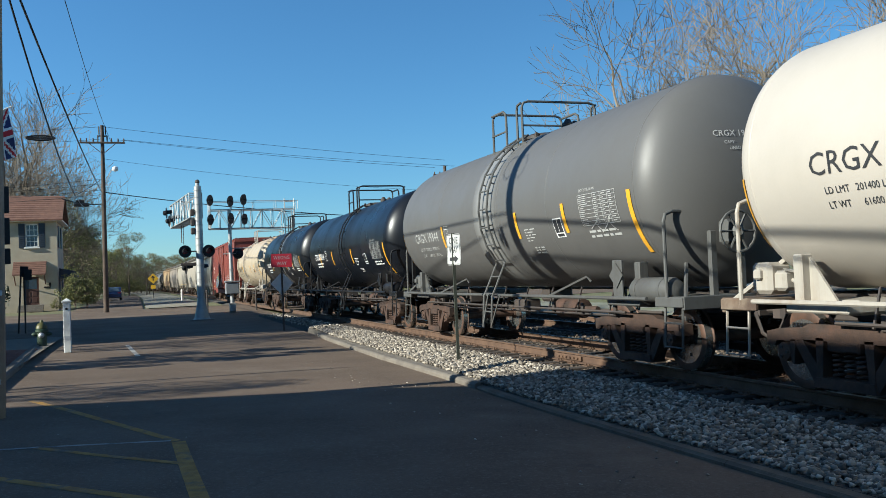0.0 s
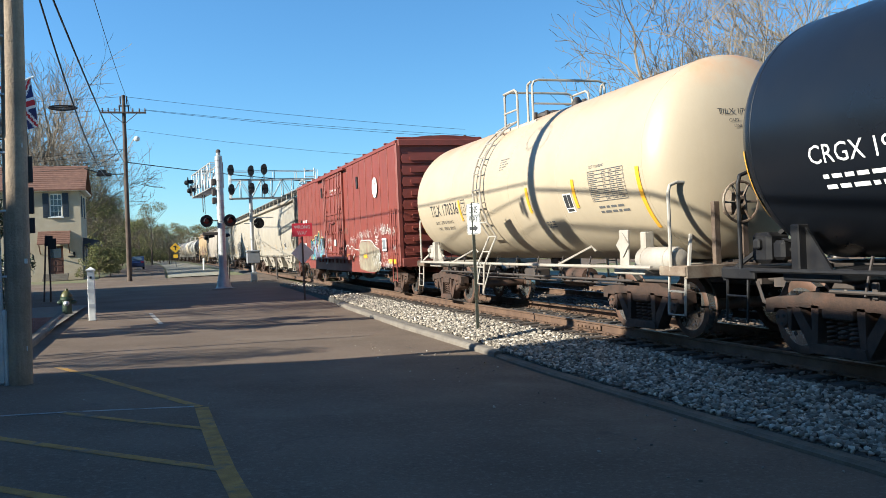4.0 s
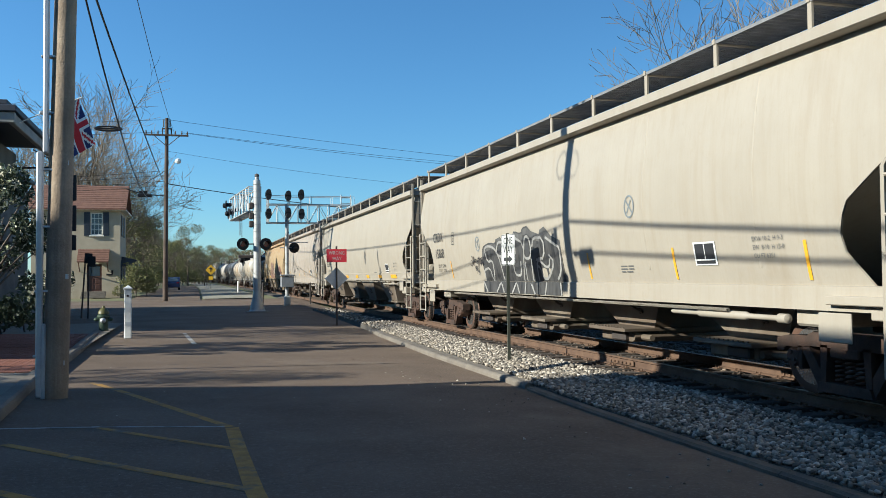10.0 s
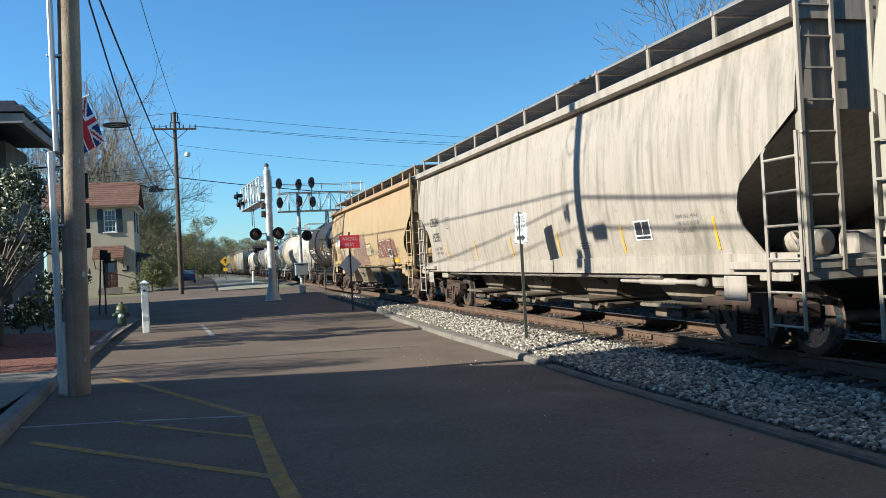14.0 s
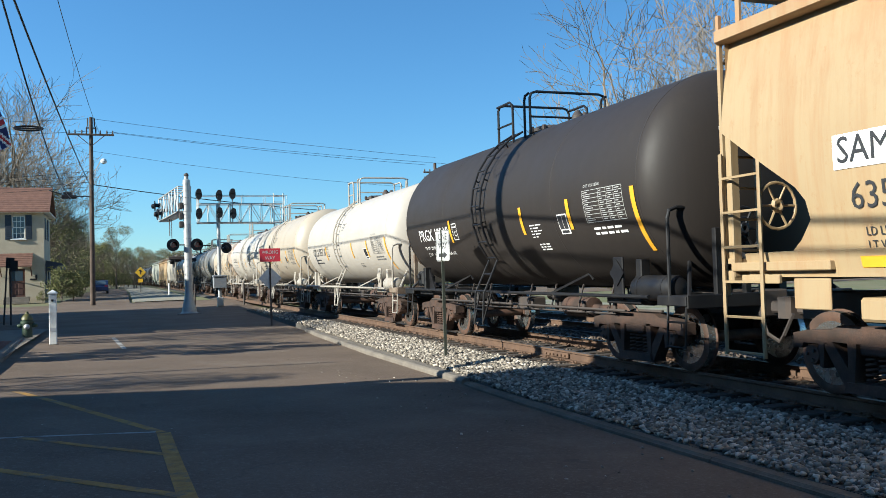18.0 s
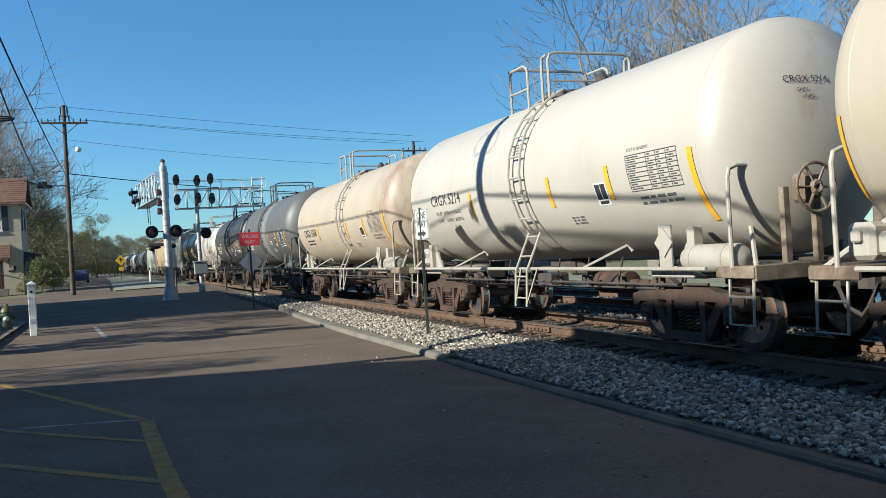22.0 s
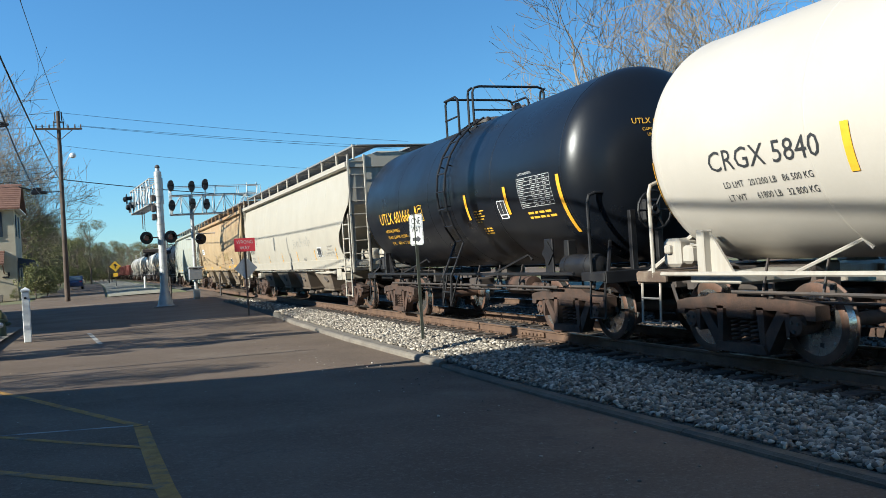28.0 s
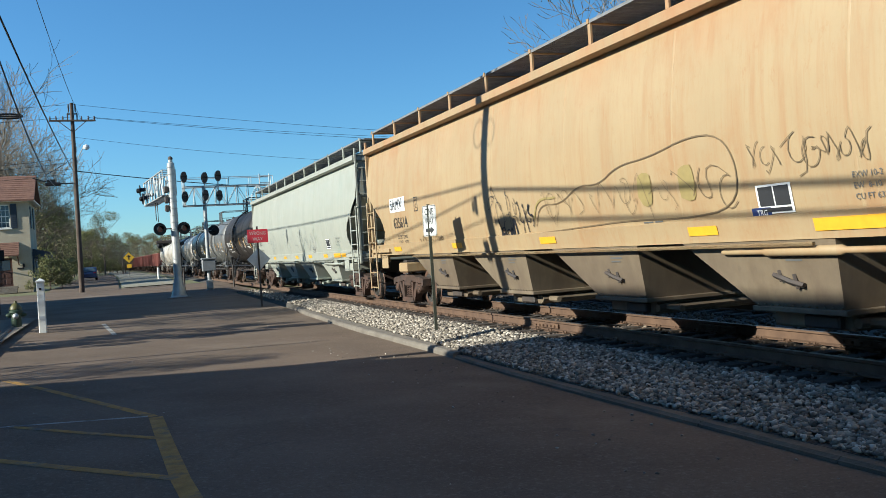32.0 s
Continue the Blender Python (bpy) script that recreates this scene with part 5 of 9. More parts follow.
            ends.prism([(-1.32, z - 0.13), (-1.38, z), (-1.32, z + 0.13), (1.32, z + 0.13), (1.38, z), (1.32, z - 0.13)], "x", s * b, s * (b + 0.06))
            ends.prism([(-1.1, z - 0.06), (-1.12, z), (-1.1, z + 0.06), (1.1, z + 0.06), (1.12, z), (1.1, z - 0.06)], "x", s * b, s * (b + 0.11))
        for t in (-1, 1):
            ends.box((s * b, t * (w - 0.05), 2.7), (0.1, 0.14, 3.6), 0.02)
        ends.box((s * (b + 0.02), 0, 1.02), (0.14, 2.9, 0.26), 0.02)
        ends.box((s * (b + 0.02), 0, 4.5), (0.12, 2.9, 0.2), 0.02)
        part("ribbed_end", ends, paint, car, "corrugated steel end")
    for s in (-1, 1):
        ld = Mb()
        for x in (s * (b - 0.12), s * (b - 0.58)):
            ld.tube([(x, -w - 0.07, 0.45), (x, -w - 0.07, 2.6)], 0.02, 5)
        for k in range(6):
            ld.tube([(s * (b - 0.12), -w - 0.07, 0.5 + k * 0.4), (s * (b - 0.58), -w - 0.07, 0.5 + k * 0.4)], 0.016, 5)
        for k in range(6):
            ld.tube([(s * (b + 0.16), -1.35, 0.9 + k * 0.4), (s * (b + 0.16), -0.9, 0.9 + k * 0.4)], 0.016, 5)
        part("ladder", ld, paint, car, "grab irons at the corner")
    ug = Mb()
    ug.tube([(-5, -0.5, 0.72), (5, -0.5, 0.70)], 0.03, 5)
    ug.spin([(-0.4, 0.03), (-0.35, 0.22), (0.35, 0.22), (0.4, 0.03)], "x", 14, (1.6, -0.6, 0.55))
    ug.box((-1.4, -0.5, 0.55), (0.6, 0.4, 0.35), 0.04)
    ug.box((3.0, -1.1, 0.62), (0.5, 0.12, 0.14), 0.02)
    ug.box((4.4, -1.1, 0.60), (0.35, 0.12, 0.12), 0.02)
    part("brake_rigging", ug, DARKSTEEL, car, "brake gear under the floor")
    for q in coupler_mesh(L, b - 1.5):
        part("coupler", q, DARKSTEEL, car, "draft sill with a coupler")
    for s in (-1, 1):
        add_truck(car, s * (L / 2 - 2.75))
    return car, shell, b, yf



def gondola_car(label, L, paint):
    """An open ribbed car, seen only far off."""
    car = thing("gondola_car", label, "gondola car", "cars of the freight train")
    b = L / 2 - 0.6
    q = Mb()
    for s in (-1, 1):
        q.box((0, s * 1.45, 1.95), (2 * b, 0.06, 1.9), 0.01)
        q.box((s * b, 0, 1.95), (0.06, 2.9, 1.9), 0.01)
        q.box((0, s * 1.48, 2.92), (2 * b + 0.1, 0.12, 0.1), 0.01)
    q.box((0, 0, 1.05), (2 * b, 2.9, 0.12), 0.01)
    body = part("body", q, paint, car)
    rib = Mb().box((0, -1.53, 1.95), (0.12, 0.12, 1.9), 0.02).mesh("side_rib", paint)
    for k in range(12):
        part("side_rib", rib, None, body, at=pose(-b + 0.3 + (2 * b - 0.6) * k / 11, 0, 0))
    part("load", Mb().grid([[(x, y, 2.55 + 0.25 * math.sin(x * 1.3) * math.cos(y)) for y in (-1.4, -0.5, 0.5, 1.4)] for x in np.linspace(-b + 0.1, b - 0.1, 16)]), BED, car, "dark load")
    for q in coupler_mesh(L, b - 1.5):
        part("coupler", q, DARKSTEEL, car, "draft sill with a coupler")
    for s in (-1, 1):
        add_truck(car, s * (L / 2 - 2.3), False)
    return car


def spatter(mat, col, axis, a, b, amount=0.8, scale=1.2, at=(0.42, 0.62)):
    """Splashed rust, brake dust or bay shade: noise that thickens along one axis from a to b."""
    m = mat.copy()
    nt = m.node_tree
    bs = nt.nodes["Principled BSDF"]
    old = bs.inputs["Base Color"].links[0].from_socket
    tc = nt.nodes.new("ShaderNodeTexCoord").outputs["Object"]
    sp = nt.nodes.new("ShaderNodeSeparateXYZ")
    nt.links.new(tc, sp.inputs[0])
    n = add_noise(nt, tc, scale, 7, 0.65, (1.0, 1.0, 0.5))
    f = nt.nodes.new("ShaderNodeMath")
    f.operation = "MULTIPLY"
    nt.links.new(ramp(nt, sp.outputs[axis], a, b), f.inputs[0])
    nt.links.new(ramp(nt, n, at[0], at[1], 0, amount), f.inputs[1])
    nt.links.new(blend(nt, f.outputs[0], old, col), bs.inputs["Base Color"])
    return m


def fade(mat, col, xc, half, soft):
    """A paler coat sprayed round the tank at xc, with soft edges."""
    m = mat.copy()
    nt = m.node_tree
    bs = nt.nodes["Principled BSDF"]
    old = bs.inputs["Base Color"].links[0].from_socket
    tc = nt.nodes.new("ShaderNodeTexCoord").outputs["Object"]
    sp = nt.nodes.new("ShaderNodeSeparateXYZ")
    nt.links.new(tc, sp.inputs[0])
    d = nt.nodes.new("ShaderNodeMath")
    d.operation = "SUBTRACT"
    nt.links.new(sp.outputs[0], d.inputs[0])
    d.inputs[1].default_value = xc
    e = nt.nodes.new("ShaderNodeMath")
    e.operation = "ABSOLUTE"
    nt.links.new(d.outputs[0], e.inputs[0])
    w = nt.nodes.new("ShaderNodeMath")
    w.operation = "MULTIPLY_ADD"
    nt.links.new(add_noise(nt, tc, 1.2, 3), w.inputs[0])
    w.inputs[1].default_value = 0.25
    nt.links.new(e.outputs[0], w.inputs[2])
    nt.links.new(blend(nt, ramp(nt, w.outputs[0], half + 0.12, half + soft + 0.12, 1.0, 0.0), old, col), bs.inputs["Base Color"])
    return m


def scribble(mb, x0, x1, z0, z1, n, w, yf, seed, m=0, loops=5):
    """Sprayed or marker lines that wander like handwriting without words."""
    r = random.Random(seed)
    for k in range(n):
        a, b_ = x0 + (x1 - x0) * k / n, x0 + (x1 - x0) * (k + 1.15) / n
        ph, am = r.uniform(0, 6), r.uniform(0.6, 1.0)
        pts = []
        for i in range(26):
            t = i / 25
            pts.append((a + (b_ - a) * t + 0.25 * (b_ - a) * math.sin(ph + t * 7), (z0 + z1) / 2 + am * (z1 - z0) / 2 * math.sin(ph + t * loops * r.uniform(0.97, 1.03))))
        stroke(mb, pts, w, yf, m, 0.014 + 0.0006 * k)


def blob(cx, cz, rx, rz, seed, spike=0.18, n=18):
    r = random.Random(seed)
    return [(cx + rx * (1 + r.uniform(-spike, spike)) * math.cos(a) * abs(math.cos(a)) ** -0.35, cz + rz * (1 + r.uniform(-spike, spike)) * math.sin(a) * (abs(math.sin(a)) + 1e-6) ** -0.35) for a in (2 * math.pi * (i + 0.5) / n for i in range(n))]


def fill(mb, pts, yf, m, lift):
    cx, cz = sum(p[0] for p in pts) / len(pts), sum(p[1] for p in pts) / len(pts)
    ring = lambda k: [(cx + (p[0] - cx) * k, cz + (p[1] - cz) * k) for p in pts]
    rs_ = [ring(1.0), ring(0.66), ring(0.33)]
    n = len(pts)
    v = [(x, yf(z) - lift, z) for q in rs_ for x, z in q] + [(cx, yf(cz) - lift, cz)]
    f = [(i * n + j, i * n + (j + 1) % n, (i + 1) * n + (j + 1) % n, (i + 1) * n + j) for i in range(2) for j in range(n)]
    f += [(2 * n + j, 2 * n + (j + 1) % n, 3 * n) for j in range(n)]
    mb.add(v, f, m)


def soften(pts, n=2):
    """Corner-cut a line so that it runs round its corners."""
    for _ in range(n):
        out = [pts[0]]
        for p0, p1 in zip(pts, pts[1:]):
            out += [(p0[0] * 0.75 + p1[0] * 0.25, p0[1] * 0.75 + p1[1] * 0.25), (p0[0] * 0.25 + p1[0] * 0.75, p0[1] * 0.25 + p1[1] * 0.75)]
        pts = out + [pts[-1]]
    return pts


def tag(mb, x0, x1, z0, z1, n, w, yf, seed, m=0, lift=0.016):
    """Quick sprayed loops and spikes in one running line: it spells nothing."""
    r = random.Random(seed)
    h = z1 - z0
    x, up, run = x0, True, []
    while x < x1:
        st = (x1 - x0) / (n * r.uniform(3.0, 6.0))
        if r.random() < 0.3:
            cx, cz, ra = x + st, z0 + h * r.uniform(0.3, 0.7), min(st * 1.6, h * 0.3) * r.uniform(0.6, 1.2)
            a0 = r.uniform(0, 6.28)
            run += [(cx + ra * math.cos(a0 + i * 0.8), cz + ra * 1.3 * math.sin(a0 + i * 0.8)) for i in range(r.randrange(4, 9))]
        else:
            zz = z0 + h * (r.uniform(0.6, 1.1) if up else r.uniform(-0.1, 0.4))
            run += [(x + st * r.uniform(-0.6, 1.2), zz - (0.12 if up else -0.12) * h), (x + st * r.uniform(-0.3, 0.9), zz)]
            up = not up
        x += st
        if r.random() < 0.22 and len(run) > 3:
            stroke(mb, soften(run, 1), w * r.uniform(0.28, 0.5), yf, m, lift + 0.0004 * (x - x0))
            run = []
    if len(run) > 2:
        stroke(mb, soften(run, 1), w * 0.55, yf, m, lift + 0.002)


def spray(name, a, b, scale=7.0):
    """Uneven sprayed paint: upright strokes of the can, one over the other."""
    m, nt, bs = nodes_of(name)
    tc = nt.nodes.new("ShaderNodeTexCoord").outputs["Object"]
    c = blend(nt, ramp(nt, add_noise(nt, tc, 1.0, 5, 0.6, (scale, scale, scale * 0.16)), 0.36, 0.64), a, b)
    c = blend(nt, ramp(nt, add_noise(nt, tc, 2.2, 5, 0.7), 0.42, 0.7, 0.0, 0.6), c, b)
    nt.links.new(c, bs.inputs["Base Color"])
    bs.inputs["Roughness"].default_value = 0.65
    return m


def curtain(mb, tops, low, yf, m, lift, rows=6):
    """A sprayed field from the outline tops down to the height low."""
    g = [[(x, yf(low + (z - low) * i / rows) - lift, low + (z - low) * i / rows) for x, z in tops] for i in range(rows + 1)]
    return mb.grid(g, m=m)


def marks(mb, runs, w, yf, m, lift):
    """Sprayed lines, each a run of (x, z), with rounded bends."""
    for k, q in enumerate(runs):
        stroke(mb, soften(q, 1), w, yf, m, lift + 0.00015 * k)


def wildstyle(parent, x0, x1, z0, z1, yf, cols, seed, n, thick, label, halo=0.16, edge=0.09, shade=None, inner=True, flecks=30, chips=5):
    """A sprayed piece of locked bars in whole layers: a shade, a halo, an edge, then broken fills. It spells nothing.
    cols: halo, edge, inner line, then fills."""
    r = random.Random(seed)
    mb = Mb()
    c, h = (x1 - x0) / n, z1 - z0
    runs = []
    for k in range(n):
        x = x0 + c * (k + 0.5)
        top = z1 - h * r.uniform(0.02, 0.24) - thick / 2
        low = z0 + h * r.uniform(0.0, 0.06) + thick / 2
        mid = z0 + h * r.uniform(0.42, 0.6)
        lean = c * r.uniform(-0.12, 0.18)
        form = r.randrange(4)
        runs.append([(x - c * 0.3, low), (x - c * 0.3 + lean * 0.5, mid), (x - c * 0.25 + lean, top)])
        if form in (0, 3):
            runs.append([(x - c * 0.25 + lean, top), (x + c * 0.25, top - 0.04 * h), (x + c * 0.32, (top + mid) / 2), (x + c * 0.1, mid), (x - c * 0.2, mid)])
        if form in (1, 2):
            runs.append([(x - c * 0.3 + lean, top), (x + c * 0.35, top + 0.02 * h)])
        if form in (0, 1):
            runs.append([(x - c * 0.15, mid), (x + c * 0.25, mid - 0.1 * h), (x + c * 0.42, low - 0.02 * h)])
        if form in (2, 3):
            runs.append([(x - c * 0.3, low), (x + c * 0.3, low + 0.03 * h), (x + c * 0.34, mid), (x + c * 0.1, mid + 0.03 * h)])
        if r.random() < 0.4:
            runs.append([(x + lean * 0.5, top), (x + lean, z1 - thick * 0.2)])
    runs = [(soften(q, 1), thick * r.uniform(0.75, 1.15)) for q in runs]
    if shade is not None:
        for q, w in runs:
            stroke(mb, [(x + thick * 0.35, z + thick * 0.45) for x, z in q], w + halo * 1.6, yf, shade, 0.006)
    for q, w in runs:
        stroke(mb, q, w + halo * 2, yf, 0, 0.008)
        for e_ in (q[0], q[-1]):
            fill(mb, blob(e_[0], e_[1], w / 2 + halo, w / 2 + halo, int(e_[0] * 99), 0.05, 10), yf, 0, 0.0082)
    for q, w in runs:
        stroke(mb, q, w + edge * 2, yf, 1, 0.010)
        for e_ in (q[0], q[-1]):
            fill(mb, blob(e_[0], e_[1], w / 2 + edge, w / 2 + edge, int(e_[0] * 99), 0.05, 10), yf, 1, 0.0102)
    lift = 0.0120
    for q, w in runs:
        m_ = len(q) - 1
        cut = max(1, m_ // 2)
        for i in range(0, m_, cut):
            seg = q[i:i + cut + 1]
            if len(seg) > 1:
                stroke(mb, seg, w, yf, 3 + r.randrange(len(cols) - 3), lift)
                lift += 0.00012
        for _ in range(chips):
            p = r.choice(q)
            fill(mb, blob(p[0] + r.uniform(-0.3, 0.3) * w, p[1] + r.uniform(-0.3, 0.3) * w, w * r.uniform(0.08, 0.25), w * r.uniform(0.08, 0.3), r.randrange(9999), 0.2, 9), yf, 3 + r.randrange(len(cols) - 3), lift)
            lift += 0.00012
    if inner:
        for q, w in runs:
            a = r.choice((-1, 1)) * w * r.uniform(0.2, 0.45)
            stroke(mb, [(x + a, z + a * 0.3) for x, z in q], 0.03, yf, 2, lift + 0.001)
        for k in range(flecks):
            q, w = r.choice(runs)
            x, z = r.choice(q)
            a, l_ = r.uniform(0, 6.28), r.uniform(0.04, 0.13)
            stroke(mb, [(x - l_ * math.cos(a), z - l_ * math.sin(a)), (x + l_ * 0.2, z), (x + l_ * math.cos(a), z + l_ * math.sin(a))], r.uniform(0.02, 0.05), yf, r.choice((1, 2)), lift + 0.002 + 0.0001 * k)
    return part("graffiti", mb, cols, parent, label)


# ---- the train ----
SPEED = 9.975
GREY = paint_mat("grey_tank_paint", (0.105, 0.102, 0.097), (0.088, 0.083, 0.077), 0.5, 0.12)
BLACKTANK = paint_mat("black_tank_paint", (0.006, 0.0075, 0.011), (0.010, 0.011, 0.013), 0.34, 0.1, spec=0.38)
SOOT = paint_mat("sooty_tank_paint", (0.028, 0.0235, 0.021), (0.036, 0.029, 0.024), 0.55, 0.3, spec=0.25)
WHITETANK = paint_mat("white_tank_paint", (0.43, 0.39, 0.335), (0.36, 0.32, 0.26), 0.42, 0.10, (0.6, 0.9))
DARKGREY = paint_mat("dark_grey_tank_paint", (0.046, 0.044, 0.043), (0.06, 0.054, 0.048), 0.5, 0.2)
CREAMTANK = paint_mat("cream_tank_paint", (0.585, 0.516, 0.404), (0.258, 0.181, 0.120), 0.5, 0.5, (0.56, 0.8))
HOPWHITE = paint_mat("white_hopper_paint", (0.323, 0.286, 0.228), (0.25, 0.205, 0.145), 0.55, 0.4, (0.6, 0.85))
HOPCLEAN = paint_mat("clean_white_hopper", (0.361, 0.327, 0.265), (0.33, 0.29, 0.235), 0.5, 0.25, (0.62, 0.85))
HOPGREY = paint_mat("weathered_white_hopper", (0.340, 0.288, 0.237), (0.146, 0.129, 0.095), 0.55, 0.8, (0.55, 0.8))
HOPTAN = paint_mat("tan_hopper_paint", (0.330, 0.242, 0.131), (0.27, 0.145, 0.062), 0.6, 0.55, (0.52, 0.8))
HOPGREEN = paint_mat("pale_green_hopper", (0.324, 0.324, 0.275), (0.206, 0.241, 0.189), 0.5, 0.4)
BOXRED = paint_mat("red_box_car_paint", (0.185, 0.039, 0.026), (0.112, 0.032, 0.023), 0.55, 0.4)
BOXDARK = paint_mat("brown_red_paint", (0.19, 0.05, 0.035), (0.1, 0.04, 0.03), 0.6, 0.4)
RAILGREY = paint_mat("grey_frame_paint", (0.085, 0.085, 0.08), (0.04, 0.03, 0.024), 0.6)
RAILWHITE = paint_mat("white_frame_paint", (0.36, 0.33, 0.28), (0.19, 0.13, 0.085), 0.5, 0.3)
DIRTYSILL = surface("grimy_white_sill", (0.27, 0.225, 0.165), (0.13, 0.085, 0.055), 2.2, 0.7, bump=0.1, fine=40, dirt=(0.07, 0.045, 0.03), dirt_at=(0.42, 0.6))
YELLOWINK = plain("yellow_lettering", (0.75, 0.42, 0.03), 0.5)

# S: where the front and rear couplers stand along y at the start
ends = [-3.2, 9.4, 22.9, 36.5, 49.7, 63.4, 84.2, 105.65, 126.1, 147.7, 167.8, 188.6, 201.25, 214.2, 226.8, 239.35, 252.1, 264.8, 277.45, 289.6, 302.2, 322.1, 342.7, 363.6]
CARS = []


def couple(car, i):
    CARS.append((car, (ends[i] + ends[i + 1]) / 2))
    return car


def ln(i):
    return ends[i + 1] - ends[i]


CREAMWHITE = spatter(paint_mat("cream_white_tank_paint", (0.385, 0.33, 0.255), (0.30, 0.25, 0.18), 0.45, 0.18, (0.58, 0.85)), (0.20, 0.12, 0.07), 2, 1.9, 1.0, 0.8)
CREAMRUST = spatter(paint_mat("cream_tank_paint_rust", (0.40, 0.33, 0.23), (0.34, 0.26, 0.16), 0.5, 0.12, (0.6, 0.85)), (0.46, 0.20, 0.07), 2, 3.55, 4.1, 0.8, 1.0)
CREAMBROWN = spatter(paint_mat("cream_tank_paint_brown", (0.41, 0.34, 0.255), (0.32, 0.25, 0.17), 0.5, 0.18, (0.58, 0.85)), (0.16, 0.08, 0.04), 0, 3.6, 6.0, 0.95, 0.9)
TANRUST = spatter(HOPTAN, (0.34, 0.15, 0.06), 2, 3.3, 4.3, 0.6, 0.8)
# bay grime that also paints in the shade under the sill, deeper downwards
BAYDIRT_SHADE = spatter(paint_mat("grimy_shaded_white_bay", (0.20, 0.168, 0.125), (0.13, 0.10, 0.07), 0.65, 0.6, (0.5, 0.75)), (0.085, 0.06, 0.04), 2, 2.2, 0.7, 0.85, 1.1, (0.3, 0.55))
TANDIRT_SHADE = spatter(paint_mat("grimy_shaded_tan_bay", (0.21, 0.165, 0.105), (0.13, 0.095, 0.06), 0.65, 0.6, (0.5, 0.75)), (0.085, 0.06, 0.04), 2, 2.2, 0.7, 0.8, 1.1, (0.3, 0.6))
WT = ("LD LMT   201200 LB   86 500 KG", "LT WT      61800 LB   32 800 KG")
couple(tank_car("white tank car with grey lettering and white handrails", ln(0), 1.48, 2.62, WHITETANK, RAILWHITE, BLACKINK, "CRGX", "6", 0.24, plate=0, gap=0.4, num_z=-0.25, lines=("LD LMT   201400 LB", "LT WT      61600 LB")), 0)
couple(tank_car("grey tank car with a paler middle band", ln(1), 1.55, 2.70, fade(GREY, (0.19, 0.187, 0.178), -0.05, 0.25, 0.35), RAILGREY, PALEINK, "CRGX", "19344", 0.215, ladder_x=0.6, seam_mat=GREY, gap=0.3, lines=("LD LMT   220200 LB   99 900 KG", "LT WT      65800 LB   29 850 KG")), 1)
couple(tank_car("glossy black tank car with white lettering", ln(2), 1.45, 2.58, BLACKTANK, BLACK, WHITE, "CRGX", "6016", 0.24, num_z=-0.36, num_dx=0.1, strips=(-3.69, -1.53, 1.43)), 2)
couple(tank_car("dark blue-black tank car with a grey band", ln(3), 1.48, 2.62, fade(BLACKTANK, (0.105, 0.102, 0.097), -0.12, 0.5, 0.06), BLACK, WHITE, "CRGX", "19372", 0.2, seam_mat=BLACKTANK), 3)
couple(tank_car("cream tank car with rust stains on its top", ln(4), 1.52, 2.62, CREAMRUST, RAILWHITE, BLACKINK, "TILX", "170336", 0.28, num_dx=0.1, ladder_x=-0.5, lines=("LD LMT   222700 LB  101000 KG", "LT WT      63300 LB   28700 KG")), 4)
boxcar, box_body, box_b, box_y = box_car("red box car with a plug door and graffiti", ln(5), BOXRED, BOXRED)
couple(boxcar, 5)
couple(hopper_car("clean off-white covered hopper", ln(6), HOPWHITE, BLACKINK, "TILX", "66440", 4), 6)
couple(hopper_car("off-white covered hopper with grey graffiti", ln(7), HOPWHITE, BLACKINK, "CRDX", "15868", 4, bay_mat=BAYDIRT_SHADE, sill=1.06, inset=0.8, num_x=1.55), 7)
couple(hopper_car("off-white covered hopper with yellow sill marks", ln(8), HOPWHITE, BLACKINK, "CEFX", "635493", 4, sill=1.31, tape="flat", bay_mat=BAYDIRT_SHADE), 8)
couple(hopper_car("streaked grey-white covered hopper", ln(9), HOPGREY, BLACKINK, "CRDX", "15595", 4, bay_mat=BAYDIRT_SHADE, sill=1.06, inset=0.8, num_x=1.55), 9)
couple(hopper_car("tan covered hopper with red graffiti", ln(10), TANRUST, BLACKINK, "SAMX", "635550", 4, sill=1.31, boxed=True, tape="flat", bay_mat=TANDIRT_SHADE), 10)
couple(tank_car("sooty black tank car with white lettering", ln(11), 1.55, 2.68, SOOT, BLACK, WHITE, "PRGX", "10215", 0.26, num_z=-0.50, num_dx=-0.1, ladder_x=0.0, lines=("LD LMT  220300 LB  100200 KG", "LT WT    65100 LB   29500 KG  NEW  8-96")), 11)
couple(tank_car("white tank car with white railings", ln(12), 1.43, 2.56, WHITETANK, RAILWHITE, BLACKINK, "UTLX", "85710", 0.27, ladder_x=0.05), 12)
couple(tank_car("cream-white tank car with black lettering", ln(13), 1.55, 2.66, CREAMWHITE, RAILWHITE, BLACKINK, "SHPX", "202876", 0.31, ladder_x=0.3, num_z=-0.55), 13)
WHITERUST = spatter(WHITETANK, (0.22, 0.12, 0.06), 0, 5.0, 6.0, 0.75, 1.0, (0.5, 0.68))
couple(tank_car("white tank car with a rust-stained head and white handrails", ln(14), 1.48, 2.62, WHITERUST, RAILWHITE, BLACKINK, "CRGX", "5214", 0.225, plate=0, gap=0.45, num_z=-0.25, num_dx=0.3, lines=("LD LMT   200900 LB   91 150 KG", "LT WT      62100 LB   28 150 KG")), 14)
couple(tank_car("cream tank car with brown stains", ln(15), 1.45, 2.56, CREAMBROWN, RAILWHITE, BLACKINK, "CRGX", "5268", 0.25, plate=0, gap=0.22, ladder_x=1.4), 15)
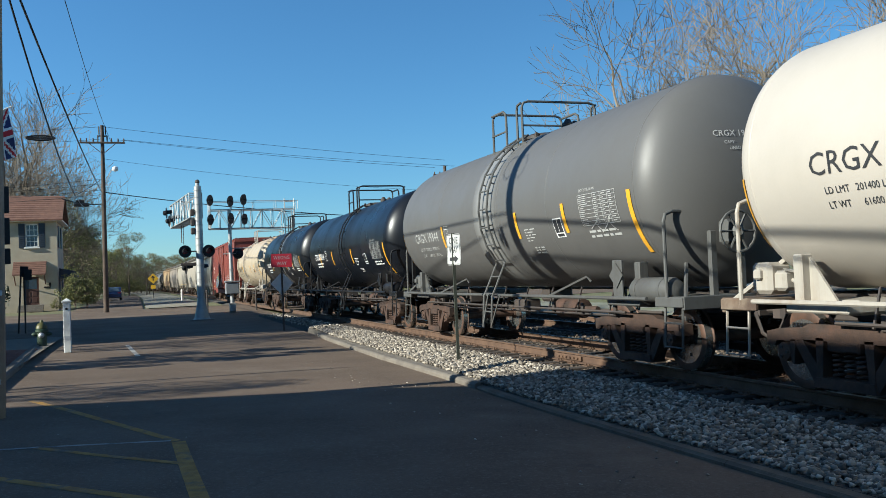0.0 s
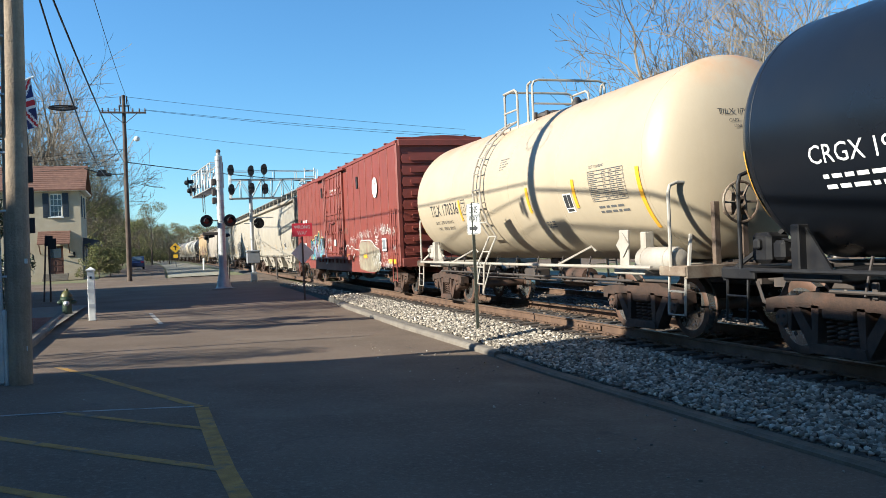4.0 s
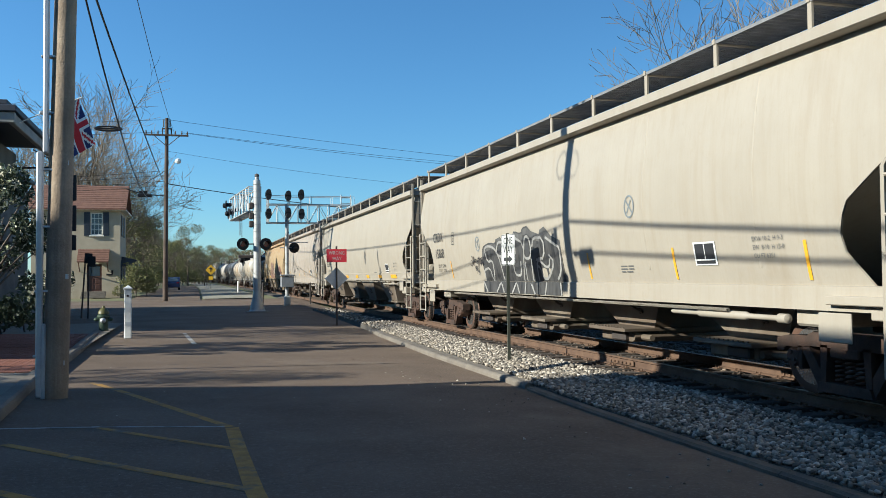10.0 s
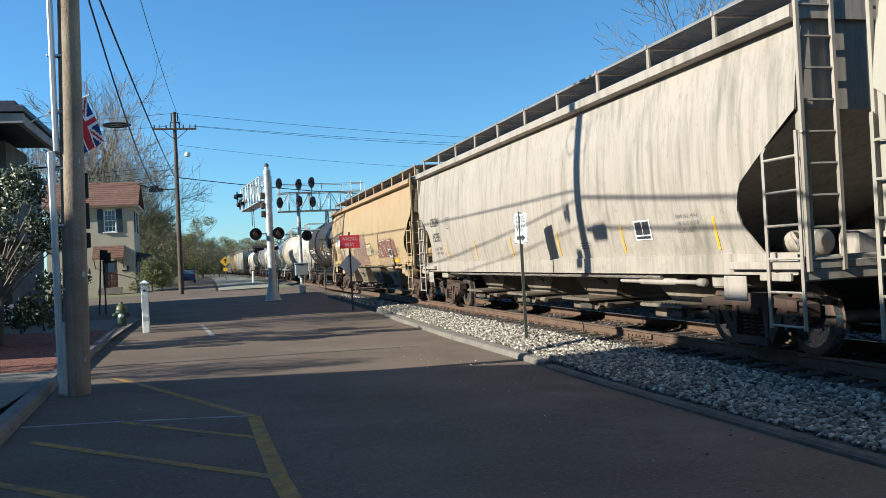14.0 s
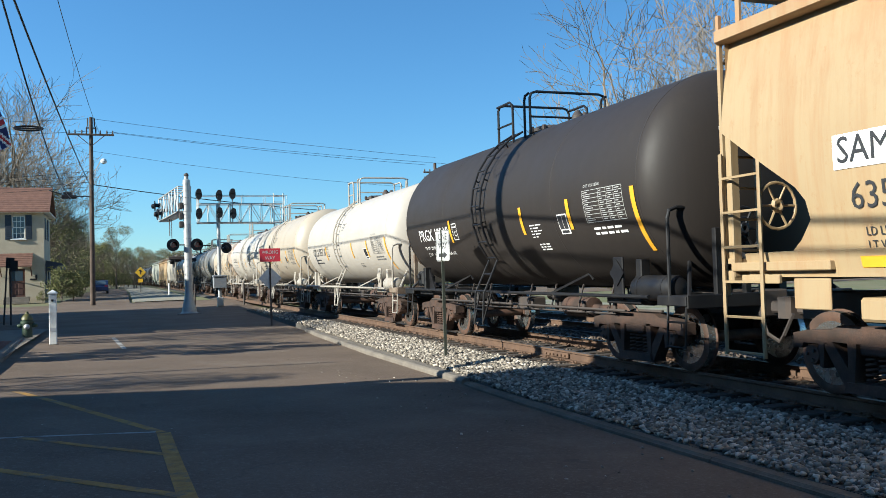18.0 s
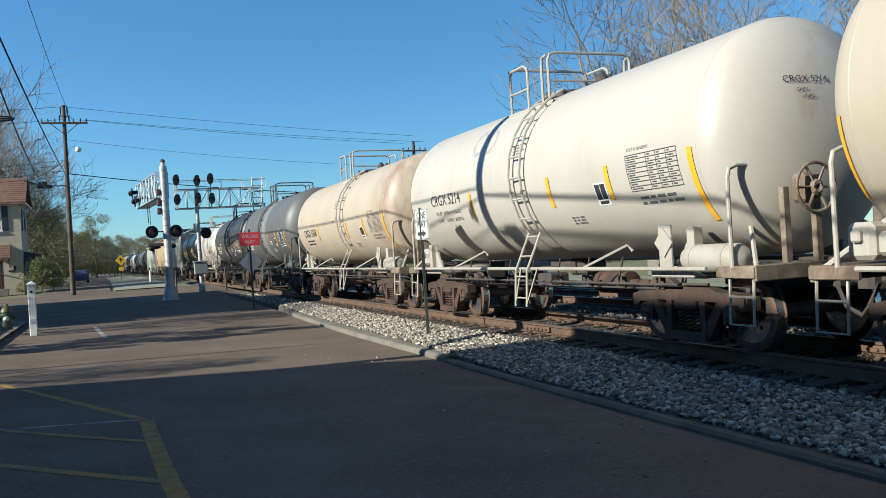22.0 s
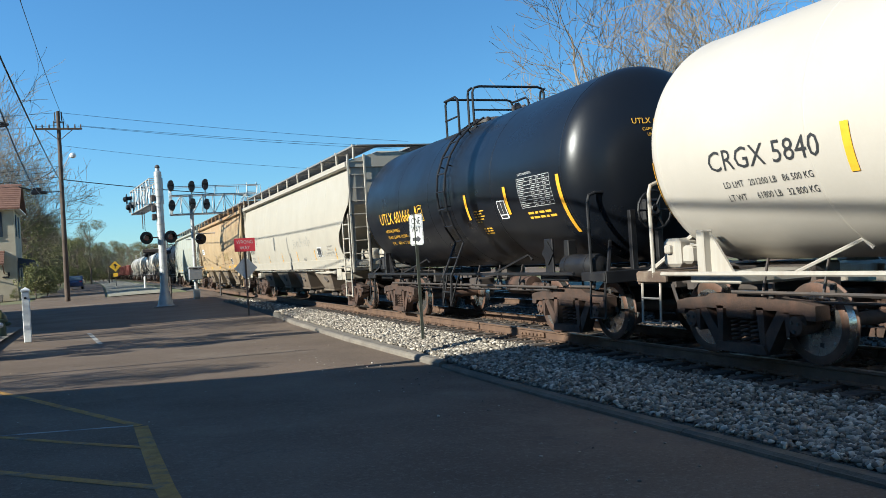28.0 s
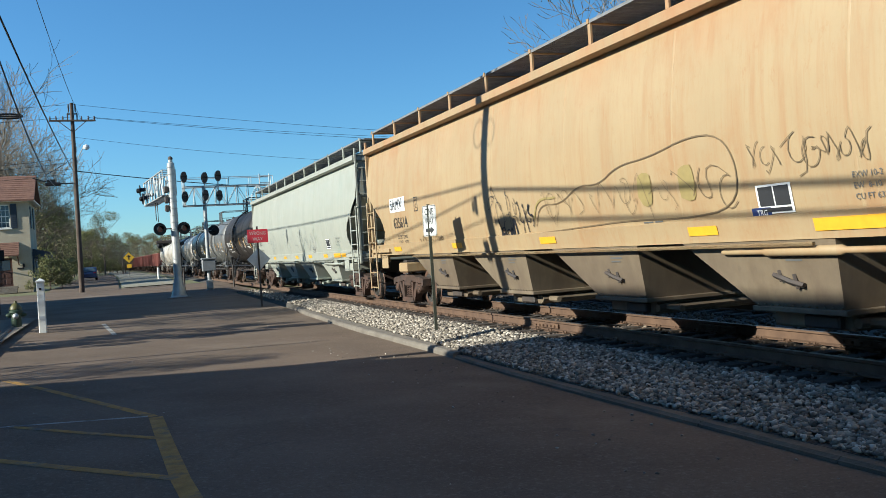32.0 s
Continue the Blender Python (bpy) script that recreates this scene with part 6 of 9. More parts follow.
couple(tank_car("grey tank car with a paler middle band", ln(16), 1.52, 2.66, fade(GREY, (0.20, 0.195, 0.185), 0.35, 0.12, 0.75), RAILGREY, WHITE, "CRGX", "19316", 0.235, ladder_x=0.25, seam_mat=GREY), 16)
couple(tank_car("dark grey tank car with graffiti", ln(17), 1.50, 2.64, DARKGREY, BLACK, WHITE, "CRGX", "19463", 0.18), 17)
couple(tank_car("white tank car with grey lettering and white handrails", ln(18), 1.48, 2.62, WHITETANK, RAILWHITE, BLACKINK, "CRGX", "5840", 0.235, plate=0, gap=0.3, num_z=-0.4, lines=WT), 18)
couple(tank_car("black tank car with yellow lettering", ln(19), 1.54, 2.68, BLACKTANK, BLACK, YELLOWINK, "UTLX", "601666", 0.275, num_dx=0.1, gap=0.34, lines=("THE TANK CAR PEOPLE", "LD LMT   221400 LB   100 350 KG", "LT WT      64600 LB    29 250 KG")), 19)
couple(hopper_car("clean off-white covered hopper", ln(20), HOPCLEAN, BLACKINK, "TILX", "645903", 4, num_x=1.34, bay_mat=BAYDIRT_SHADE, weights=("LD LMT  216900", "LT WT     69100")), 20)
couple(hopper_car("tan covered hopper with thin black graffiti", ln(21), TANRUST, BLACKINK, "SAMX", "635614", 4, sill=1.31, boxed=True, tape="flat", bay_mat=TANDIRT_SHADE, num_x=2.1), 21)
couple(hopper_car("pale green-white covered hopper", ln(22), HOPGREEN, BLACKINK, "TILX", "6451", 4, spins=False, tape="flat"), 22)

# graffiti and marks
G_ = {k: plain("spray_" + k, c, 0.6) for k, c in dict(black=(0.015, 0.015, 0.02), white=(0.5, 0.48, 0.44), cyan=(0.04, 0.36, 0.46), blue=(0.12, 0.2, 0.42), grey=(0.28, 0.3, 0.34), yellow=(0.62, 0.62, 0.12), pink=(0.6, 0.1, 0.14), lilac=(0.25, 0.235, 0.33), tan=(0.45, 0.36, 0.24), steel=(0.16, 0.18, 0.19), lemon=(0.55, 0.45, 0.16), olive=(0.30, 0.32, 0.10), dusk=(0.12, 0.11, 0.16), mist=(0.22, 0.36, 0.38), coal=(0.05, 0.05, 0.05), ash=(0.085, 0.085, 0.082), dustpink=(0.29, 0.165, 0.115), blush=(0.36, 0.225, 0.155), mid=(0.3, 0.32, 0.33), maroon=(0.19, 0.08, 0.06), rose=(0.24, 0.115, 0.095), cream=(0.47, 0.40, 0.28), silver=(0.46, 0.45, 0.40), dustrose=(0.28, 0.155, 0.11)).items()}
wildstyle(box_body, -6.5, -2.1, 0.84, 2.12, box_y, [G_[k] for k in ("lemon", "black", "black", "lilac", "cyan", "lilac", "olive", "dusk", "cyan", "tan", "mist", "cyan", "steel")], 5, 7, 0.30, "blue, lilac and olive sprayed graffiti with a pale edge", 0.10, 0.055, None, True, 40, 4)
q = Mb()
stroke(q, [(-3.1, 1.75), (-2.7, 1.45), (-2.35, 1.1), (-2.2, 0.88)], 0.14, box_y, 1, 0.014)
stroke(q, [(-3.2, 1.6), (-2.9, 1.3), (-2.75, 0.9)], 0.16, box_y, 2, 0.016)
stroke(q, [(-3.5, 1.5), (-3.3, 2.3), (-3.1, 1.7)], 0.05, box_y, 3, 0.05)
tag(q, -6.75, -6.4, 0.95, 1.5, 2, 0.04, box_y, 9, 1, 0.055)
tag(q, -3.0, -2.3, 1.75, 2.05, 3, 0.035, box_y, 11, 4, 0.02)
part("graffiti", q, [G_["black"], G_["pink"], G_["yellow"], G_["steel"], G_["lilac"]], box_body, "pink and yellow sprayed edges")
q = Mb()
by = lambda z: -1.535
fill(q, soften([(3.95, 0.75), (3.9, 1.45), (4.25, 1.75), (4.8, 1.68), (5.3, 1.72), (5.9, 1.66), (6.35, 1.45), (6.9, 1.4), (6.75, 1.1), (6.95, 0.8), (6.4, 0.7), (5.4, 0.68), (4.6, 0.72)]), by, 1, 0.004)
rim = [(3.95, 0.85), (3.82, 1.4), (4.22, 1.78), (4.8, 1.72), (5.3, 1.75), (5.9, 1.7), (6.3, 1.5), (6.98, 1.42), (6.75, 1.15), (7.0, 0.82)]
rim = soften(rim)
stroke(q, rim, 0.03, by, 0, 0.012)
stroke(q, soften([(1.5, 0.95), (1.48, 1.4), (1.75, 1.6), (2.15, 1.62), (2.35, 1.42), (2.7, 1.6), (3.1, 1.45), (3.9, 1.42)]), 0.03, by, 0, 0.012)
stroke(q, [(2.6, 1.2), (2.75, 1.5), (2.95, 1.15), (3.2, 1.3)], 0.04, by, 0, 0.013)
tag(q, 4.1, 6.7, 0.85, 1.55, 4, 0.035, by, 15, 2, 0.010)
tag(q, 5.9, 6.9, 0.85, 1.35, 2, 0.05, by, 18, 0, 0.014)
tag(q, 2.55, 3.5, 1.6, 1.95, 4, 0.03, by, 21, 0)
tag(q, 3.8, 5.9, 1.78, 2.1, 8, 0.032, by, 22, 0)
tag(q, 6.2, 7.0, 1.88, 2.18, 4, 0.03, by, 23, 0)
tag(q, 7.1, 8.1, 1.85, 2.2, 5, 0.06, by, 24, 0)
tag(q, 8.1, 8.85, 1.8, 2.05, 5, 0.035, by, 25, 0)
tag(q, 7.35, 8.0, 1.12, 1.32, 4, 0.025, by, 26, 0)
tag(q, 8.5, 8.9, 1.25, 1.6, 2, 0.03, by, 27, 0)
tag(q, 7.3, 8.5, 0.82, 1.08, 6, 0.04, by, 28, 0)
tag(q, 1.5, 2.1, 2.0, 2.25, 3, 0.03, by, 29, 2)
tag(q, -8.7, -8.4, 1.2, 1.75, 2, 0.03, by, 31, 0)
part("graffiti", q, [G_["white"], surface("spray_sage", (0.27, 0.235, 0.165), (0.19, 0.155, 0.105), 2.5, 0.7, bump=0.0, dirt=(0.20, 0.075, 0.045), dirt_at=(0.55, 0.72)), plain("spray_dark_sage", (0.12, 0.115, 0.085), 0.6)], box_body, "white outlined silver-green sprayed forms and tags")
q = Mb()
tag(q, -1.4, -0.55, 1.7, 1.95, 5, 0.035, lambda z: -1.63, 33, 0)
tag(q, -1.3, -0.6, 1.4, 1.62, 4, 0.03, lambda z: -1.63, 34, 0)
rect(q, -0.05, 0.3, 1.6, 1.85, lambda z: -1.63, 0, 0.012)
part("graffiti", q, G_["white"], box_body, "white tags on the door")
q = Mb().box((7.5, -1.545, 1.56), (0.5, 0.02, 0.40), 0.004)
fr_ = part("card_frame", q, WHITE, box_body, "white framed card holder")
part("card", Mb().box((7.5, -1.557, 1.57), (0.38, 0.008, 0.28)), G_["steel"], fr_)
part("reflective_strip", Mb().box((8.4, -1.545, 1.05), (0.9, 0.008, 0.13)), YELLOW, box_body, "long yellow reflective strip")
q = Mb()
for i, (t, z) in enumerate((("782", 2.35), ("948", 2.35))):
    lettering(q, t, -8.25 + 0.75 * i, z, 0.20, lambda z: -1.53, 0.9)
for x in (-8.25, -8.02, -7.5, -7.27):
    rect(q, x, x + 0.17, 2.66, 2.88, lambda z: -1.53)
small_lines(q, -8.2, 1.8, 2, 0.8, lambda z: -1.53, 0, 0.09, 0.14, seed=3)
small_lines(q, 6.4, 1.85, 6, 0.3, lambda z: -1.55, 0, 0.018, 0.05, seed=5)

part("number", q, WHITE, box_body, "white stencilled number and data")
for i, t in enumerate(("CLOSE AND LOCK DOORS", "BEFORE MOVING CAR")):
    part("number", lettering(Mb(), t, -0.75 + 0.06 * i, 3.72 - 0.15 * i, 0.085, lambda z: -1.60, 1.0), WHITE, box_body, "white stencilled door notice")
lg = Mb().spin([(-1.545, 0.32), (-1.54, 0.32)], "y", 40, (6.5, 0, 3.4))
lg = part("emblem", lg, WHITE, box_body, "round white emblem with a red cross")
q = Mb().spin([(-1.552, 0.19), (-1.547, 0.19)], "y", 32, (6.5, 0, 3.4))
part("emblem_disc", q, BOXRED, lg)
q = Mb().box((6.5, -1.553, 3.4), (0.15, 0.006, 0.38)).box((6.5, -1.5535, 3.4), (0.38, 0.006, 0.13))
part("emblem_cross", q, WHITE, lg)
for x in (-8.1, 2.15, 4.85):
    part("reflective_strip", Mb().box((x, -1.545, 1.2), (0.5, 0.008, 0.12)), YELLOW, box_body, "yellow reflective strip")
for x, z in ((-2.6, 3.85), (4.3, 3.75), (-2.5, 1.75)):
    part("side_vent", Mb().box((x, -1.55, z), (0.14, 0.05, 0.42), 0.01), BLACK, box_body, "small louvred vent")


for o in box_body.children:
    if o.name.split(".")[0] in ("graffiti", "number", "emblem", "card_frame", "reflective_strip"):
        o.location.x += 0.33


def side_of(i):
    car = CARS[i][0]
    return next(o for o in car.children if o.name.startswith(("side_sheet", "tank"))), lambda z: -hopper_profile(z, "round")


sh, hy_ = side_of(7)
SMOKE = spray("spray_smoke", (0.05, 0.048, 0.046), (0.10, 0.096, 0.09))
FUME = spray("spray_fume", (0.010, 0.010, 0.011), (0.062, 0.060, 0.057), 8.0)
PALEGREY = spray("spray_pale_grey", (0.30, 0.288, 0.265), (0.20, 0.193, 0.18))
lap = lambda z: hy_(z) - (0.03 if z < 1.345 else 0)
q = Mb()
roof_ = [(-3.8, 1.6), (-3.72, 2.05), (-3.6, 2.17), (-3.1, 2.23), (-2.75, 2.19), (-2.66, 2.3), (-2.4, 2.34), (-2.2, 2.26), (-2.1, 2.15), (-1.86, 2.22), (-1.58, 2.3), (-1.5, 2.42), (-1.05, 2.34), (-0.98, 2.46), (-0.7, 2.48), (-0.5, 2.38), (-0.08, 2.29), (-0.04, 2.38), (0.2, 2.43), (0.5, 2.24), (0.9, 2.14), (0.92, 1.8)]
curtain(q, roof_, 1.345, hy_, 0, 0.010)
curtain(q, [(x * 0.985 - 0.02, z - 0.15) for x, z in roof_], 1.345, hy_, 1, 0.0125)
curtain(q, [(-3.9, 1.338), (-2.5, 1.338), (-1.0, 1.338), (0.78, 1.338)], 1.075, lap, 1, 0.010, 2)
for x, z, rx, rz in ((-0.03, 1.52, 0.13, 0.10), (0.25, 1.55, 0.07, 0.06)):
    fill(q, blob(x, z, rx, rz, 7, 0.1, 10), hy_, 3, 0.0135)
for x, z, rx, rz in ((-2.42, 2.05, 0.16, 0.10), (-0.8, 2.04, 0.14, 0.16), (-0.25, 2.02, 0.22, 0.09), (-1.5, 1.62, 0.16, 0.12)):
    fill(q, blob(x, z, rx, rz, 8, 0.12, 14), hy_, 4, 0.0137)
marks(q, [[(-3.75, 1.6), (-3.33, 1.66), (-3.24, 1.38), (-3.15, 1.36), (-3.04, 1.67), (-3.09, 1.83), (-3.43, 1.78), (-3.55, 2.09), (-3.36, 2.16), (-2.97, 2.14), (-2.7, 2.02), (-2.53, 1.77), (-2.47, 1.36)],
          [(-3.78, 1.36), (-3.75, 1.6)], [(-2.64, 2.13), (-2.69, 1.95), (-2.45, 1.89), (-2.19, 1.93), (-2.14, 2.12), (-2.27, 2.22), (-2.55, 2.22), (-2.64, 2.1)],
          [(-2.46, 1.83), (-2.11, 1.86), (-2.25, 1.36)], [(-2.27, 1.36), (-2.01, 2.13), (-1.45, 2.18), (-1.5, 1.94)], [(-1.44, 2.28), (-0.95, 2.13), (-1.09, 1.69), (-1.24, 1.36)],
          [(-1.69, 1.8), (-1.74, 1.5), (-1.49, 1.46), (-1.34, 1.5), (-1.24, 1.77)], [(-0.97, 2.03), (-1.01, 1.86), (-0.83, 1.81), (-0.64, 1.85), (-0.56, 2.11), (-0.69, 2.28), (-0.87, 2.27), (-0.97, 2.0)],
          [(-0.99, 1.76), (-1.06, 1.36)], [(-0.62, 1.81), (-0.72, 1.36)], [(-0.49, 2.05), (-0.4, 2.24), (0.13, 2.22), (0.09, 1.81), (-0.35, 1.8), (-0.41, 1.36)],
          [(0.23, 2.22), (0.71, 2.05), (0.88, 2.0), (0.85, 1.75), (0.77, 1.52), (0.54, 1.38)], [(0.31, 1.87), (0.55, 1.73), (0.12, 1.4), (-0.15, 1.4), (-0.21, 1.63), (-0.39, 1.67)],
          [(-0.36, 1.79), (-0.13, 1.75), (0.07, 1.63), (0.27, 1.64), (0.33, 1.8)]], 0.055, hy_, 2, 0.0155)
marks(q, [[(-3.88, 1.32), (-3.6, 1.08)], [(-2.97, 1.08), (-2.66, 1.33)], [(-2.66, 1.33), (-2.46, 1.08)], [(-1.95, 1.08), (-1.67, 1.33)], [(-1.67, 1.33), (-1.5, 1.08)], [(-1.12, 1.33), (-1.18, 1.08)], [(-0.84, 1.33), (-0.6, 1.08)], [(0.02, 1.33), (-0.06, 1.08)], [(0.7, 1.33), (0.76, 1.08)]], 0.06, lap, 2, 0.0155)
marks(q, [[(x, z) for x, z in roof_[k:k + 6]] for k in (0, 9)], 0.03, hy_, 4, 0.012)
part("graffiti", q, [SMOKE, FUME, PALEGREY, HOPWHITE, G_["coal"]], sh, "grey and black sprayed graffiti with pale edges")
q = Mb()
tag(q, -4.65, -3.7, 1.72, 1.95, 8, 0.045, hy_, 2)
tag(q, -4.45, -4.15, 1.5, 1.75, 3, 0.045, hy_, 5)
stroke(q, [(-4.8, 1.74), (-4.65, 1.73), (-4.7, 1.69)], 0.025, hy_)
part("graffiti", q, G_["black"], sh, "small black tag")
q = Mb()
for x, z in ((3.7, 2.55), (-4.06, 2.24)):
    stroke(q, [(x + 0.15 * math.cos(a), z + 0.17 * math.sin(a)) for a in np.linspace(0, 6.29, 21)], 0.03, hy_)
    stroke(q, [(x - 0.11, z + 0.11), (x + 0.11, z - 0.11)], 0.03, hy_)
    stroke(q, [(x - 0.08, z - 0.1), (x + 0.06, z + 0.1)], 0.03, hy_)
part("hammer_mark", q, G_["steel"], sh, "round no-hammer mark")
sh, hy_ = side_of(10)
MAUVE = spray("spray_mauve", (0.195, 0.108, 0.078), (0.15, 0.082, 0.061), 5.0)
OXIDE = spray("spray_oxide", (0.165, 0.065, 0.042), (0.115, 0.05, 0.036), 5.0)
UMBER = spray("spray_umber", (0.085, 0.05, 0.036), (0.13, 0.075, 0.05), 5.0)
HAZE = spray("spray_haze", (0.275, 0.198, 0.112), (0.22, 0.148, 0.092), 4.0)
CHALK = spray("spray_chalk", (0.42, 0.36, 0.26), (0.31, 0.25, 0.165), 6.0)
fold = lambda z: hy_(z) - (0.03 if z < 1.595 else 0)
q = Mb()
crest = [(-3.15, 1.5), (-2.92, 1.65), (-2.74, 2.0), (-2.25, 2.09), (-2.19, 2.35), (-2.1, 2.62), (-1.95, 2.72), (-1.78, 2.62), (-1.45, 2.68), (-1.2, 2.74), (-1.0, 2.68), (-0.77, 2.36), (-0.55, 2.6), (-0.38, 2.7), (-0.12, 2.44), (0.02, 2.38), (0.28, 2.72), (0.42, 2.78), (0.72, 2.36), (0.85, 2.0), (1.12, 1.62)]
curtain(q, [(x, z + 0.05) for x, z in crest[4:-2]], 2.2, hy_, 1, 0.008)
curtain(q, crest, 1.6, hy_, 0, 0.010)
curtain(q, [(-3.15, 1.592), (-1.0, 1.592), (1.2, 1.592)], 1.335, fold, 0, 0.010, 2)
for x, z in ((-1.75, 2.3), (-1.7, 1.8)):
    fill(q, blob(x, z, 0.12, 0.2, 5, 0.2, 12), hy_, 1, 0.0115)
runs = [[(-3.03, 1.61), (-2.76, 1.63), (-2.58, 1.72), (-2.49, 1.99)], [(-1.85, 2.64), (-1.99, 2.39), (-2.01, 2.14), (-1.97, 1.72)], [(-1.2, 2.56), (-1.4, 2.4), (-1.44, 2.15), (-1.41, 1.85), (-1.3, 1.7), (-1.05, 1.62)],
        [(-1.08, 2.33), (-1.03, 2.1), (-1.0, 1.66)], [(-0.53, 2.5), (-0.69, 2.32), (-0.7, 2.08), (-0.64, 1.76), (-0.52, 1.63)], [(-0.32, 2.42), (-0.3, 2.15), (-0.43, 2.06), (-0.4, 1.84), (-0.28, 1.63)],
        [(-0.12, 2.42), (0.0, 2.3), (0.04, 2.12), (0.18, 2.09)], [(0.36, 2.5), (0.45, 2.05), (0.32, 1.99), (0.42, 1.8), (0.54, 1.63)], [(0.62, 2.55), (0.78, 2.3), (0.85, 2.03), (0.8, 1.87), (1.0, 1.72)], [(-2.72, 1.98), (-2.25, 2.07)]]
marks(q, [[(x - 0.055, z + 0.01) for x, z in r_] for r_ in runs], 0.085, hy_, 3, 0.012)
marks(q, runs, 0.028, hy_, 2, 0.014)
marks(q, [[(x, 1.585), (x + 0.07, 1.35)] for x in (-2.85, -1.9, -1.05, -0.75, 0.1, 0.7)], 0.025, fold, 2, 0.0135)
marks(q, [[(-0.47, 1.86), (0.7, 1.76)], [(-0.47, 1.78), (0.65, 1.70)]], 0.03, hy_, 3, 0.0145)
part("graffiti", q, [MAUVE, HAZE, CHALK, spray("spray_slate", (0.062, 0.060, 0.048), (0.10, 0.085, 0.065))], sh, "dusty mauve sprayed arches with pale thin lines")
q = Mb()
for k in range(12):
    a_ = k * math.pi / 6
    lettering(q, "2003", 0.93 + 0.068 * math.cos(a_), 1.76 + 0.068 * math.sin(a_), 0.43, hy_, 0.82, 0, 0.014 + 0.0001 * k)
for k in range(12):
    a_ = k * math.pi / 6
    lettering(q, "2003", 0.93 + 0.045 * math.cos(a_), 1.76 + 0.045 * math.sin(a_), 0.43, hy_, 0.82, 1, 0.017 + 0.0001 * k)
marks(q, [[(1.155, 1.68), (1.175, 2.22)], [(1.42, 1.68), (1.44, 2.22)], [(1.68, 1.68), (1.70, 2.22)], [(1.29, 1.84), (1.30, 2.06)], [(1.55, 1.84), (1.56, 2.06)]], 0.018, hy_, 0, 0.021)
part("graffiti", q, [G_["black"], CHALK], sh, "sprayed date 2003 in cream with thin dark edges")
q = Mb()
tag(q, 2.03, 2.5, 1.7, 2.1, 4, 0.05, hy_, 61, 0)
tag(q, 2.6, 3.35, 1.62, 2.02, 4, 0.03, hy_, 66, 1)
tag(q, 2.65, 3.3, 1.66, 1.98, 3, 0.045, hy_, 67, 2)
part("graffiti", q, [UMBER, CHALK, G_["steel"]], sh, "small faded tags")
q = Mb()
crest = [(3.30, 1.66), (3.48, 1.88), (3.66, 2.08), (3.77, 2.25), (4.65, 2.29), (5.39, 2.30), (5.46, 2.26), (6.27, 2.29), (6.90, 2.21), (7.08, 1.77)]
curtain(q, [(x * 1.006 - 0.03, z + 0.06) for x, z in crest], 1.6, hy_, 1, 0.008)
curtain(q, crest, 1.6, hy_, 0, 0.010)
curtain(q, [(3.3, 1.592), (5.0, 1.592), (7.0, 1.592)], 1.335, fold, 1, 0.010, 2)
runs = [[(3.77, 2.21), (3.80, 1.98), (4.20, 2.00), (4.43, 1.64)], [(3.77, 2.23), (5.37, 2.29)], [(4.00, 1.90), (4.36, 1.65)], [(3.66, 1.95), (3.66, 1.85), (4.00, 1.84), (4.27, 1.66)], [(4.11, 2.14), (4.61, 2.16), (4.74, 1.66)],
        [(4.56, 1.88), (4.76, 2.06), (4.96, 1.92)], [(5.01, 2.14), (5.19, 1.69), (5.37, 1.66)], [(5.50, 2.23), (5.55, 1.84), (5.69, 1.82)], [(5.50, 2.23), (6.36, 2.23), (6.27, 1.69)], [(5.73, 2.06), (6.09, 2.06), (6.00, 1.66)], [(6.54, 2.20), (6.59, 1.73), (6.90, 1.69)], [(3.39, 1.73), (3.62, 1.80), (3.84, 1.67)]]
marks(q, [[(x - 0.05, z - 0.01) for x, z in r_] for r_ in runs], 0.07, hy_, 3, 0.012)
marks(q, runs, 0.026, hy_, 2, 0.014)
part("graffiti", q, [OXIDE, HAZE, CHALK, UMBER], sh, "oxide red sprayed forms with pale thin lines")
q = Mb()
curtain(q, [(-7.15, 1.7), (-7.0, 1.95), (-6.9, 2.2), (-6.72, 2.2), (-6.6, 1.98), (-6.35, 1.95), (-6.2, 1.7)], 1.6, hy_, 0, 0.010, 4)
curtain(q, [(-7.1, 1.592), (-6.3, 1.592)], 1.335, fold, 0, 0.010, 2)
marks(q, [[(-6.85, 2.15), (-6.7, 1.65)], [(-6.62, 2.0), (-6.48, 1.63)]], 0.05, hy_, 1, 0.0125)
curtain(q, [(-6.2, 2.0), (-6.05, 2.18), (-5.85, 2.1), (-5.65, 2.3), (-5.45, 2.26), (-5.2, 2.05), (-4.6, 2.12), (-4.35, 2.2), (-4.2, 2.1)], 1.6, hy_, 1, 0.009, 4)
for k, x in enumerate((-6.0, -5.55, -5.1, -4.75, -4.4)):
    marks(q, [[(x - 0.12, 2.0), (x, 2.12), (x + 0.1, 1.9), (x + 0.02, 1.65)], [(x - 0.15, 1.66), (x - 0.08, 1.9)]], 0.03, hy_, 3, 0.0125)
curtain(q, [(-4.3, 1.95), (-4.13, 2.04), (-3.95, 2.0), (-3.9, 1.62)], 1.6, hy_, 2, 0.011, 4)
curtain(q, [(-3.85, 2.12), (-3.72, 2.16), (-3.5, 1.98), (-3.42, 1.66)], 1.62, hy_, 2, 0.011, 4)
marks(q, [[(-4.05, 1.68), (-3.7, 1.75), (-3.2, 1.76)]], 0.14, hy_, 2, 0.0125)
fill(q, blob(-3.2, 2.1, 0.09, 0.13, 4, 0.1, 12), hy_, 0, 0.011)
part("graffiti", q, [OXIDE, CHALK, UMBER, HAZE], sh, "faded maroon, cream and brown sprayed forms")
sh, hy_ = side_of(21)
q = Mb()
dx = -1.15
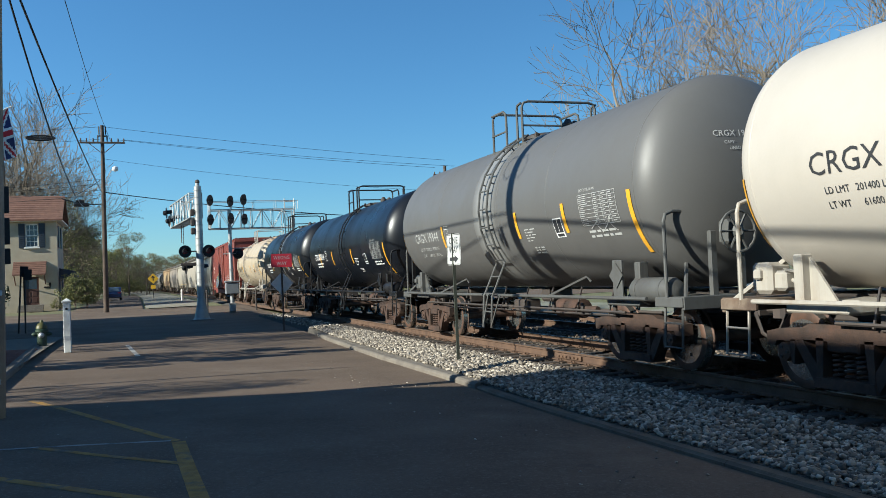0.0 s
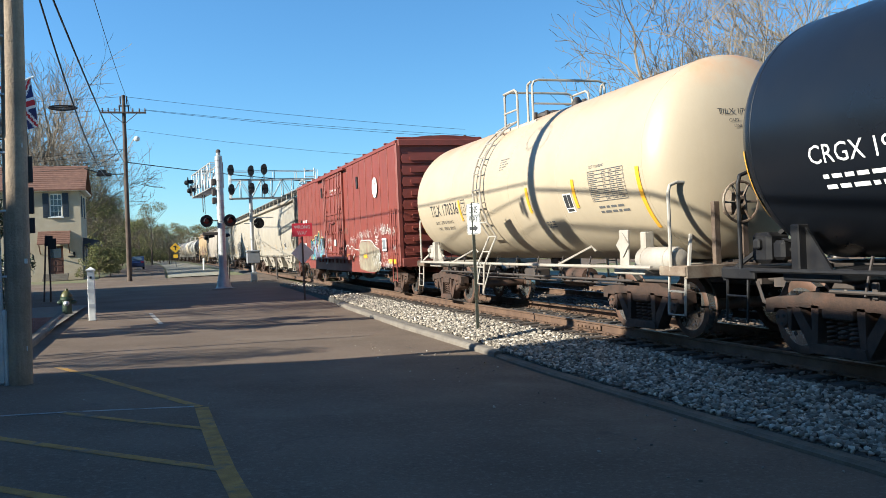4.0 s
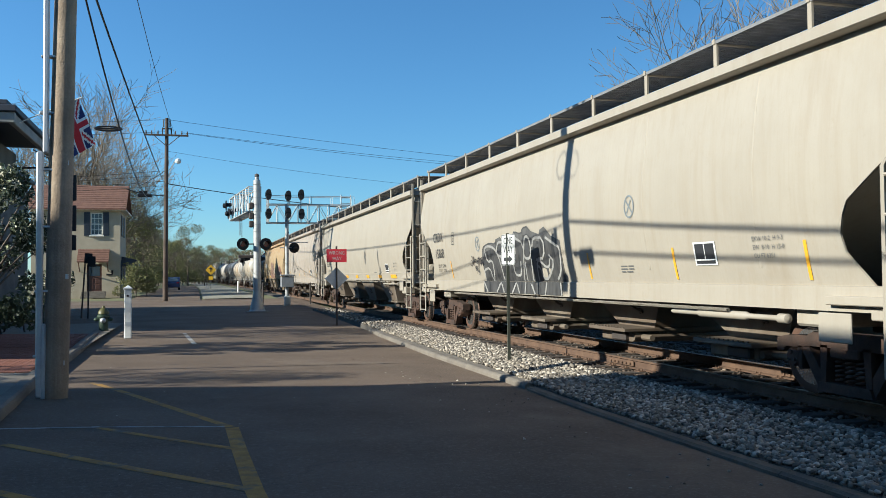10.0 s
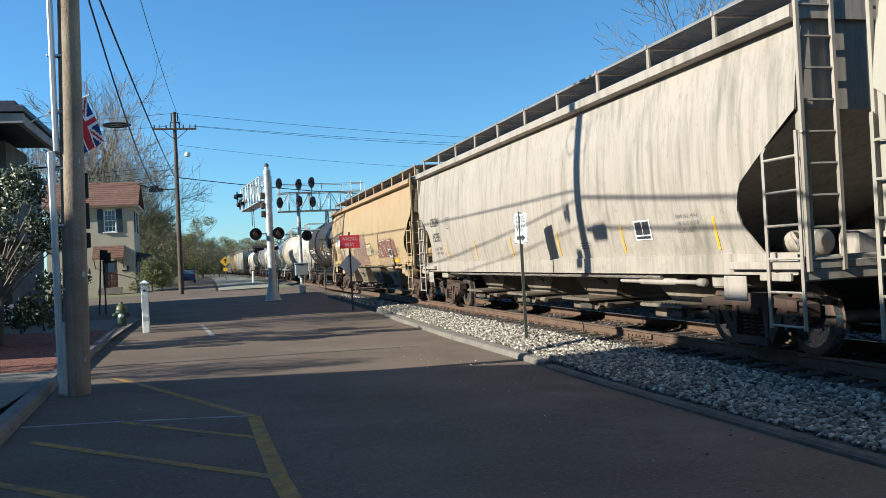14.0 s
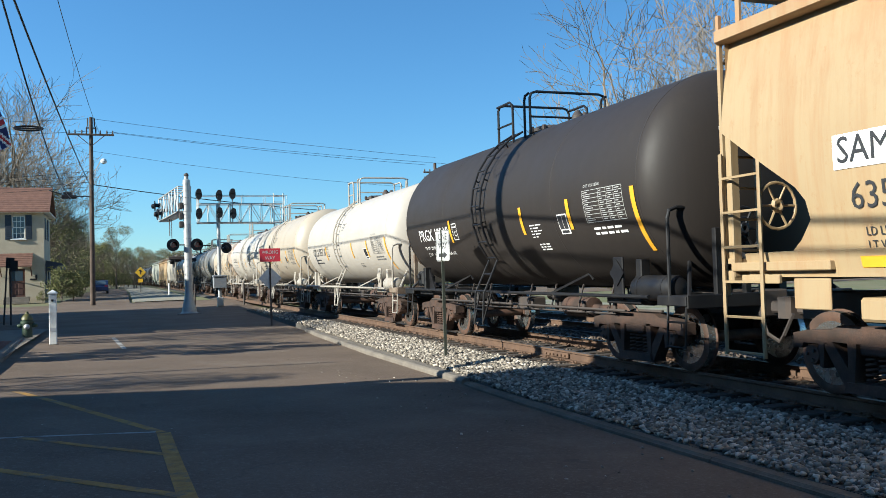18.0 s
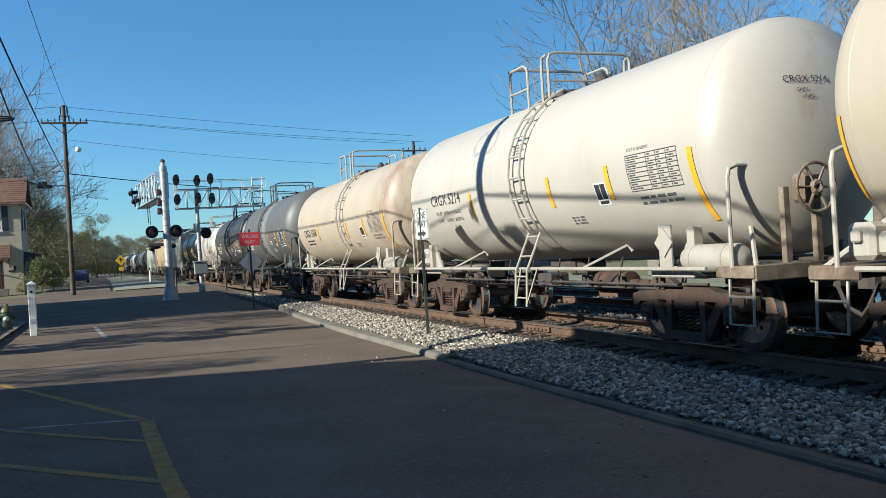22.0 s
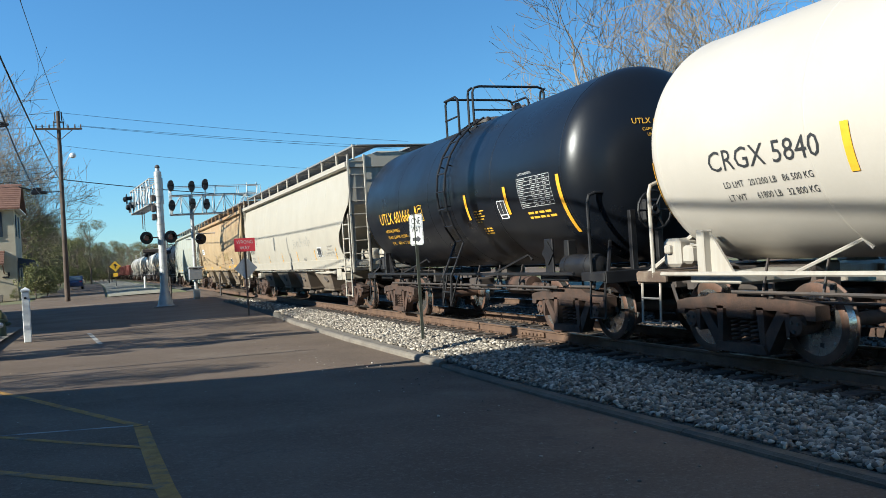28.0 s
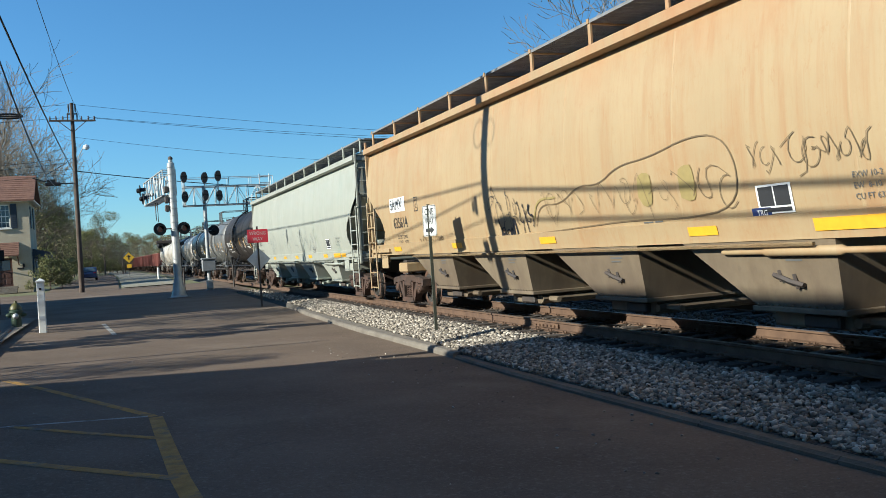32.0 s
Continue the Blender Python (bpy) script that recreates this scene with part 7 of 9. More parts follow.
tag(q, -0.4 + dx, 0.75 + dx, 1.75, 2.45, 3, 0.035, hy_, 31, 1)
tag(q, -0.2 + dx, 0.6 + dx, 1.4, 1.85, 3, 0.09, hy_, 32, 1)
tag(q, 0.75 + dx, 1.25 + dx, 1.6, 2.2, 2, 0.05, hy_, 38, 1)
top = [(1.35, 1.7), (1.6, 2.05), (2.3, 2.0), (2.9, 2.25), (3.5, 2.2), (4.0, 2.42), (4.8, 2.45), (5.6, 2.6), (6.2, 2.55), (6.45, 2.15), (6.3, 1.7), (5.4, 1.62), (4.2, 1.66), (2.8, 1.62), (1.5, 1.58)]
top = [(x + dx, z) for x, z in top]
top = soften(top)
stroke(q, top, 0.018, hy_, 0, 0.014)
stroke(q, [(x - 0.06, z + 0.1) for x, z in top[1:10]], 0.035, hy_, 2, 0.013)
tag(q, 1.7 + dx, 6.1 + dx, 1.68, 2.25, 6, 0.02, hy_, 33, 0)
for x in (3.45, 4.35):
    fill(q, blob(x, 2.05, 0.16, 0.22, int(x * 10), 0.1, 14), hy_, 2, 0.012)
tag(q, 6.6 + dx, 8.3 + dx, 1.98, 2.4, 5, 0.022, hy_, 35, 0)
tag(q, 6.7 + dx, 7.65 + dx, 1.36, 1.48, 5, 0.018, hy_, 36, 0)
tag(q, -4.6 + dx, -3.2 + dx, 1.4, 1.8, 4, 0.05, hy_, 39, 0)
part("graffiti", q, [plain("thin_marker", (0.15, 0.105, 0.055), 0.6), G_["black"], plain("faded_lime", (0.26, 0.2, 0.075), 0.6)], sh, "thin brown marker lines and a black tag")
q = Mb()
rect(q, 5.4, 5.7, 1.57, 1.67, hy_, 0, 0.014, 1)
lettering(q, "TRG", 5.48, 1.585, 0.06, hy_, 1, 1, 0.018)
part("owner_plate", q, [plain("navy_plate", (0.02, 0.035, 0.12), 0.5), WHITE], sh, "small blue owner plate")
sh, hy_ = side_of(20)
q = Mb()
tag(q, 1.5, 4.5, 2.0, 2.35, 6, 0.016, hy_, 41)
tag(q, 5.0, 7.5, 1.6, 1.8, 5, 0.016, hy_, 42)
part("graffiti", q, G_["steel"], sh, "faint dark scribbles")
sh, hy_ = side_of(22)
q = Mb()
tag(q, -5.5, 4.0, 1.5, 2.4, 7, 0.03, hy_, 45)
part("graffiti", q, G_["steel"], sh, "dark scribbles")
tk_ = CARS[17][0]
q = Mb()
ty = lambda z: -math.sqrt(max(0.02, 1.50 ** 2 - (z - 2.64) ** 2))
tag(q, -1.4, 0.9, 1.75, 2.25, 4, 0.045, ty, 51)
part("graffiti", q, G_["white"], next(o for o in tk_.children if o.name.startswith("tank")), "white sprayed tag")
tk_ = CARS[1][0]
q = Mb()
ty = lambda z: -math.sqrt(max(0.02, 1.55 ** 2 - (z - 2.70) ** 2))
scribble(q, 4.2, 4.9, 2.0, 2.3, 2, 0.014, ty, 52, 0, 5)
part("graffiti", q, PALEINK, next(o for o in tk_.children if o.name.startswith("tank")), "white chalk drawing")

# the cars that stay far off repeat kinds that have passed, then red gondolas
kinds = [(11, 12.0), (16, 12.6), (3, 13.0), (12, 13.4), (3, 13.0), (14, 12.6), (12, 13.4)]
tail = ends[23]
for k, ln_ in kinds:
    CARS.append((copy_thing(CARS[k][0], Matrix.Identity(4)), tail + ln_ / 2))
    tail += ln_
for k in range(11):
    g_ = gondola_car("rusty red-brown open gondola car", 16.4, BOXDARK) if k == 0 else copy_thing(CARS[30][0], Matrix.Identity(4))
    CARS.append((g_, tail + 8.2))
    tail += 16.4
TILT = math.degrees(math.atan(GRADE))


def car_pose(s):
    return pose(TRACK_X + bend(s), s, zr(s), 0, 0, -90 + math.degrees(math.atan(-bend_slope(s)))) @ pose(0, 0, 0, 0, TILT, 0)

# ---- buildings ----


CREAMWALL = surface("cream_stucco", (0.44, 0.375, 0.27), (0.37, 0.315, 0.225), 1.2, 0.9, bump=0.2, fine=40)
SHINGLE = surface("brown_shingle", (0.19, 0.095, 0.06), (0.14, 0.07, 0.05), 2.5, 0.9, bump=0.4, fine=30, random_tint=0.35)
SHUTTER = plain("blue_black_shutter", (0.02, 0.03, 0.045), 0.6)
FRAMEWHITE = plain("white_trim", (0.7, 0.69, 0.64), 0.55)
DARKWALL = surface("grey_green_boards", (0.12, 0.12, 0.11), (0.085, 0.085, 0.08), 1.0, 0.85, bump=0.2)
DARKTRIM = plain("dark_blue_trim", (0.03, 0.035, 0.05), 0.6)
DOORBROWN = plain("brown_door", (0.07, 0.03, 0.02), 0.5)


def wall_box(mb, x0, x1, y0, y1, z0, z1, m=0):
    return mb.box(((x0 + x1) / 2, (y0 + y1) / 2, (z0 + z1) / 2), (x1 - x0, y1 - y0, z1 - z0), 0.0, None, m)


# the cream house across the street
house = thing("house", "two-storey cream house with brown shingle roof and dark shutters", "house", at=pose(-5.5, 70, 0.75))
# origin: front right corner; x to the left is negative
HW, HD, HE = 6.2, 5.4, 6.95
q = Mb()
t_ = 0.25
wx0, wx1, wz0, wz1 = -2.10, -1.25, 4.72, 6.42      # upper window
dx0, dx1, dz1 = -2.35, -1.30, 2.55                  # door
for x0, x1, y0, y1, z0, z1 in (
    (-HW, dx0, 0, t_, -0.6, dz1),
    (dx1, 0, 0, t_, -0.6, dz1),
    (dx0, dx1, 0, t_, -0.6, 0.5),
    (-HW, 0, 0, t_, dz1, wz0),
    (-HW, wx0, 0, t_, wz0, wz1),
    (wx1, 0, 0, t_, wz0, wz1),
    (-HW, 0, 0, t_, wz1, HE),
    (-t_, 0, t_, HD, -0.6, HE),
    (-HW, -HW + t_, t_, HD, -0.6, HE),
    (-HW + t_, -t_, HD - t_, HD, -0.6, HE),
):
    part("wall", wall_box(Mb(), x0, x1, y0, y1, z0, z1), CREAMWALL, house)
for x in (-t_ * 0.5, -HW + t_ * 0.5):
    part("gable", Mb().prism([(0, HE), (HD, HE), (HD / 2, HE + 1.75)], "x", x - 0.12, x + 0.12), CREAMWALL, house)
roof_ = part("roof", Mb().box((-HW / 2, HD / 2, HE + 1.66), (HW + 0.86, 0.2, 0.08), 0.02), SHINGLE, house, "brown shingled gable roof")
for s in (0, 1):
    y0, y1 = (-0.45, HD / 2) if s == 0 else (HD + 0.45, HD / 2)
    for k in range(12):
        a, b = k / 12, (k + 1) / 12
        ya, yb = y0 + (y1 - y0) * a, y0 + (y1 - y0) * b
        za, zb = HE - 0.25 + 2.05 * a, HE - 0.25 + 2.05 * b
        rf = Mb().add([(-HW - 0.4, ya, za + 0.05), (0.45, ya, za + 0.05), (0.45, yb, zb + 0.02), (-HW - 0.4, yb, zb + 0.02), (-HW - 0.4, ya, za - 0.08), (0.45, ya, za - 0.08), (0.45, yb, zb - 0.1), (-HW - 0.4, yb, zb - 0.1)],
               [(0, 1, 2, 3), (4, 7, 6, 5), (0, 4, 5, 1), (1, 5, 6, 2), (2, 6, 7, 3), (3, 7, 4, 0)])
        part("shingle_course", rf, SHINGLE, roof_)
cn = Mb().box((-HW / 2, -0.2, HE - 0.30), (HW + 0.9, 0.42, 0.10), 0.02)
cn.box((0.22, HD / 2, HE - 0.30), (0.42, HD + 0.5, 0.10), 0.02)
part("cornice", cn, FRAMEWHITE, house, "pale boxed eaves")


def sash_window(parent, x0, x1, z0, z1, y, shutters=True, side=False):
    q = Mb()
    f = 0.07
    for a, b, c, d in ((x0, x1, z0, z0 + f), (x0, x1, z1 - f, z1), (x0, x0 + f, z0, z1), (x1 - f, x1, z0, z1), (x0, x1, (z0 + z1) / 2 - 0.03, (z0 + z1) / 2 + 0.03)):
        wall_box(q, a, b, y + 0.04, y + 0.12, c, d)
    for k in (1, 2):
        x = x0 + (x1 - x0) * k / 3
        wall_box(q, x - 0.015, x + 0.015, y + 0.06, y + 0.10, z0, z1)
    for k in (1, 3):
        z = z0 + (z1 - z0) * k / 4
        wall_box(q, x0, x1, y + 0.06, y + 0.10, z - 0.015, z + 0.015)
    win = part("window", q, FRAMEWHITE, parent, "white sash window with small panes")
    part("pane", Mb().box(((x0 + x1) / 2, y + 0.13, (z0 + z1) / 2), (x1 - x0, 0.01, z1 - z0)), GLASS, win, "dark glass")
    part("sill", Mb().box(((x0 + x1) / 2, y - 0.04, z0 - 0.05), (x1 - x0 + 0.2, 0.2, 0.09), 0.01), FRAMEWHITE, win)
    if shutters:
        for x in (x0 - 0.25, x1 + 0.25):
            s = Mb().box((x, y - 0.03, (z0 + z1) / 2), (0.42, 0.05, z1 - z0 + 0.1), 0.01)
            for k in range(12):
                s.box((x, y - 0.06, z0 + 0.1 + k * (z1 - z0 - 0.2) / 11), (0.34, 0.03, 0.06))
            part("shutter", s, SHUTTER, parent, "dark louvred shutter")


sash_window(house, wx0, wx1, wz0, wz1, 0.0)
dr = part("door", Mb().box(((dx0 + dx1) / 2, 0.12, 1.52), (dx1 - dx0, 0.07, 2.06), 0.01), DOORBROWN, house, "brown panelled door")
pn = Mb()
for k in range(2):
    for j in range(2):
        pn.box((dx0 + 0.3 + k * 0.45, 0.075, 0.85 + j * 0.45), (0.32, 0.02, 0.34), 0.01)
part("door_panel", pn, DOORBROWN, dr)
part("door_light", Mb().box(((dx0 + dx1) / 2, 0.08, 2.05), (0.75, 0.015, 0.75)), GLASS, dr, "glass pane of the door")
aw = Mb()
for k in range(7):
    a, b = k / 7, (k + 1) / 7
    aw.add([(-2.95, -0.95 + 0.95 * a, 2.75 + 0.95 * a), (-0.75, -0.95 + 0.95 * a, 2.75 + 0.95 * a), (-0.75, -0.95 + 0.95 * b, 2.72 + 0.95 * b), (-2.95, -0.95 + 0.95 * b, 2.72 + 0.95 * b),
            (-2.95, -0.95 + 0.95 * a, 2.65 + 0.95 * a), (-0.75, -0.95 + 0.95 * a, 2.65 + 0.95 * a), (-0.75, -0.95 + 0.95 * b, 2.6 + 0.95 * b), (-2.95, -0.95 + 0.95 * b, 2.6 + 0.95 * b)],
           [(0, 1, 2, 3), (4, 7, 6, 5), (0, 4, 5, 1), (1, 5, 6, 2), (3, 7, 4, 0)])
for x in (-2.85, -0.85):
    aw.tube([(x, -0.85, 2.7), (x, -0.02, 2.0)], 0.04, 6)
part("porch_roof", aw, SHINGLE, house, "small shingled roof over the door")
st = Mb()
for k in range(3):
    st.box((-1.82, -0.35 - 0.3 * (2 - k), 0.08 + 0.17 * k), (1.7, 0.32 + 0.0, 0.17), 0.01)
part("step", st, CONCRETE, house, "concrete steps")
for y in (1.2, 3.4):
    for z0, z1 in ((1.3, 2.9), (4.7, 6.3)):
        q = Mb().box((0.03, y, (z0 + z1) / 2), (0.06, 0.75, z1 - z0), 0.01)
        part("shutter", q, SHUTTER, house, "dark shutter on the side wall")
lm = Mb().box((-0.55, -0.06, 1.95), (0.14, 0.12, 0.28), 0.02).box((-0.75, -0.03, 1.75), (0.45, 0.03, 0.12), 0.01)
part("wall_lamp", lm, BLACK, house, "wall lamp and letter plate")

# shaded building with a two-storey porch by the pavement
inn = thing("porch_building", "dark two-storey building with a deep porch, in shade", "building", at=pose(-5.25, 32.0, -0.55))
q = Mb()
wall_box(q, -14, -1.3, 0.4, 4, 0, 7.2)
# unseen rear wing, added to throw the dark band across the street
wall_box(q, -16, -3.0, 4, 16.5, 0, 7.4)
iw = part("wall", q, DARKWALL, inn)
rf = Mb().box((-7.3, 0.6, 7.62), (14.6, 7.6, 0.20), 0.02).box((-7.3, 0.6, 7.85), (14.0, 7.0, 0.16), 0.02).box((-9.4, 10.4, 7.5), (13.4, 12.6, 0.2), 0.02)
part("roof", rf, DARKTRIM, inn, "flat dark roof with a deep edge")
fa = Mb().box((-7.3, -3.0, 7.35), (14.5, 0.18, 0.32), 0.02).box((-0.18, 0.6, 7.35), (0.18, 7.2, 0.32), 0.02)
part("fascia", fa, surface("grey_fascia", (0.3, 0.29, 0.27), None, 2, 0.8), inn, "grey fascia board")
for x in (-1.15, -4.4, -7.8):
    c = Mb().box((x, -2.8, 3.6), (0.24, 0.24, 7.2), 0.02).box((x, -2.8, 0.15), (0.36, 0.36, 0.3), 0.02).box((x, -2.8, 7.05), (0.4, 0.4, 0.3), 0.02)
    part("column", c, surface("pale_blue_paint", (0.25, 0.28, 0.31), None, 3, 0.7), inn, "square painted porch column")
dk = Mb().box((-7.3, -1.3, 3.7), (13.8, 3.3, 0.2), 0.02)
part("porch_deck", dk, DARKWALL, inn, "upper porch floor")
for k in range(3):
    sash_window(inn, -3.6 - 3.4 * k, -2.6 - 3.4 * k, 4.5, 6.3, 0.30, False)
    sash_window(inn, -3.6 - 3.4 * k, -2.6 - 3.4 * k, 1.0, 2.8, 0.30, False)
bl = Mb()
for k in range(40):
    bl.box((-1.3 - k * 0.2, -2.8, 4.25), (0.04, 0.04, 0.8))
bl.box((-5.2, -2.8, 4.68), (8.0, 0.08, 0.06), 0.01)
part("balustrade", bl, DARKTRIM, inn, "dark porch balustrade")

# unseen brick block added behind the pavement, fitted to the near street's shadow edge
C_H = 8.52
foot = [(-9.5, 9.4), (-12.0, 9.9), (-14.5, 10.7), (-18.7, 11.0), (-30, 11.2), (-30, -18), (-9.5, -18)]
q = Mb().prism(foot, "z", -0.1, C_H)
blk = thing("corner_building", "unseen brick corner building that shades the street", "building")
part("wall", q, surface("old_brick", (0.24, 0.1, 0.07), (0.17, 0.075, 0.055), 2, 0.9, bump=0.4, fine=20), blk)
part("roof", Mb().prism([(x * 1.0, y) for x, y in foot], "z", C_H + 0.004, C_H + 0.15), surface("roof_felt", (0.06, 0.06, 0.06), None, 2, 0.95), blk, "flat felt roof")
for k in range(5):
    part("window", Mb().box((-9.48, -13 + 5 * k, 1.7), (0.06, 1.6, 1.8), 0.01), GLASS, blk, "shop window")
# low block added out of view, only as high as the pavement's shade needs
low = thing("low_shop", "low unseen brick block added to shade the pavement", "building")
part("wall", wall_box(Mb(), -13.0, -9.5, 17.5, 31.0, -0.1, 3.3), surface("shade_block_brick", (0.24, 0.1, 0.07), (0.17, 0.075, 0.055), 2, 0.9, bump=0.4, fine=20), low)
part("roof", wall_box(Mb(), -13.1, -9.4, 17.4, 31.1, 3.304, 3.45), surface("shade_block_felt", (0.06, 0.06, 0.06), None, 2, 0.95), low, "flat felt roof")
# slim unseen post added on the pavement so that its shadow crosses the street
solid("lamp_post", Mb().spin([(0, 0.12), (0.4, 0.07), (4.2, 0.05), (4.4, 0.02)], "z", 12), DARKSTEEL, "slim dark unseen post added for its shadow on the street", "lamp post", at=pose(-5.6, 16.6, 0.2))

# ---- poles, wires, signals and signs ----
def wood_pole(name, label, x, y, z0, h, r0, r1, lean=(0, 0), mat=None):
    ob = thing(name, label, "utility pole", at=pose(x, y, z0))
    q = Mb()
    n = 14
    v, f = [], []
    rr = random.Random(int(x * 10 + y))
    for i in range(n):
        k = i / (n - 1)
        for j in range(18):
            a = 2 * math.pi * j / 18
            r = (r0 + (r1 - r0) * k) * (1 + 0.02 * math.sin(3 * a + k * 9))
            v.append((lean[0] * k + r * math.cos(a), lean[1] * k + r * math.sin(a), -0.3 + (h + 0.3) * k))
    f = [(i * 18 + j, i * 18 + (j + 1) % 18, (i + 1) * 18 + (j + 1) % 18, (i + 1) * 18 + j) for i in range(n - 1) for j in range(18)]
    f.append(tuple((n - 1) * 18 + j for j in range(18)))
    q.add(v, f)
    part("pole", q, mat or POLE_WOOD, ob, smooth=50)
    return ob


near = wood_pole("utility_pole", "weathered wooden utility pole with a steel cable guard", -1.90, 13.27, 0.05, 10.2, 0.175, 0.13, (0.22, 0.0))
cg = Mb()
for z0, z1, x, w in ((0.0, 1.05, -0.13, 0.07), (0.03, 3.45, -0.185, 0.09), (3.43, 5.9, -0.18, 0.075)):
    cg.box((x + 0.02 * z0, -0.10, (z0 + z1) / 2), (w, 0.09, z1 - z0), 0.02)
for z in (0.6, 1.5, 2.4, 3.2, 4.0, 4.8):
    cg.box((-0.18 + 0.02 * z, -0.06, z), (0.19, 0.13, 0.03), 0.005)
part("cable_guard", cg, GALV, near, "galvanised cable guard on the pole")
fit_ = Mb()
fit_.box((0.15, -0.72, 5.98), (0.14, 0.58, 0.26), 0.04)
fit_.box((0.15, -0.35, 6.02), (0.05, 0.3, 0.05), 0.01)
fit_.box((0.15, 0.52, 6.38), (0.12, 0.13, 0.34), 0.03)
fit_.box((0.15, 0.66, 6.36), (0.12, 0.10, 0.2), 0.03)
fit_.box((0.15, 0.36, 5.55), (0.12, 0.24, 0.34), 0.03)
fit_.tube([(0.15, 0.3 + 0.22 * math.cos(a), 7.75 + 0.28 * math.sin(a)) for a in np.linspace(0, 6.28, 17)], 0.012, 5)
fit_.tube([(0.15, -0.24 + 0.2 * math.cos(a), 7.7 + 0.26 * math.sin(a)) for a in np.linspace(0, 6.28, 17)], 0.010, 5)
fit_.tube([(0.2, 0, 8.2), (0.2, -0.3, 8.75), (0.2, -0.42, 9.2), (0.2, -0.3, 9.6)], 0.05, 6)
fit_.tube([(0.2, 0, 8.2), (0.2, 0.3, 8.75), (0.2, 0.42, 9.2), (0.2, 0.3, 9.6)], 0.05, 6)
fit_.box((0.2, 0, 9.75), (0.12, 2.4, 0.12), 0.01)
part("pole_hardware", fit_, DARKSTEEL, near, "terminal boxes and brackets on the pole")
stp = Mb()
for k, z in enumerate((0.5, 1.7, 2.6, 3.3)):
    stp.box((0.165 if k % 2 else 0.12, -0.11, z), (0.05, 0.02, 0.07), 0.005)
part("pole_tag", stp, GALV, near, "small metal tags")

far = wood_pole("utility_pole", "tall dark utility pole with a crossarm and street lamp", -1.93, 60, gz(60), 12.1, 0.17, 0.11, (0.1, 0), POLE_DARK)
q = Mb().box((0.1, -0.14, 10.95), (2.75, 0.09, 0.12), 0.01)
for s in (-1, 1):
    q.tube([(0.1, -0.14, 10.2), (0.1 + s * 0.8, -0.14, 10.9)], 0.025, 5)
    for d in (0.55, 0.95, 1.3):
        q.spin([(11.0, 0.03), (11.1, 0.055), (11.16, 0.03), (11.2, 0.05), (11.24, 0.02)], "z", 8, (0.1 + s * d, -0.14, 0))
part("crossarm", q, POLE_DARK, far, "wooden crossarm with insulators")
q = Mb()
for s in (-1, 1):
    q.spin([(11.5, 0.04), (11.95, 0.045), (12.05, 0.02)], "z", 8, (0.1 + s * 0.2, 0, 0))
    q.spin([(11.0, 0.03), (11.4, 0.05), (11.5, 0.02)], "z", 8, (0.1 + s * 0.28, 0.1, 0))
q.box((0.1, 0, 11.4), (0.6, 0.1, 0.08), 0.01)
part("cutout", q, DARKSTEEL, far, "fuse cutouts at the pole top")
q = Mb().tube([(0.1, 0, 7.9), (0.35, -0.1, 8.7), (0.62, -0.2, 9.2), (0.72, -0.24, 9.26)], 0.035, 6)
part("lamp_arm", q, GALV, far, "street lamp arm")
q = Mb().spin([(9.05, 0.02), (9.1, 0.16), (9.22, 0.2), (9.34, 0.16), (9.4, 0.05)], "z", 12, (0.82, -0.28, 0))
part("lamp_head", q, plain("lamp_globe", (0.6, 0.62, 0.62), 0.3), far, "pale lamp head")

back = wood_pole("utility_pole", "wooden utility pole behind the tracks", 21.6, 60, zr(60) - 0.2, 9.6, 0.15, 0.11, (0, 0), POLE_DARK)
q = Mb()
for z in (8.9, 8.35):
    q.box((0.0, -0.12, z), (1.9, 0.09, 0.11), 0.01)
    for d in (-0.85, -0.45, 0.45, 0.85):
        q.spin([(z + 0.05, 0.03), (z + 0.16, 0.06), (z + 0.24, 0.03)], "z", 8, (d, -0.12, 0))
q.spin([(7.4, 0.25), (8.2, 0.25)], "z", 12, (0.4, -0.2, 0))
part("crossarm", q, POLE_DARK, back, "double crossarm with insulators")


def wire(name, a, b, sag, r, label="black overhead cable", n=16):
    a, b = Vector(a), Vector(b)
    pts = [a.lerp(b, i / n) - Vector((0, 0, sag * 4 * (i / n) * (1 - i / n))) for i in range(n + 1)]
    return solid(name, Mb().tube(pts, r, 5), BLACK, label, "overhead cable", "overhead cables")


ft = gz(60)
wire("cable", (-1.72, 13.3, 6.80), (-1.75, 60, ft + 7.3), 0.30, 0.022, "thick telephone cable between the poles")
wire("cable", (-1.72, 13.3, 6.62), (-2.6, 57.5, ft + 6.6), 1.25, 0.018, "telephone cable with a splice loop")
wire("cable", (-1.72, 13.3, 9.8), (-1.3, 60, ft + 11.0), 0.6, 0.012, "thin overhead wire along the street")
wire("cable", (-1.72, 13.2, 6.66), (-1.9, -40, 6.7), 1.25, 0.030, "telephone cable between the poles")
wire("cable", (-1.72, 13.2, 6.12), (-1.9, -40, 6.2), 0.75, 0.026, "telephone cable between the poles")
wire("cable", (-1.72, 13.3, 6.15), (-8, 64, 7.4), 0.9, 0.014, "telephone cable to the house")
for x, z, x2, z2 in ((-0.55, 11.15, 22.4, 9.55), (-1.83, 12.0, 21.6, 10.0), (-0.9, 11.15, 20.8, 9.45)):
    wire("power_line", (x, 59.9, ft + z), (x2, 59.9, zr(60) - 0.2 + z2), 0.15, 0.011, "thin power line over the track")
wire("power_line", (-1.8, 59.9, ft + 9.9), (21.6, 59.9, zr(60) + 7.5), 0.3, 0.009, "thin power line over the track")
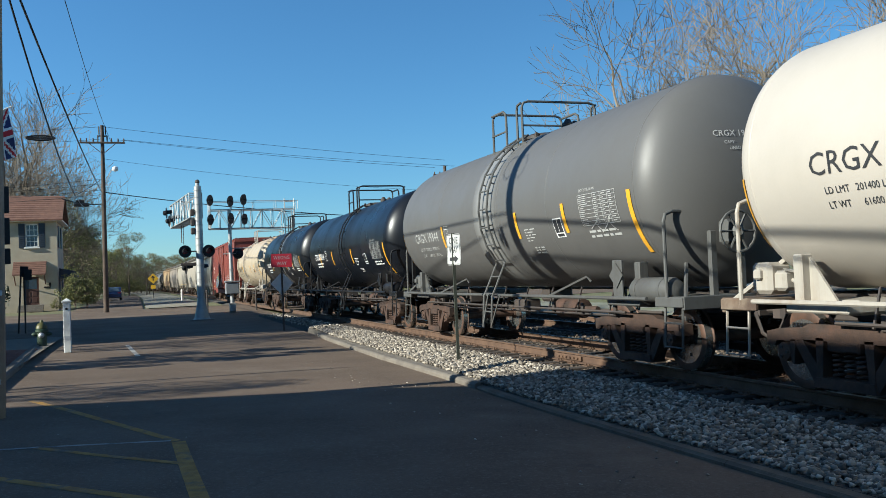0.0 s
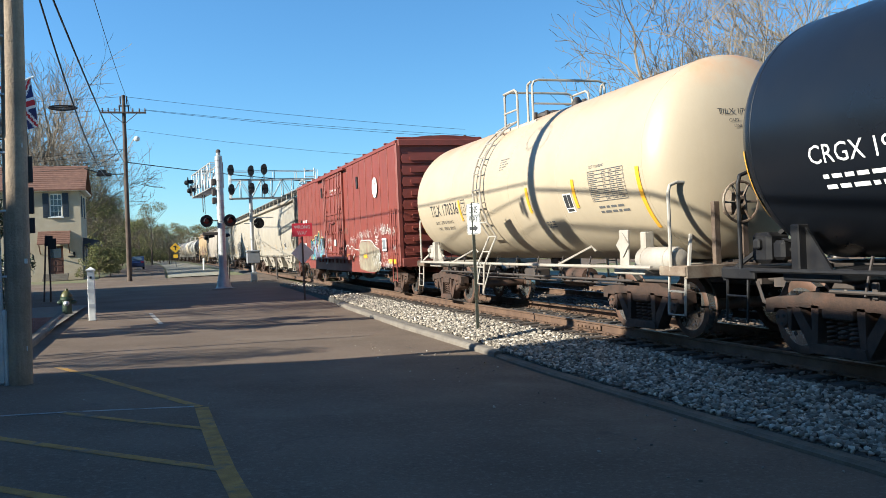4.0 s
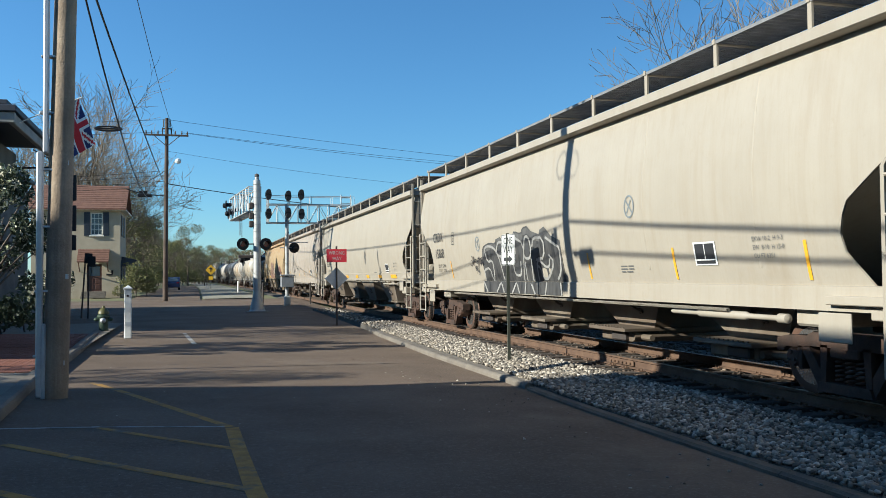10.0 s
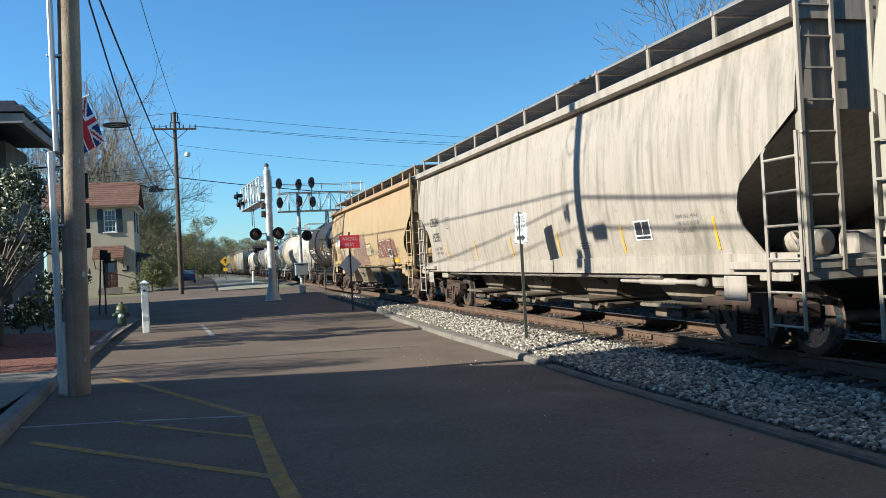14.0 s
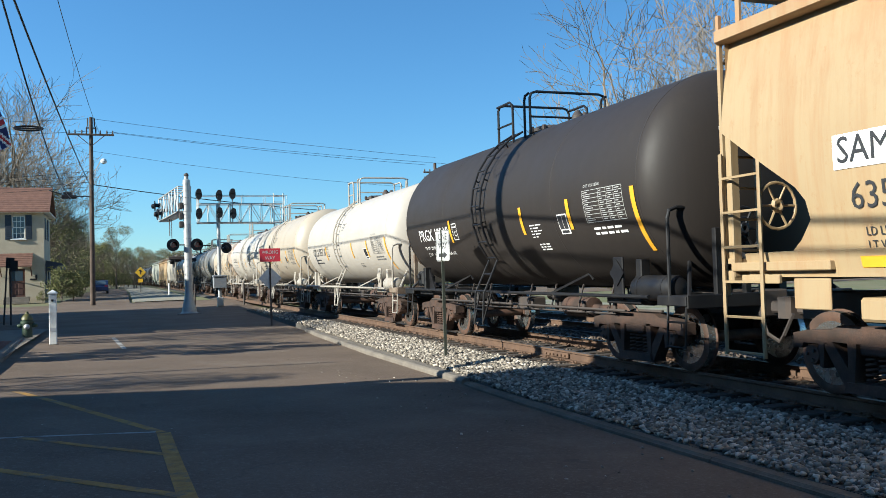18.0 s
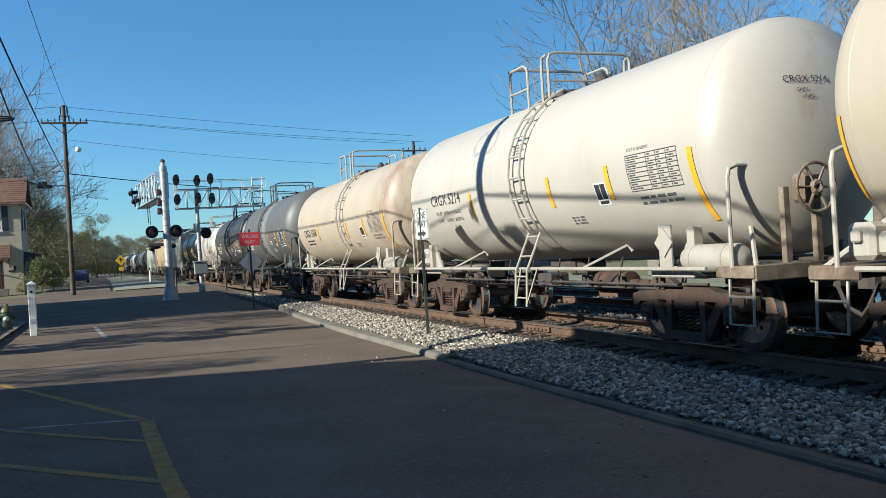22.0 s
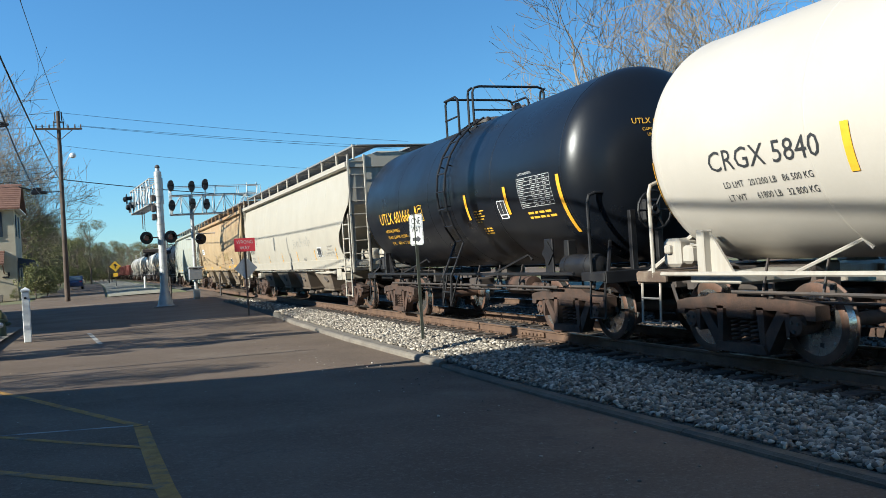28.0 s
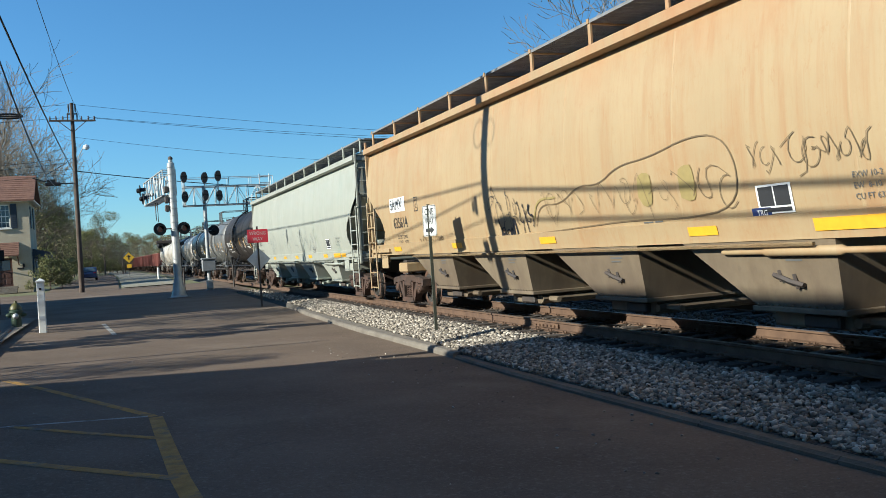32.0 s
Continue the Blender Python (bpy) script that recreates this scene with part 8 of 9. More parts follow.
wire("cable", (-1.85, 60, ft + 7.75), (26, 60.2, zr(60) + 5.4), 0.5, 0.028, "thick telephone cable over the track")
for k, z in enumerate((8.6, 8.3, 7.9, 7.6, 11.2, 12.0)):
    wire("power_line", (-1.95, 60, ft + z), (-40, 62, ft + z - 0.3 + 0.2 * k), 0.9, 0.012, "thin power line along the cross street")
wire("cable", (-3.4, 57.5, ft + 7.3), (-1.95, 60, ft + 8.6), 0.05, 0.02, "short black drop cable at the pole")
wire("cable", (-4.1, 56.5, ft + 7.0), (-1.95, 60, ft + 7.0), 0.15, 0.035, "cable loop beside the pole")
sl = Mb()
ring = [(0.45 * math.cos(a), 0.07 * math.sin(a), 0.09 * math.sin(a)) for a in np.linspace(0, 2 * math.pi, 25)]
sl.tube(ring, 0.035, 6)
sl.tube([(-0.45, 0, 0), (0.45, 0, 0)], 0.03, 6)
solid("splice_loop", sl, BLACK, "flat black cable loop hung on the telephone line", "cable loop", at=pose(-3.0, 33.0, 7.25))
jb_ = Mb().box((0, 0, 0), (0.9, 0.2, 0.22), 0.04).box((-0.1, 0, 0.2), (0.5, 0.06, 0.2), 0.02)
solid("junction_case", jb_, BLACK, "black cable junction case by the far pole", "junction case", at=pose(-3.15, 59, ft + 6.85))

# crossing signal mast with its cantilever
mast = thing("crossing_mast", "silver crossing signal mast with a truss arm", "signal mast", at=pose(2.9, 43.5, gz(43.5)))
q = Mb().spin([(0, 0.42), (0.05, 0.42), (0.1, 0.36), (0.75, 0.22), (1.0, 0.19), (6.45, 0.17), (6.5, 0.1), (6.62, 0.1), (6.65, 0.02)], "z", 20)
part("mast_tube", q, SILVER, mast, smooth=35)
q = Mb().spin([(0, 0.2), (0.03, 0.2)], "z", 16).mesh("mast_band", SILVER)
for k in range(16):
    part("mast_band", q, None, mast, at=pose(0, 0, 1.3 + k * 0.33))


def truss(a, b, w, h, cells, r=0.03):
    """A box truss from a to b, w wide and h high."""
    a, b = Vector(a), Vector(b)
    u = (b - a).normalized()
    s = Vector((-u.y, u.x, 0)) * w / 2
    up = Vector((0, 0, h))
    q = Mb()
    for o in (s, -s):
        for z in (Vector(), up):
            q.tube([a + o + z, b + o + z], r * 1.4, 6)
        for k in range(cells + 1):
            p = a.lerp(b, k / cells)
            q.tube([p + o, p + o + up], r, 5)
            if k < cells:
                p2 = a.lerp(b, (k + 1) / cells)
                q.tube([p + o + (up if k % 2 else Vector()), p2 + o + (Vector() if k % 2 else up)], r * 0.8, 5)
    for k in range(cells + 1):
        p = a.lerp(b, k / cells)
        q.tube([p + s, p - s], r, 5)
        q.tube([p + s + up, p - s + up], r, 5)
    return q


part("cantilever", truss((-0.1, 0.1, 4.95), (-0.75, 6.6, 4.95), 0.6, 1.2, 7, 0.026), SILVER, mast, "silver walkway truss")
wk = Mb()
d = Vector((-0.65, 6.5, 0)).normalized()
for k in range(24):
    p = Vector((-0.1, 0.15, 4.93)) + d * (0.29 * k)
    wk.box(p, (0.6, 0.12, 0.03), 0, Matrix.Rotation(math.atan2(d.y, d.x) - math.pi / 2, 3, "Z"))
part("walkway", wk, SILVER, mast, "grating walkway of the arm")


def flasher(parent, x, y, z, yaw, label="round black crossing light"):
    at = pose(x, y, z, 0, 0, yaw)
    q = Mb().spin([(0.0, 0.30), (0.02, 0.30)], "y", 24)
    q.spin([(0.02, 0.14), (0.16, 0.13), (0.2, 0.06)], "y", 16)
    hood = []
    n = 14
    for i in range(n + 1):
        a = math.pi * (i / n) * 1.2 - 0.1 * math.pi
        hood.append((0.15 * math.cos(a), 0.15 * math.sin(a)))
    v = [(x_, 0, z_) for x_, z_ in hood] + [(x_ * 1.0, -0.3 if i_ not in (0, n) else -0.12, z_) for i_, (x_, z_) in enumerate(hood)]
    q.add(v, [(i, i + 1, n + 2 + i, n + 1 + i) for i in range(n)])
    ob = part("flasher", q, BLACK, parent, label, at=at)
    part("lens", Mb().spin([(-0.02, 0.13), (-0.01, 0.135)], "y", 18), plain("dark_red_lens", (0.12, 0.008, 0.008), 0.2), ob, "unlit dark red lens")
    return ob


for x in (-0.68, 0.42):
    flasher(mast, x, -0.12, 3.32, 10)
for x in (-0.45, 0.15):
    flasher(mast, x * 1.2 - 0.1, 0.25, 2.55, 100)
q = Mb().tube([(-0.7, -0.1, 3.32), (0.45, -0.1, 3.32)], 0.03, 6)
for z in (5.2, 4.7, 4.3):
    q.box((-0.28, 0.0, z), (0.2, 0.26, 0.32), 0.04)
q.box((-0.5, 0, 2.7), (0.8, 0.12, 0.16), 0.03)
q.tube([(-0.6, 4.5, 4.0), (-0.6, 4.5, 4.95)], 0.025, 5)
q.tube([(-0.5, 4.5, 3.9), (-0.5, 4.5, 4.95)], 0.018, 5)
part("junction_box", q, DARKSTEEL, mast, "dark boxes and cross bar")
for k, (x, y) in enumerate(((-1.25, 6.3), (-0.85, 6.7), (-1.15, 5.6))):
    flasher(mast, x, y, 5.75 - 0.25 * k, 80 + 10 * k)
part("bell", Mb().spin([(6.6, 0.05), (6.66, 0.12), (6.75, 0.1), (6.8, 0.02)], "z", 14), DARKSTEEL, mast, "bell on the mast top")
part("base_plinth", Mb().box((0, 0, -0.08), (1.1, 1.1, 0.24), 0.03), CONCRETE, mast, "concrete base")

# railway signal with an arm over the track
sig = thing("railway_signal", "silver railway signal with an arm over the track", "railway signal", at=pose(5.0, 50, gz(50)))
q = Mb().spin([(0, 0.2), (0.06, 0.2), (0.1, 0.11), (5.75, 0.10), (5.8, 0.03)], "z", 16)
part("mast_tube", q, SILVER, sig, smooth=35)
part("signal_bridge", truss((-1.1, 0.25, 4.72), (3.6, 0.25, 4.72), 0.75, 1.05, 8, 0.022), SILVER, sig, "silver truss arm")
q = Mb()
for k in range(2):
    for j in range(5):
        q.tube([(-1.1 + 1.24 * j, -0.12 + 0.75 * k, 5.77), (-1.1 + 1.24 * j, -0.12 + 0.75 * k, 6.25)], 0.018, 5)
    q.tube([(-1.1, -0.12 + 0.75 * k, 6.25), (3.86, -0.12 + 0.75 * k, 6.25)], 0.018, 5)
part("railing", q, SILVER, sig, "thin railing of the arm")
q = Mb()
for j in range(6):
    q.tube([(3.15, 0.2 + 0.08 * (j % 2), 4.5 + 0.35 * j), (3.7, 0.2, 4.5 + 0.35 * j)], 0.02, 5)
for x in (3.15, 3.7):
    q.tube([(x, 0.2, 4.3), (x, 0.2, 6.4)], 0.03, 5)
part("cage_ladder", q, SILVER, sig, "ladder cage at the end of the arm")


def signal_head(parent, x, y, z):
    at = pose(x, y, z)
    q = Mb().prism([(0.18 * math.cos(a), 0.31 * math.sin(a)) for a in np.linspace(0, 2 * math.pi, 19)[:-1]], "y", -0.03, 0.03)
    q.spin([(-0.28, 0.13), (-0.05, 0.14), (0.12, 0.12), (0.2, 0.05)], "y", 14, (0, 0, 0.16))
    q.spin([(-0.28, 0.13), (-0.05, 0.14), (0.12, 0.12), (0.2, 0.05)], "y", 14, (0, 0, -0.16))
    return part("signal_head", q, BLACK, parent, "black oval signal head", at=at)


for x, z in ((-1.05, 6.28), (0.05, 6.22), (0.78, 6.3), (-1.05, 5.2), (0.05, 5.25), (0.8, 5.2)):
    signal_head(sig, x, -0.3, z)
q = Mb()
for x in (-1.05, 0.05, 0.78):
    q.tube([(x, -0.2, 4.7), (x, -0.2, 6.4)], 0.03, 6)
part("head_post", q, SILVER, sig, "posts of the signal heads")
part("relay_foot", Mb().box((0, -0.1, 0.3), (0.34, 0.3, 0.5), 0.03), SILVER, sig, "small case at the mast foot")
q = Mb().box((0, -0.05, 1.35), (0.72, 0.5, 0.62), 0.03).box((0, -0.05, 1.72), (0.8, 0.58, 0.1), 0.03)
part("relay_case", q, surface("grey_case", (0.22, 0.23, 0.24), None, 3, 0.6), sig, "grey relay case")
for x in (0.42,):
    flasher(sig, x, 0.12, 3.3, 185)
q = Mb().tube([(-0.4, 0.1, 3.3), (0.45, 0.1, 3.3)], 0.03, 6)
q.tube([(0.1, 0.0, 3.6), (1.2, 0.0, 3.6)], 0.03, 5)
part("cross_bar", q, SILVER, sig, "cross bar")
for x in (3.75, 6.5):
    solid("marker_post", Mb().spin([(0, 0.05), (1.25, 0.045), (1.3, 0.02)], "z", 10), DARKSTEEL, "slim dark steel post at the crossing", "post", at=pose(x, 51.5, gz(51)))

# street signs
def sign_post(name, label, x, y, z, h, mat):
    ob = thing(name, label, "road sign", at=pose(x, y, z))
    q = Mb().prism([(-0.03, -0.012), (-0.03, 0.012), (-0.018, 0.03), (0.018, 0.03), (0.03, 0.012), (0.03, -0.012)], "z", -0.3, h)
    part("post", q, mat, ob, "steel channel post")
    return ob


ow = sign_post("one_way_sign", "white one-way sign with a black arrow on a steel post", 6.02, 16.4, 0.0, 2.58, GREENPOST)
at = pose(0, -0.03, 2.25, 0, 0, -74)
pw, ph = 0.46, 0.62
rr = 0.05
outline = []
for cx, cz, a0 in ((pw / 2 - rr, ph / 2 - rr, 0), (-pw / 2 + rr, ph / 2 - rr, 90), (-pw / 2 + rr, -ph / 2 + rr, 180), (pw / 2 - rr, -ph / 2 + rr, 270)):
    outline += [(cx + rr * math.cos(radians(a0 + k * 22.5)), cz + rr * math.sin(radians(a0 + k * 22.5))) for k in range(5)]
pl = part("plate", Mb().prism(outline, "y", -0.004, 0.0), SIGNWHITE, ow, "white sheet-metal plate", at=at)
q = Mb()
flat = lambda z: -0.004
for (t, z) in (("ONE", 0.115), ("WAY", -0.065)):
    v, f = letters(t, 0.135)
    w = max(p[0] for p in v)
    k = 0.30 / w
    q.add([((a - w / 2) * k, -0.008, z + b) for a, b in v], f)
q.add([(-0.14, -0.008, -0.225), (0.03, -0.008, -0.225), (0.03, -0.008, -0.265), (0.15, -0.008, -0.19), (0.03, -0.008, -0.115), (0.03, -0.008, -0.155), (-0.14, -0.008, -0.155)], [tuple(range(7))])
for a, b, c, d in ((-0.215, 0.215, 0.29, 0.298), (-0.215, 0.215, -0.298, -0.29), (-0.215, -0.207, -0.298, 0.298), (0.207, 0.215, -0.298, 0.298)):
    rect(q, a, b, c, d, lambda z: -0.004, 0, 0.003)
part("sign_text", q, BLACKINK, pl, "black words and arrow")

ww = sign_post("wrong_way_sign", "red wrong-way sign above the bare back of a diamond sign", 4.98, 31.8, gz(31.8) + 0.0, 2.85, DARKSTEEL)
pl = part("plate", Mb().box((0, -0.04, 2.5), (0.74, 0.006, 0.48), 0.002), SIGNRED, ww, "red sheet-metal plate")
q = Mb()
for t, z in (("WRONG", 2.54), ("WAY", 2.33)):
    v, f = letters(t, 0.13)
    w = max(p[0] for p in v)
    k = (0.58 if t == "WRONG" else 0.36) / w
    q.add([((a - w / 2) * k, -0.048, z + b) for a, b in v], f)
part("sign_text", q, SIGNWHITE, pl, "white words")
dd = 0.42
part("diamond_back", Mb().prism([(-dd, 1.66), (0, 1.66 + dd), (dd, 1.66), (0, 1.66 - dd)], "y", 0.032, 0.038), SIGNGREY, ww, "bare metal back of a diamond sign")

ys_ = sign_post("curve_sign", "yellow diamond warning sign with a small plate", 1.75, 108, gz(108), 3.0, DARKSTEEL)
part("plate", Mb().prism([(-0.62, 2.3), (0, 2.92), (0.62, 2.3), (0, 1.68)], "y", -0.05, -0.04), SIGNYELLOW, ys_, "yellow plate")
part("arrow", Mb().prism([(-0.06, 2.05), (0.06, 2.05), (0.06, 2.35), (0.25, 2.35), (0, 2.62), (-0.3, 2.45), (-0.06, 2.4)], "y", -0.06, -0.055), BLACKINK, ys_, "black bent arrow")
part("sub_plate", Mb().box((0, -0.045, 1.32), (0.5, 0.01, 0.42)), SIGNYELLOW, ys_, "small yellow plate")
solid("marker_post", Mb().spin([(0, 0.09), (1.0, 0.09), (1.06, 0.04)], "z", 12), FRAMEWHITE, "short white marker post on the verge", "post", at=pose(3.75, 82, gz(82)))

# pavement furniture
wp = thing("white_post", "white square vinyl post with a cap", "post", at=pose(-1.86, 26.4, gz(26.4, -1.9)))
part("shaft", Mb().box((0, 0, 0.7), (0.19, 0.19, 1.4), 0.015), FRAMEWHITE, wp)
part("cap", Mb().box((0, 0, 1.42), (0.24, 0.24, 0.05), 0.01).add([(-0.11, -0.11, 1.445), (0.11, -0.11, 1.445), (0.11, 0.11, 1.445), (-0.11, 0.11, 1.445), (0, 0, 1.52)], [(0, 1, 4), (1, 2, 4), (2, 3, 4), (3, 0, 4)]), FRAMEWHITE, wp)
part("plaque", Mb().box((0, -0.1, 0.42), (0.15, 0.012, 0.1)), SIGNGREY, wp, "small grey plaque")
part("lock", Mb().box((0, -0.1, 1.22), (0.06, 0.02, 0.06), 0.005), BLACK, wp, "dark square fitting")

HYD = plain("dark_green_paint", (0.035, 0.06, 0.035), 0.5)
HYDY = plain("green_yellow_paint", (0.085, 0.08, 0.02), 0.5)
hy = thing("fire_hydrant", "dark green fire hydrant with a yellow-green bonnet", "fire hydrant", at=pose(-2.72, 28.6, gz(28.6, -2.7)))
part("barrel", Mb().spin([(0, 0.2), (0.05, 0.2), (0.06, 0.14), (0.5, 0.135), (0.52, 0.19), (0.58, 0.19), (0.6, 0.15), (0.62, 0.15)], "z", 18), HYD, hy, smooth=35)
part("bonnet", Mb().spin([(0.62, 0.17), (0.68, 0.16), (0.76, 0.11), (0.8, 0.05), (0.86, 0.04), (0.87, 0.01)], "z", 18), HYDY, hy, "yellow-green domed bonnet", smooth=35)
for s in (-1, 1):
    part("nozzle_cap", Mb().spin([(s * 0.1, 0.06), (s * 0.2, 0.065), (s * 0.25, 0.05), (s * 0.28, 0.02)], "x", 12, (0, 0, 0.45)), HYD, hy)
part("pumper_cap", Mb().spin([(-0.1, 0.08), (-0.2, 0.085), (-0.25, 0.06), (-0.28, 0.02)], "y", 12, (0, 0, 0.42)), SIGNGREY, hy, "pale pumper cap")

for x, y, h, tilt in ((-4.75, 40.5, 2.75, 3.5), (-4.45, 40.2, 2.6, 0.5)):
    sp_ = thing("sign_post", "slim dark post with a small dark sign plate", "road sign", at=pose(x, y, gz(y) + 0.05, 0, tilt, 0))
    part("post", Mb().spin([(-0.2, 0.035), (h, 0.035), (h + 0.02, 0.01)], "z", 10), DARKSTEEL, sp_)
    part("plate", Mb().box((0.12, -0.03, h - 0.2), (0.32, 0.03, 0.45), 0.01), BLACK, sp_, "dark plate")
hs = thing("hanging_sign", "black shop sign boards hung from a bracket", "shop sign", at=pose(-4.2, 30.6, 0.1))
part("bracket", Mb().tube([(-0.9, 0.2, 5.4), (0.2, 0, 5.4)], 0.03, 6).tube([(-0.9, 0.2, 6.0), (0.1, 0, 5.4)], 0.02, 5).tube([(-1.6, 0.4, 5.4), (-0.9, 0.2, 5.4)], 0.03, 6), BLACK, hs)
for z, h in ((4.75, 0.85), (3.75, 0.85), (2.95, 0.5)):
    part("board", Mb().box((0.1, 0, z), (0.7, 0.06, h), 0.02), BLACK, hs, "black sign board")
    part("hook", Mb().tube([(0.1, 0, z + h / 2), (0.1, 0, z + h / 2 + 0.2)], 0.012, 5), BLACK, hs)

# bench on the bricks
bn = thing("bench", "dark iron bench with pale wooden slats on the pavement", "bench", at=pose(-5.3, 27.5, gz(27.5) + 0.1, 0, 0, 75))
for k in range(5):
    part("seat_slat", Mb().box((0, -0.2 + 0.1 * k, 0.45), (1.6, 0.08, 0.03), 0.008), FRAMEWHITE, bn)
for k in range(4):
    part("back_slat", Mb().box((0, 0.28 + 0.02 * k, 0.58 + 0.11 * k), (1.6, 0.03, 0.09), 0.008), FRAMEWHITE, bn)
for s in (-1, 1):
    part("side_frame", Mb().tube([(s * 0.7, -0.3, 0), (s * 0.7, -0.22, 0.42), (s * 0.7, 0.24, 0.42), (s * 0.7, 0.38, 1.0)], 0.03, 6).tube([(s * 0.7, 0.35, 0), (s * 0.7, 0.24, 0.42)], 0.03, 6).tube([(s * 0.7, -0.3, 0.65), (s * 0.7, 0.28, 0.66)], 0.025, 6).tube([(s * 0.7, -0.3, 0.65), (s * 0.7, -0.22, 0.42)], 0.025, 6), BLACK, bn, "iron bench end")

# flag on a slanting staff
flag = thing("flag", "union flag hanging from a white staff on the porch", "flag", at=pose(-3.66, 30.3, 7.75, 0, 0, 20))
part("staff", Mb().tube([(-1.75, 0.15, -0.95), (0.1, 0, 0.05)], 0.02, 6), FRAMEWHITE, flag, "white slanting staff")
FB, FR, FW = plain("flag_blue", (0.02, 0.03, 0.12), 0.8), plain("flag_red", (0.45, 0.02, 0.03), 0.8), plain("flag_white", (0.7, 0.7, 0.7), 0.8)
q = Mb()
fl, fh = 1.55, 0.95
U_ = Vector((-0.42, 0.04, -0.22)).normalized()      # along the staff
V_ = Vector((0.26, 0.06, -1.0)).normalized()        # down the cloth
wave = lambda a, b: 0.06 * math.sin(b * 5.0 + a * 2)
def cloth(a, b, off):
    p = U_ * a + V_ * b
    return (p.x, p.y + wave(a, b) - off, p.z)
nu, nv = 24, 36
cells = [[], [], []]
rows = [[cloth(fh * i / nu, fl * j / nv, 0) for i in range(nu + 1)] for j in range(nv + 1)]
flat_v = [p for r in rows for p in r]
for j in range(nv):
    for i in range(nu):
        a, b = (i + 0.5) / nu - 0.5, (j + 0.5) / nv - 0.5
        d1, d2 = abs(a - b), abs(a + b)
        m_ = 0
        if min(abs(a) * fh, abs(b) * fl) < 0.1:
            m_ = 1
        elif min(abs(a) * fh, abs(b) * fl) < 0.17:
            m_ = 2
        elif min(d1, d2) < 0.035:
            m_ = 1
        elif min(d1, d2) < 0.11:
            m_ = 2
        cells[m_].append((j * (nu + 1) + i, j * (nu + 1) + i + 1, (j + 1) * (nu + 1) + i + 1, (j + 1) * (nu + 1) + i))
for m_, fs_ in enumerate(cells):
    q.f += [list(f_) for f_ in fs_]
    q.mi += [m_] * len(fs_)
q.v = flat_v
cl = part("cloth", q, [FB, FR, FW], flag, "blue, white and red cloth", smooth=60)
FLAG_CLOTH = cl


# dark awning box on the side of the house
aw_ = thing("side_awning", "dark awning box on the side wall of the house", "awning", at=pose(-5.47, 71.6, gz(70) + 2.35))
part("canopy", Mb().prism([(0, 0), (1.25, 0), (1.25, 0.45), (0, 0.75)], "y", -0.7, 0.7), DARKTRIM, aw_)
# ---- trees and shrubs ----
BARK = surface("grey_bark", (0.16, 0.125, 0.09), (0.10, 0.078, 0.058), 3, 0.95, bump=0.4, fine=20)
BUD = surface("bud_twigs", (0.22, 0.18, 0.135), (0.15, 0.122, 0.09), 3, 0.95, bump=0)


def bare_tree(seed, h, spread=0.6, levels=6, lean=0.0):
    """Trunk mesh and branch mesh of a leafless tree: arching limbs that end in many fine twigs."""
    r = random.Random(seed)
    trunk, crown = Mb(), Mb()

    def grow(p, d, ln_, rad, lev):
        n = 5 if lev < 2 else 4 if lev < 4 else 3
        pts, q, dd = [p], p.copy(), d.copy()
        for i in range(n):
            up = 0.16 if lev < 3 else 0.05
            dd = (dd + Vector((r.uniform(-1, 1), r.uniform(-1, 1), r.uniform(-0.8, 0.8) + up)) * (0.08 if lev == 0 else 0.24)).normalized()
            q = q + dd * ln_ / n
            pts.append(q.copy())
        end = max(0.012, rad * 0.55)
        (trunk if lev < 2 else crown).tube(pts, rad, 8 if lev == 0 else 5 if lev < 3 else 3, end, False)
        if lev >= levels:
            return
        kids = (4, 4, 3, 3, 3, 2)[min(lev, 5)]
        for k in range(kids):
            t = 1.0 if k == 0 else r.uniform(0.25 if lev else 0.5, 0.98)
            i = min(n - 1, int(t * n))
            base = pts[i].lerp(pts[i + 1], t * n - i) if t < 1 else pts[-1]
            here = (pts[i + 1] - pts[i]).normalized()
            a = r.uniform(0, 6.283)
            side = here.orthogonal().normalized()
            side = side * math.cos(a) + here.cross(side) * math.sin(a)
            nd = (here + side * spread * r.uniform(0.6, 1.5) * (0.5 if k == 0 else 1.0) + Vector((0, 0, 0.18))).normalized()
            grow(base, nd, ln_ * r.uniform(0.55, 0.82), max(0.015, end * (0.92 if k == 0 else r.uniform(0.5, 0.75))), lev + 1)

    grow(Vector((0, 0, -0.2)), Vector((lean, 0, 1)), h * 0.27, h * 0.015, 0)
    return trunk.mesh("trunk", BARK, 60), crown.mesh("crown", BUD)


def put_bare(meshes, x, y, z, rz, k, label):
    ob = thing("bare_tree", label, "tree", "bare trees", at=pose(x, y, z, 0, 0, rz) @ Matrix.Scale(k, 4))
    part("trunk", meshes[0], None, ob, "grey trunk and limbs")
    part("crown", meshes[1], None, ob, "fine leafless branches")
    return ob


KINDS = [bare_tree(11, 22, 0.75), bare_tree(23, 21, 0.85), bare_tree(37, 22, 0.8, 6, 0.1)]
lab = "tall leafless tree with spreading branches behind the tracks"
for i, (x, y, k) in enumerate(((35.0, 52, 0.92), (38.5, 49, 1.0), (44.0, 46, 1.05), (50.0, 45, 1.0), (43, 58, 1.0), (57, 44, 1.1), (64, 43, 1.1))):
    put_bare(KINDS[i % 3], x, y, zr(y) - 0.3, 40 + 77 * i, k * 1.42, lab)
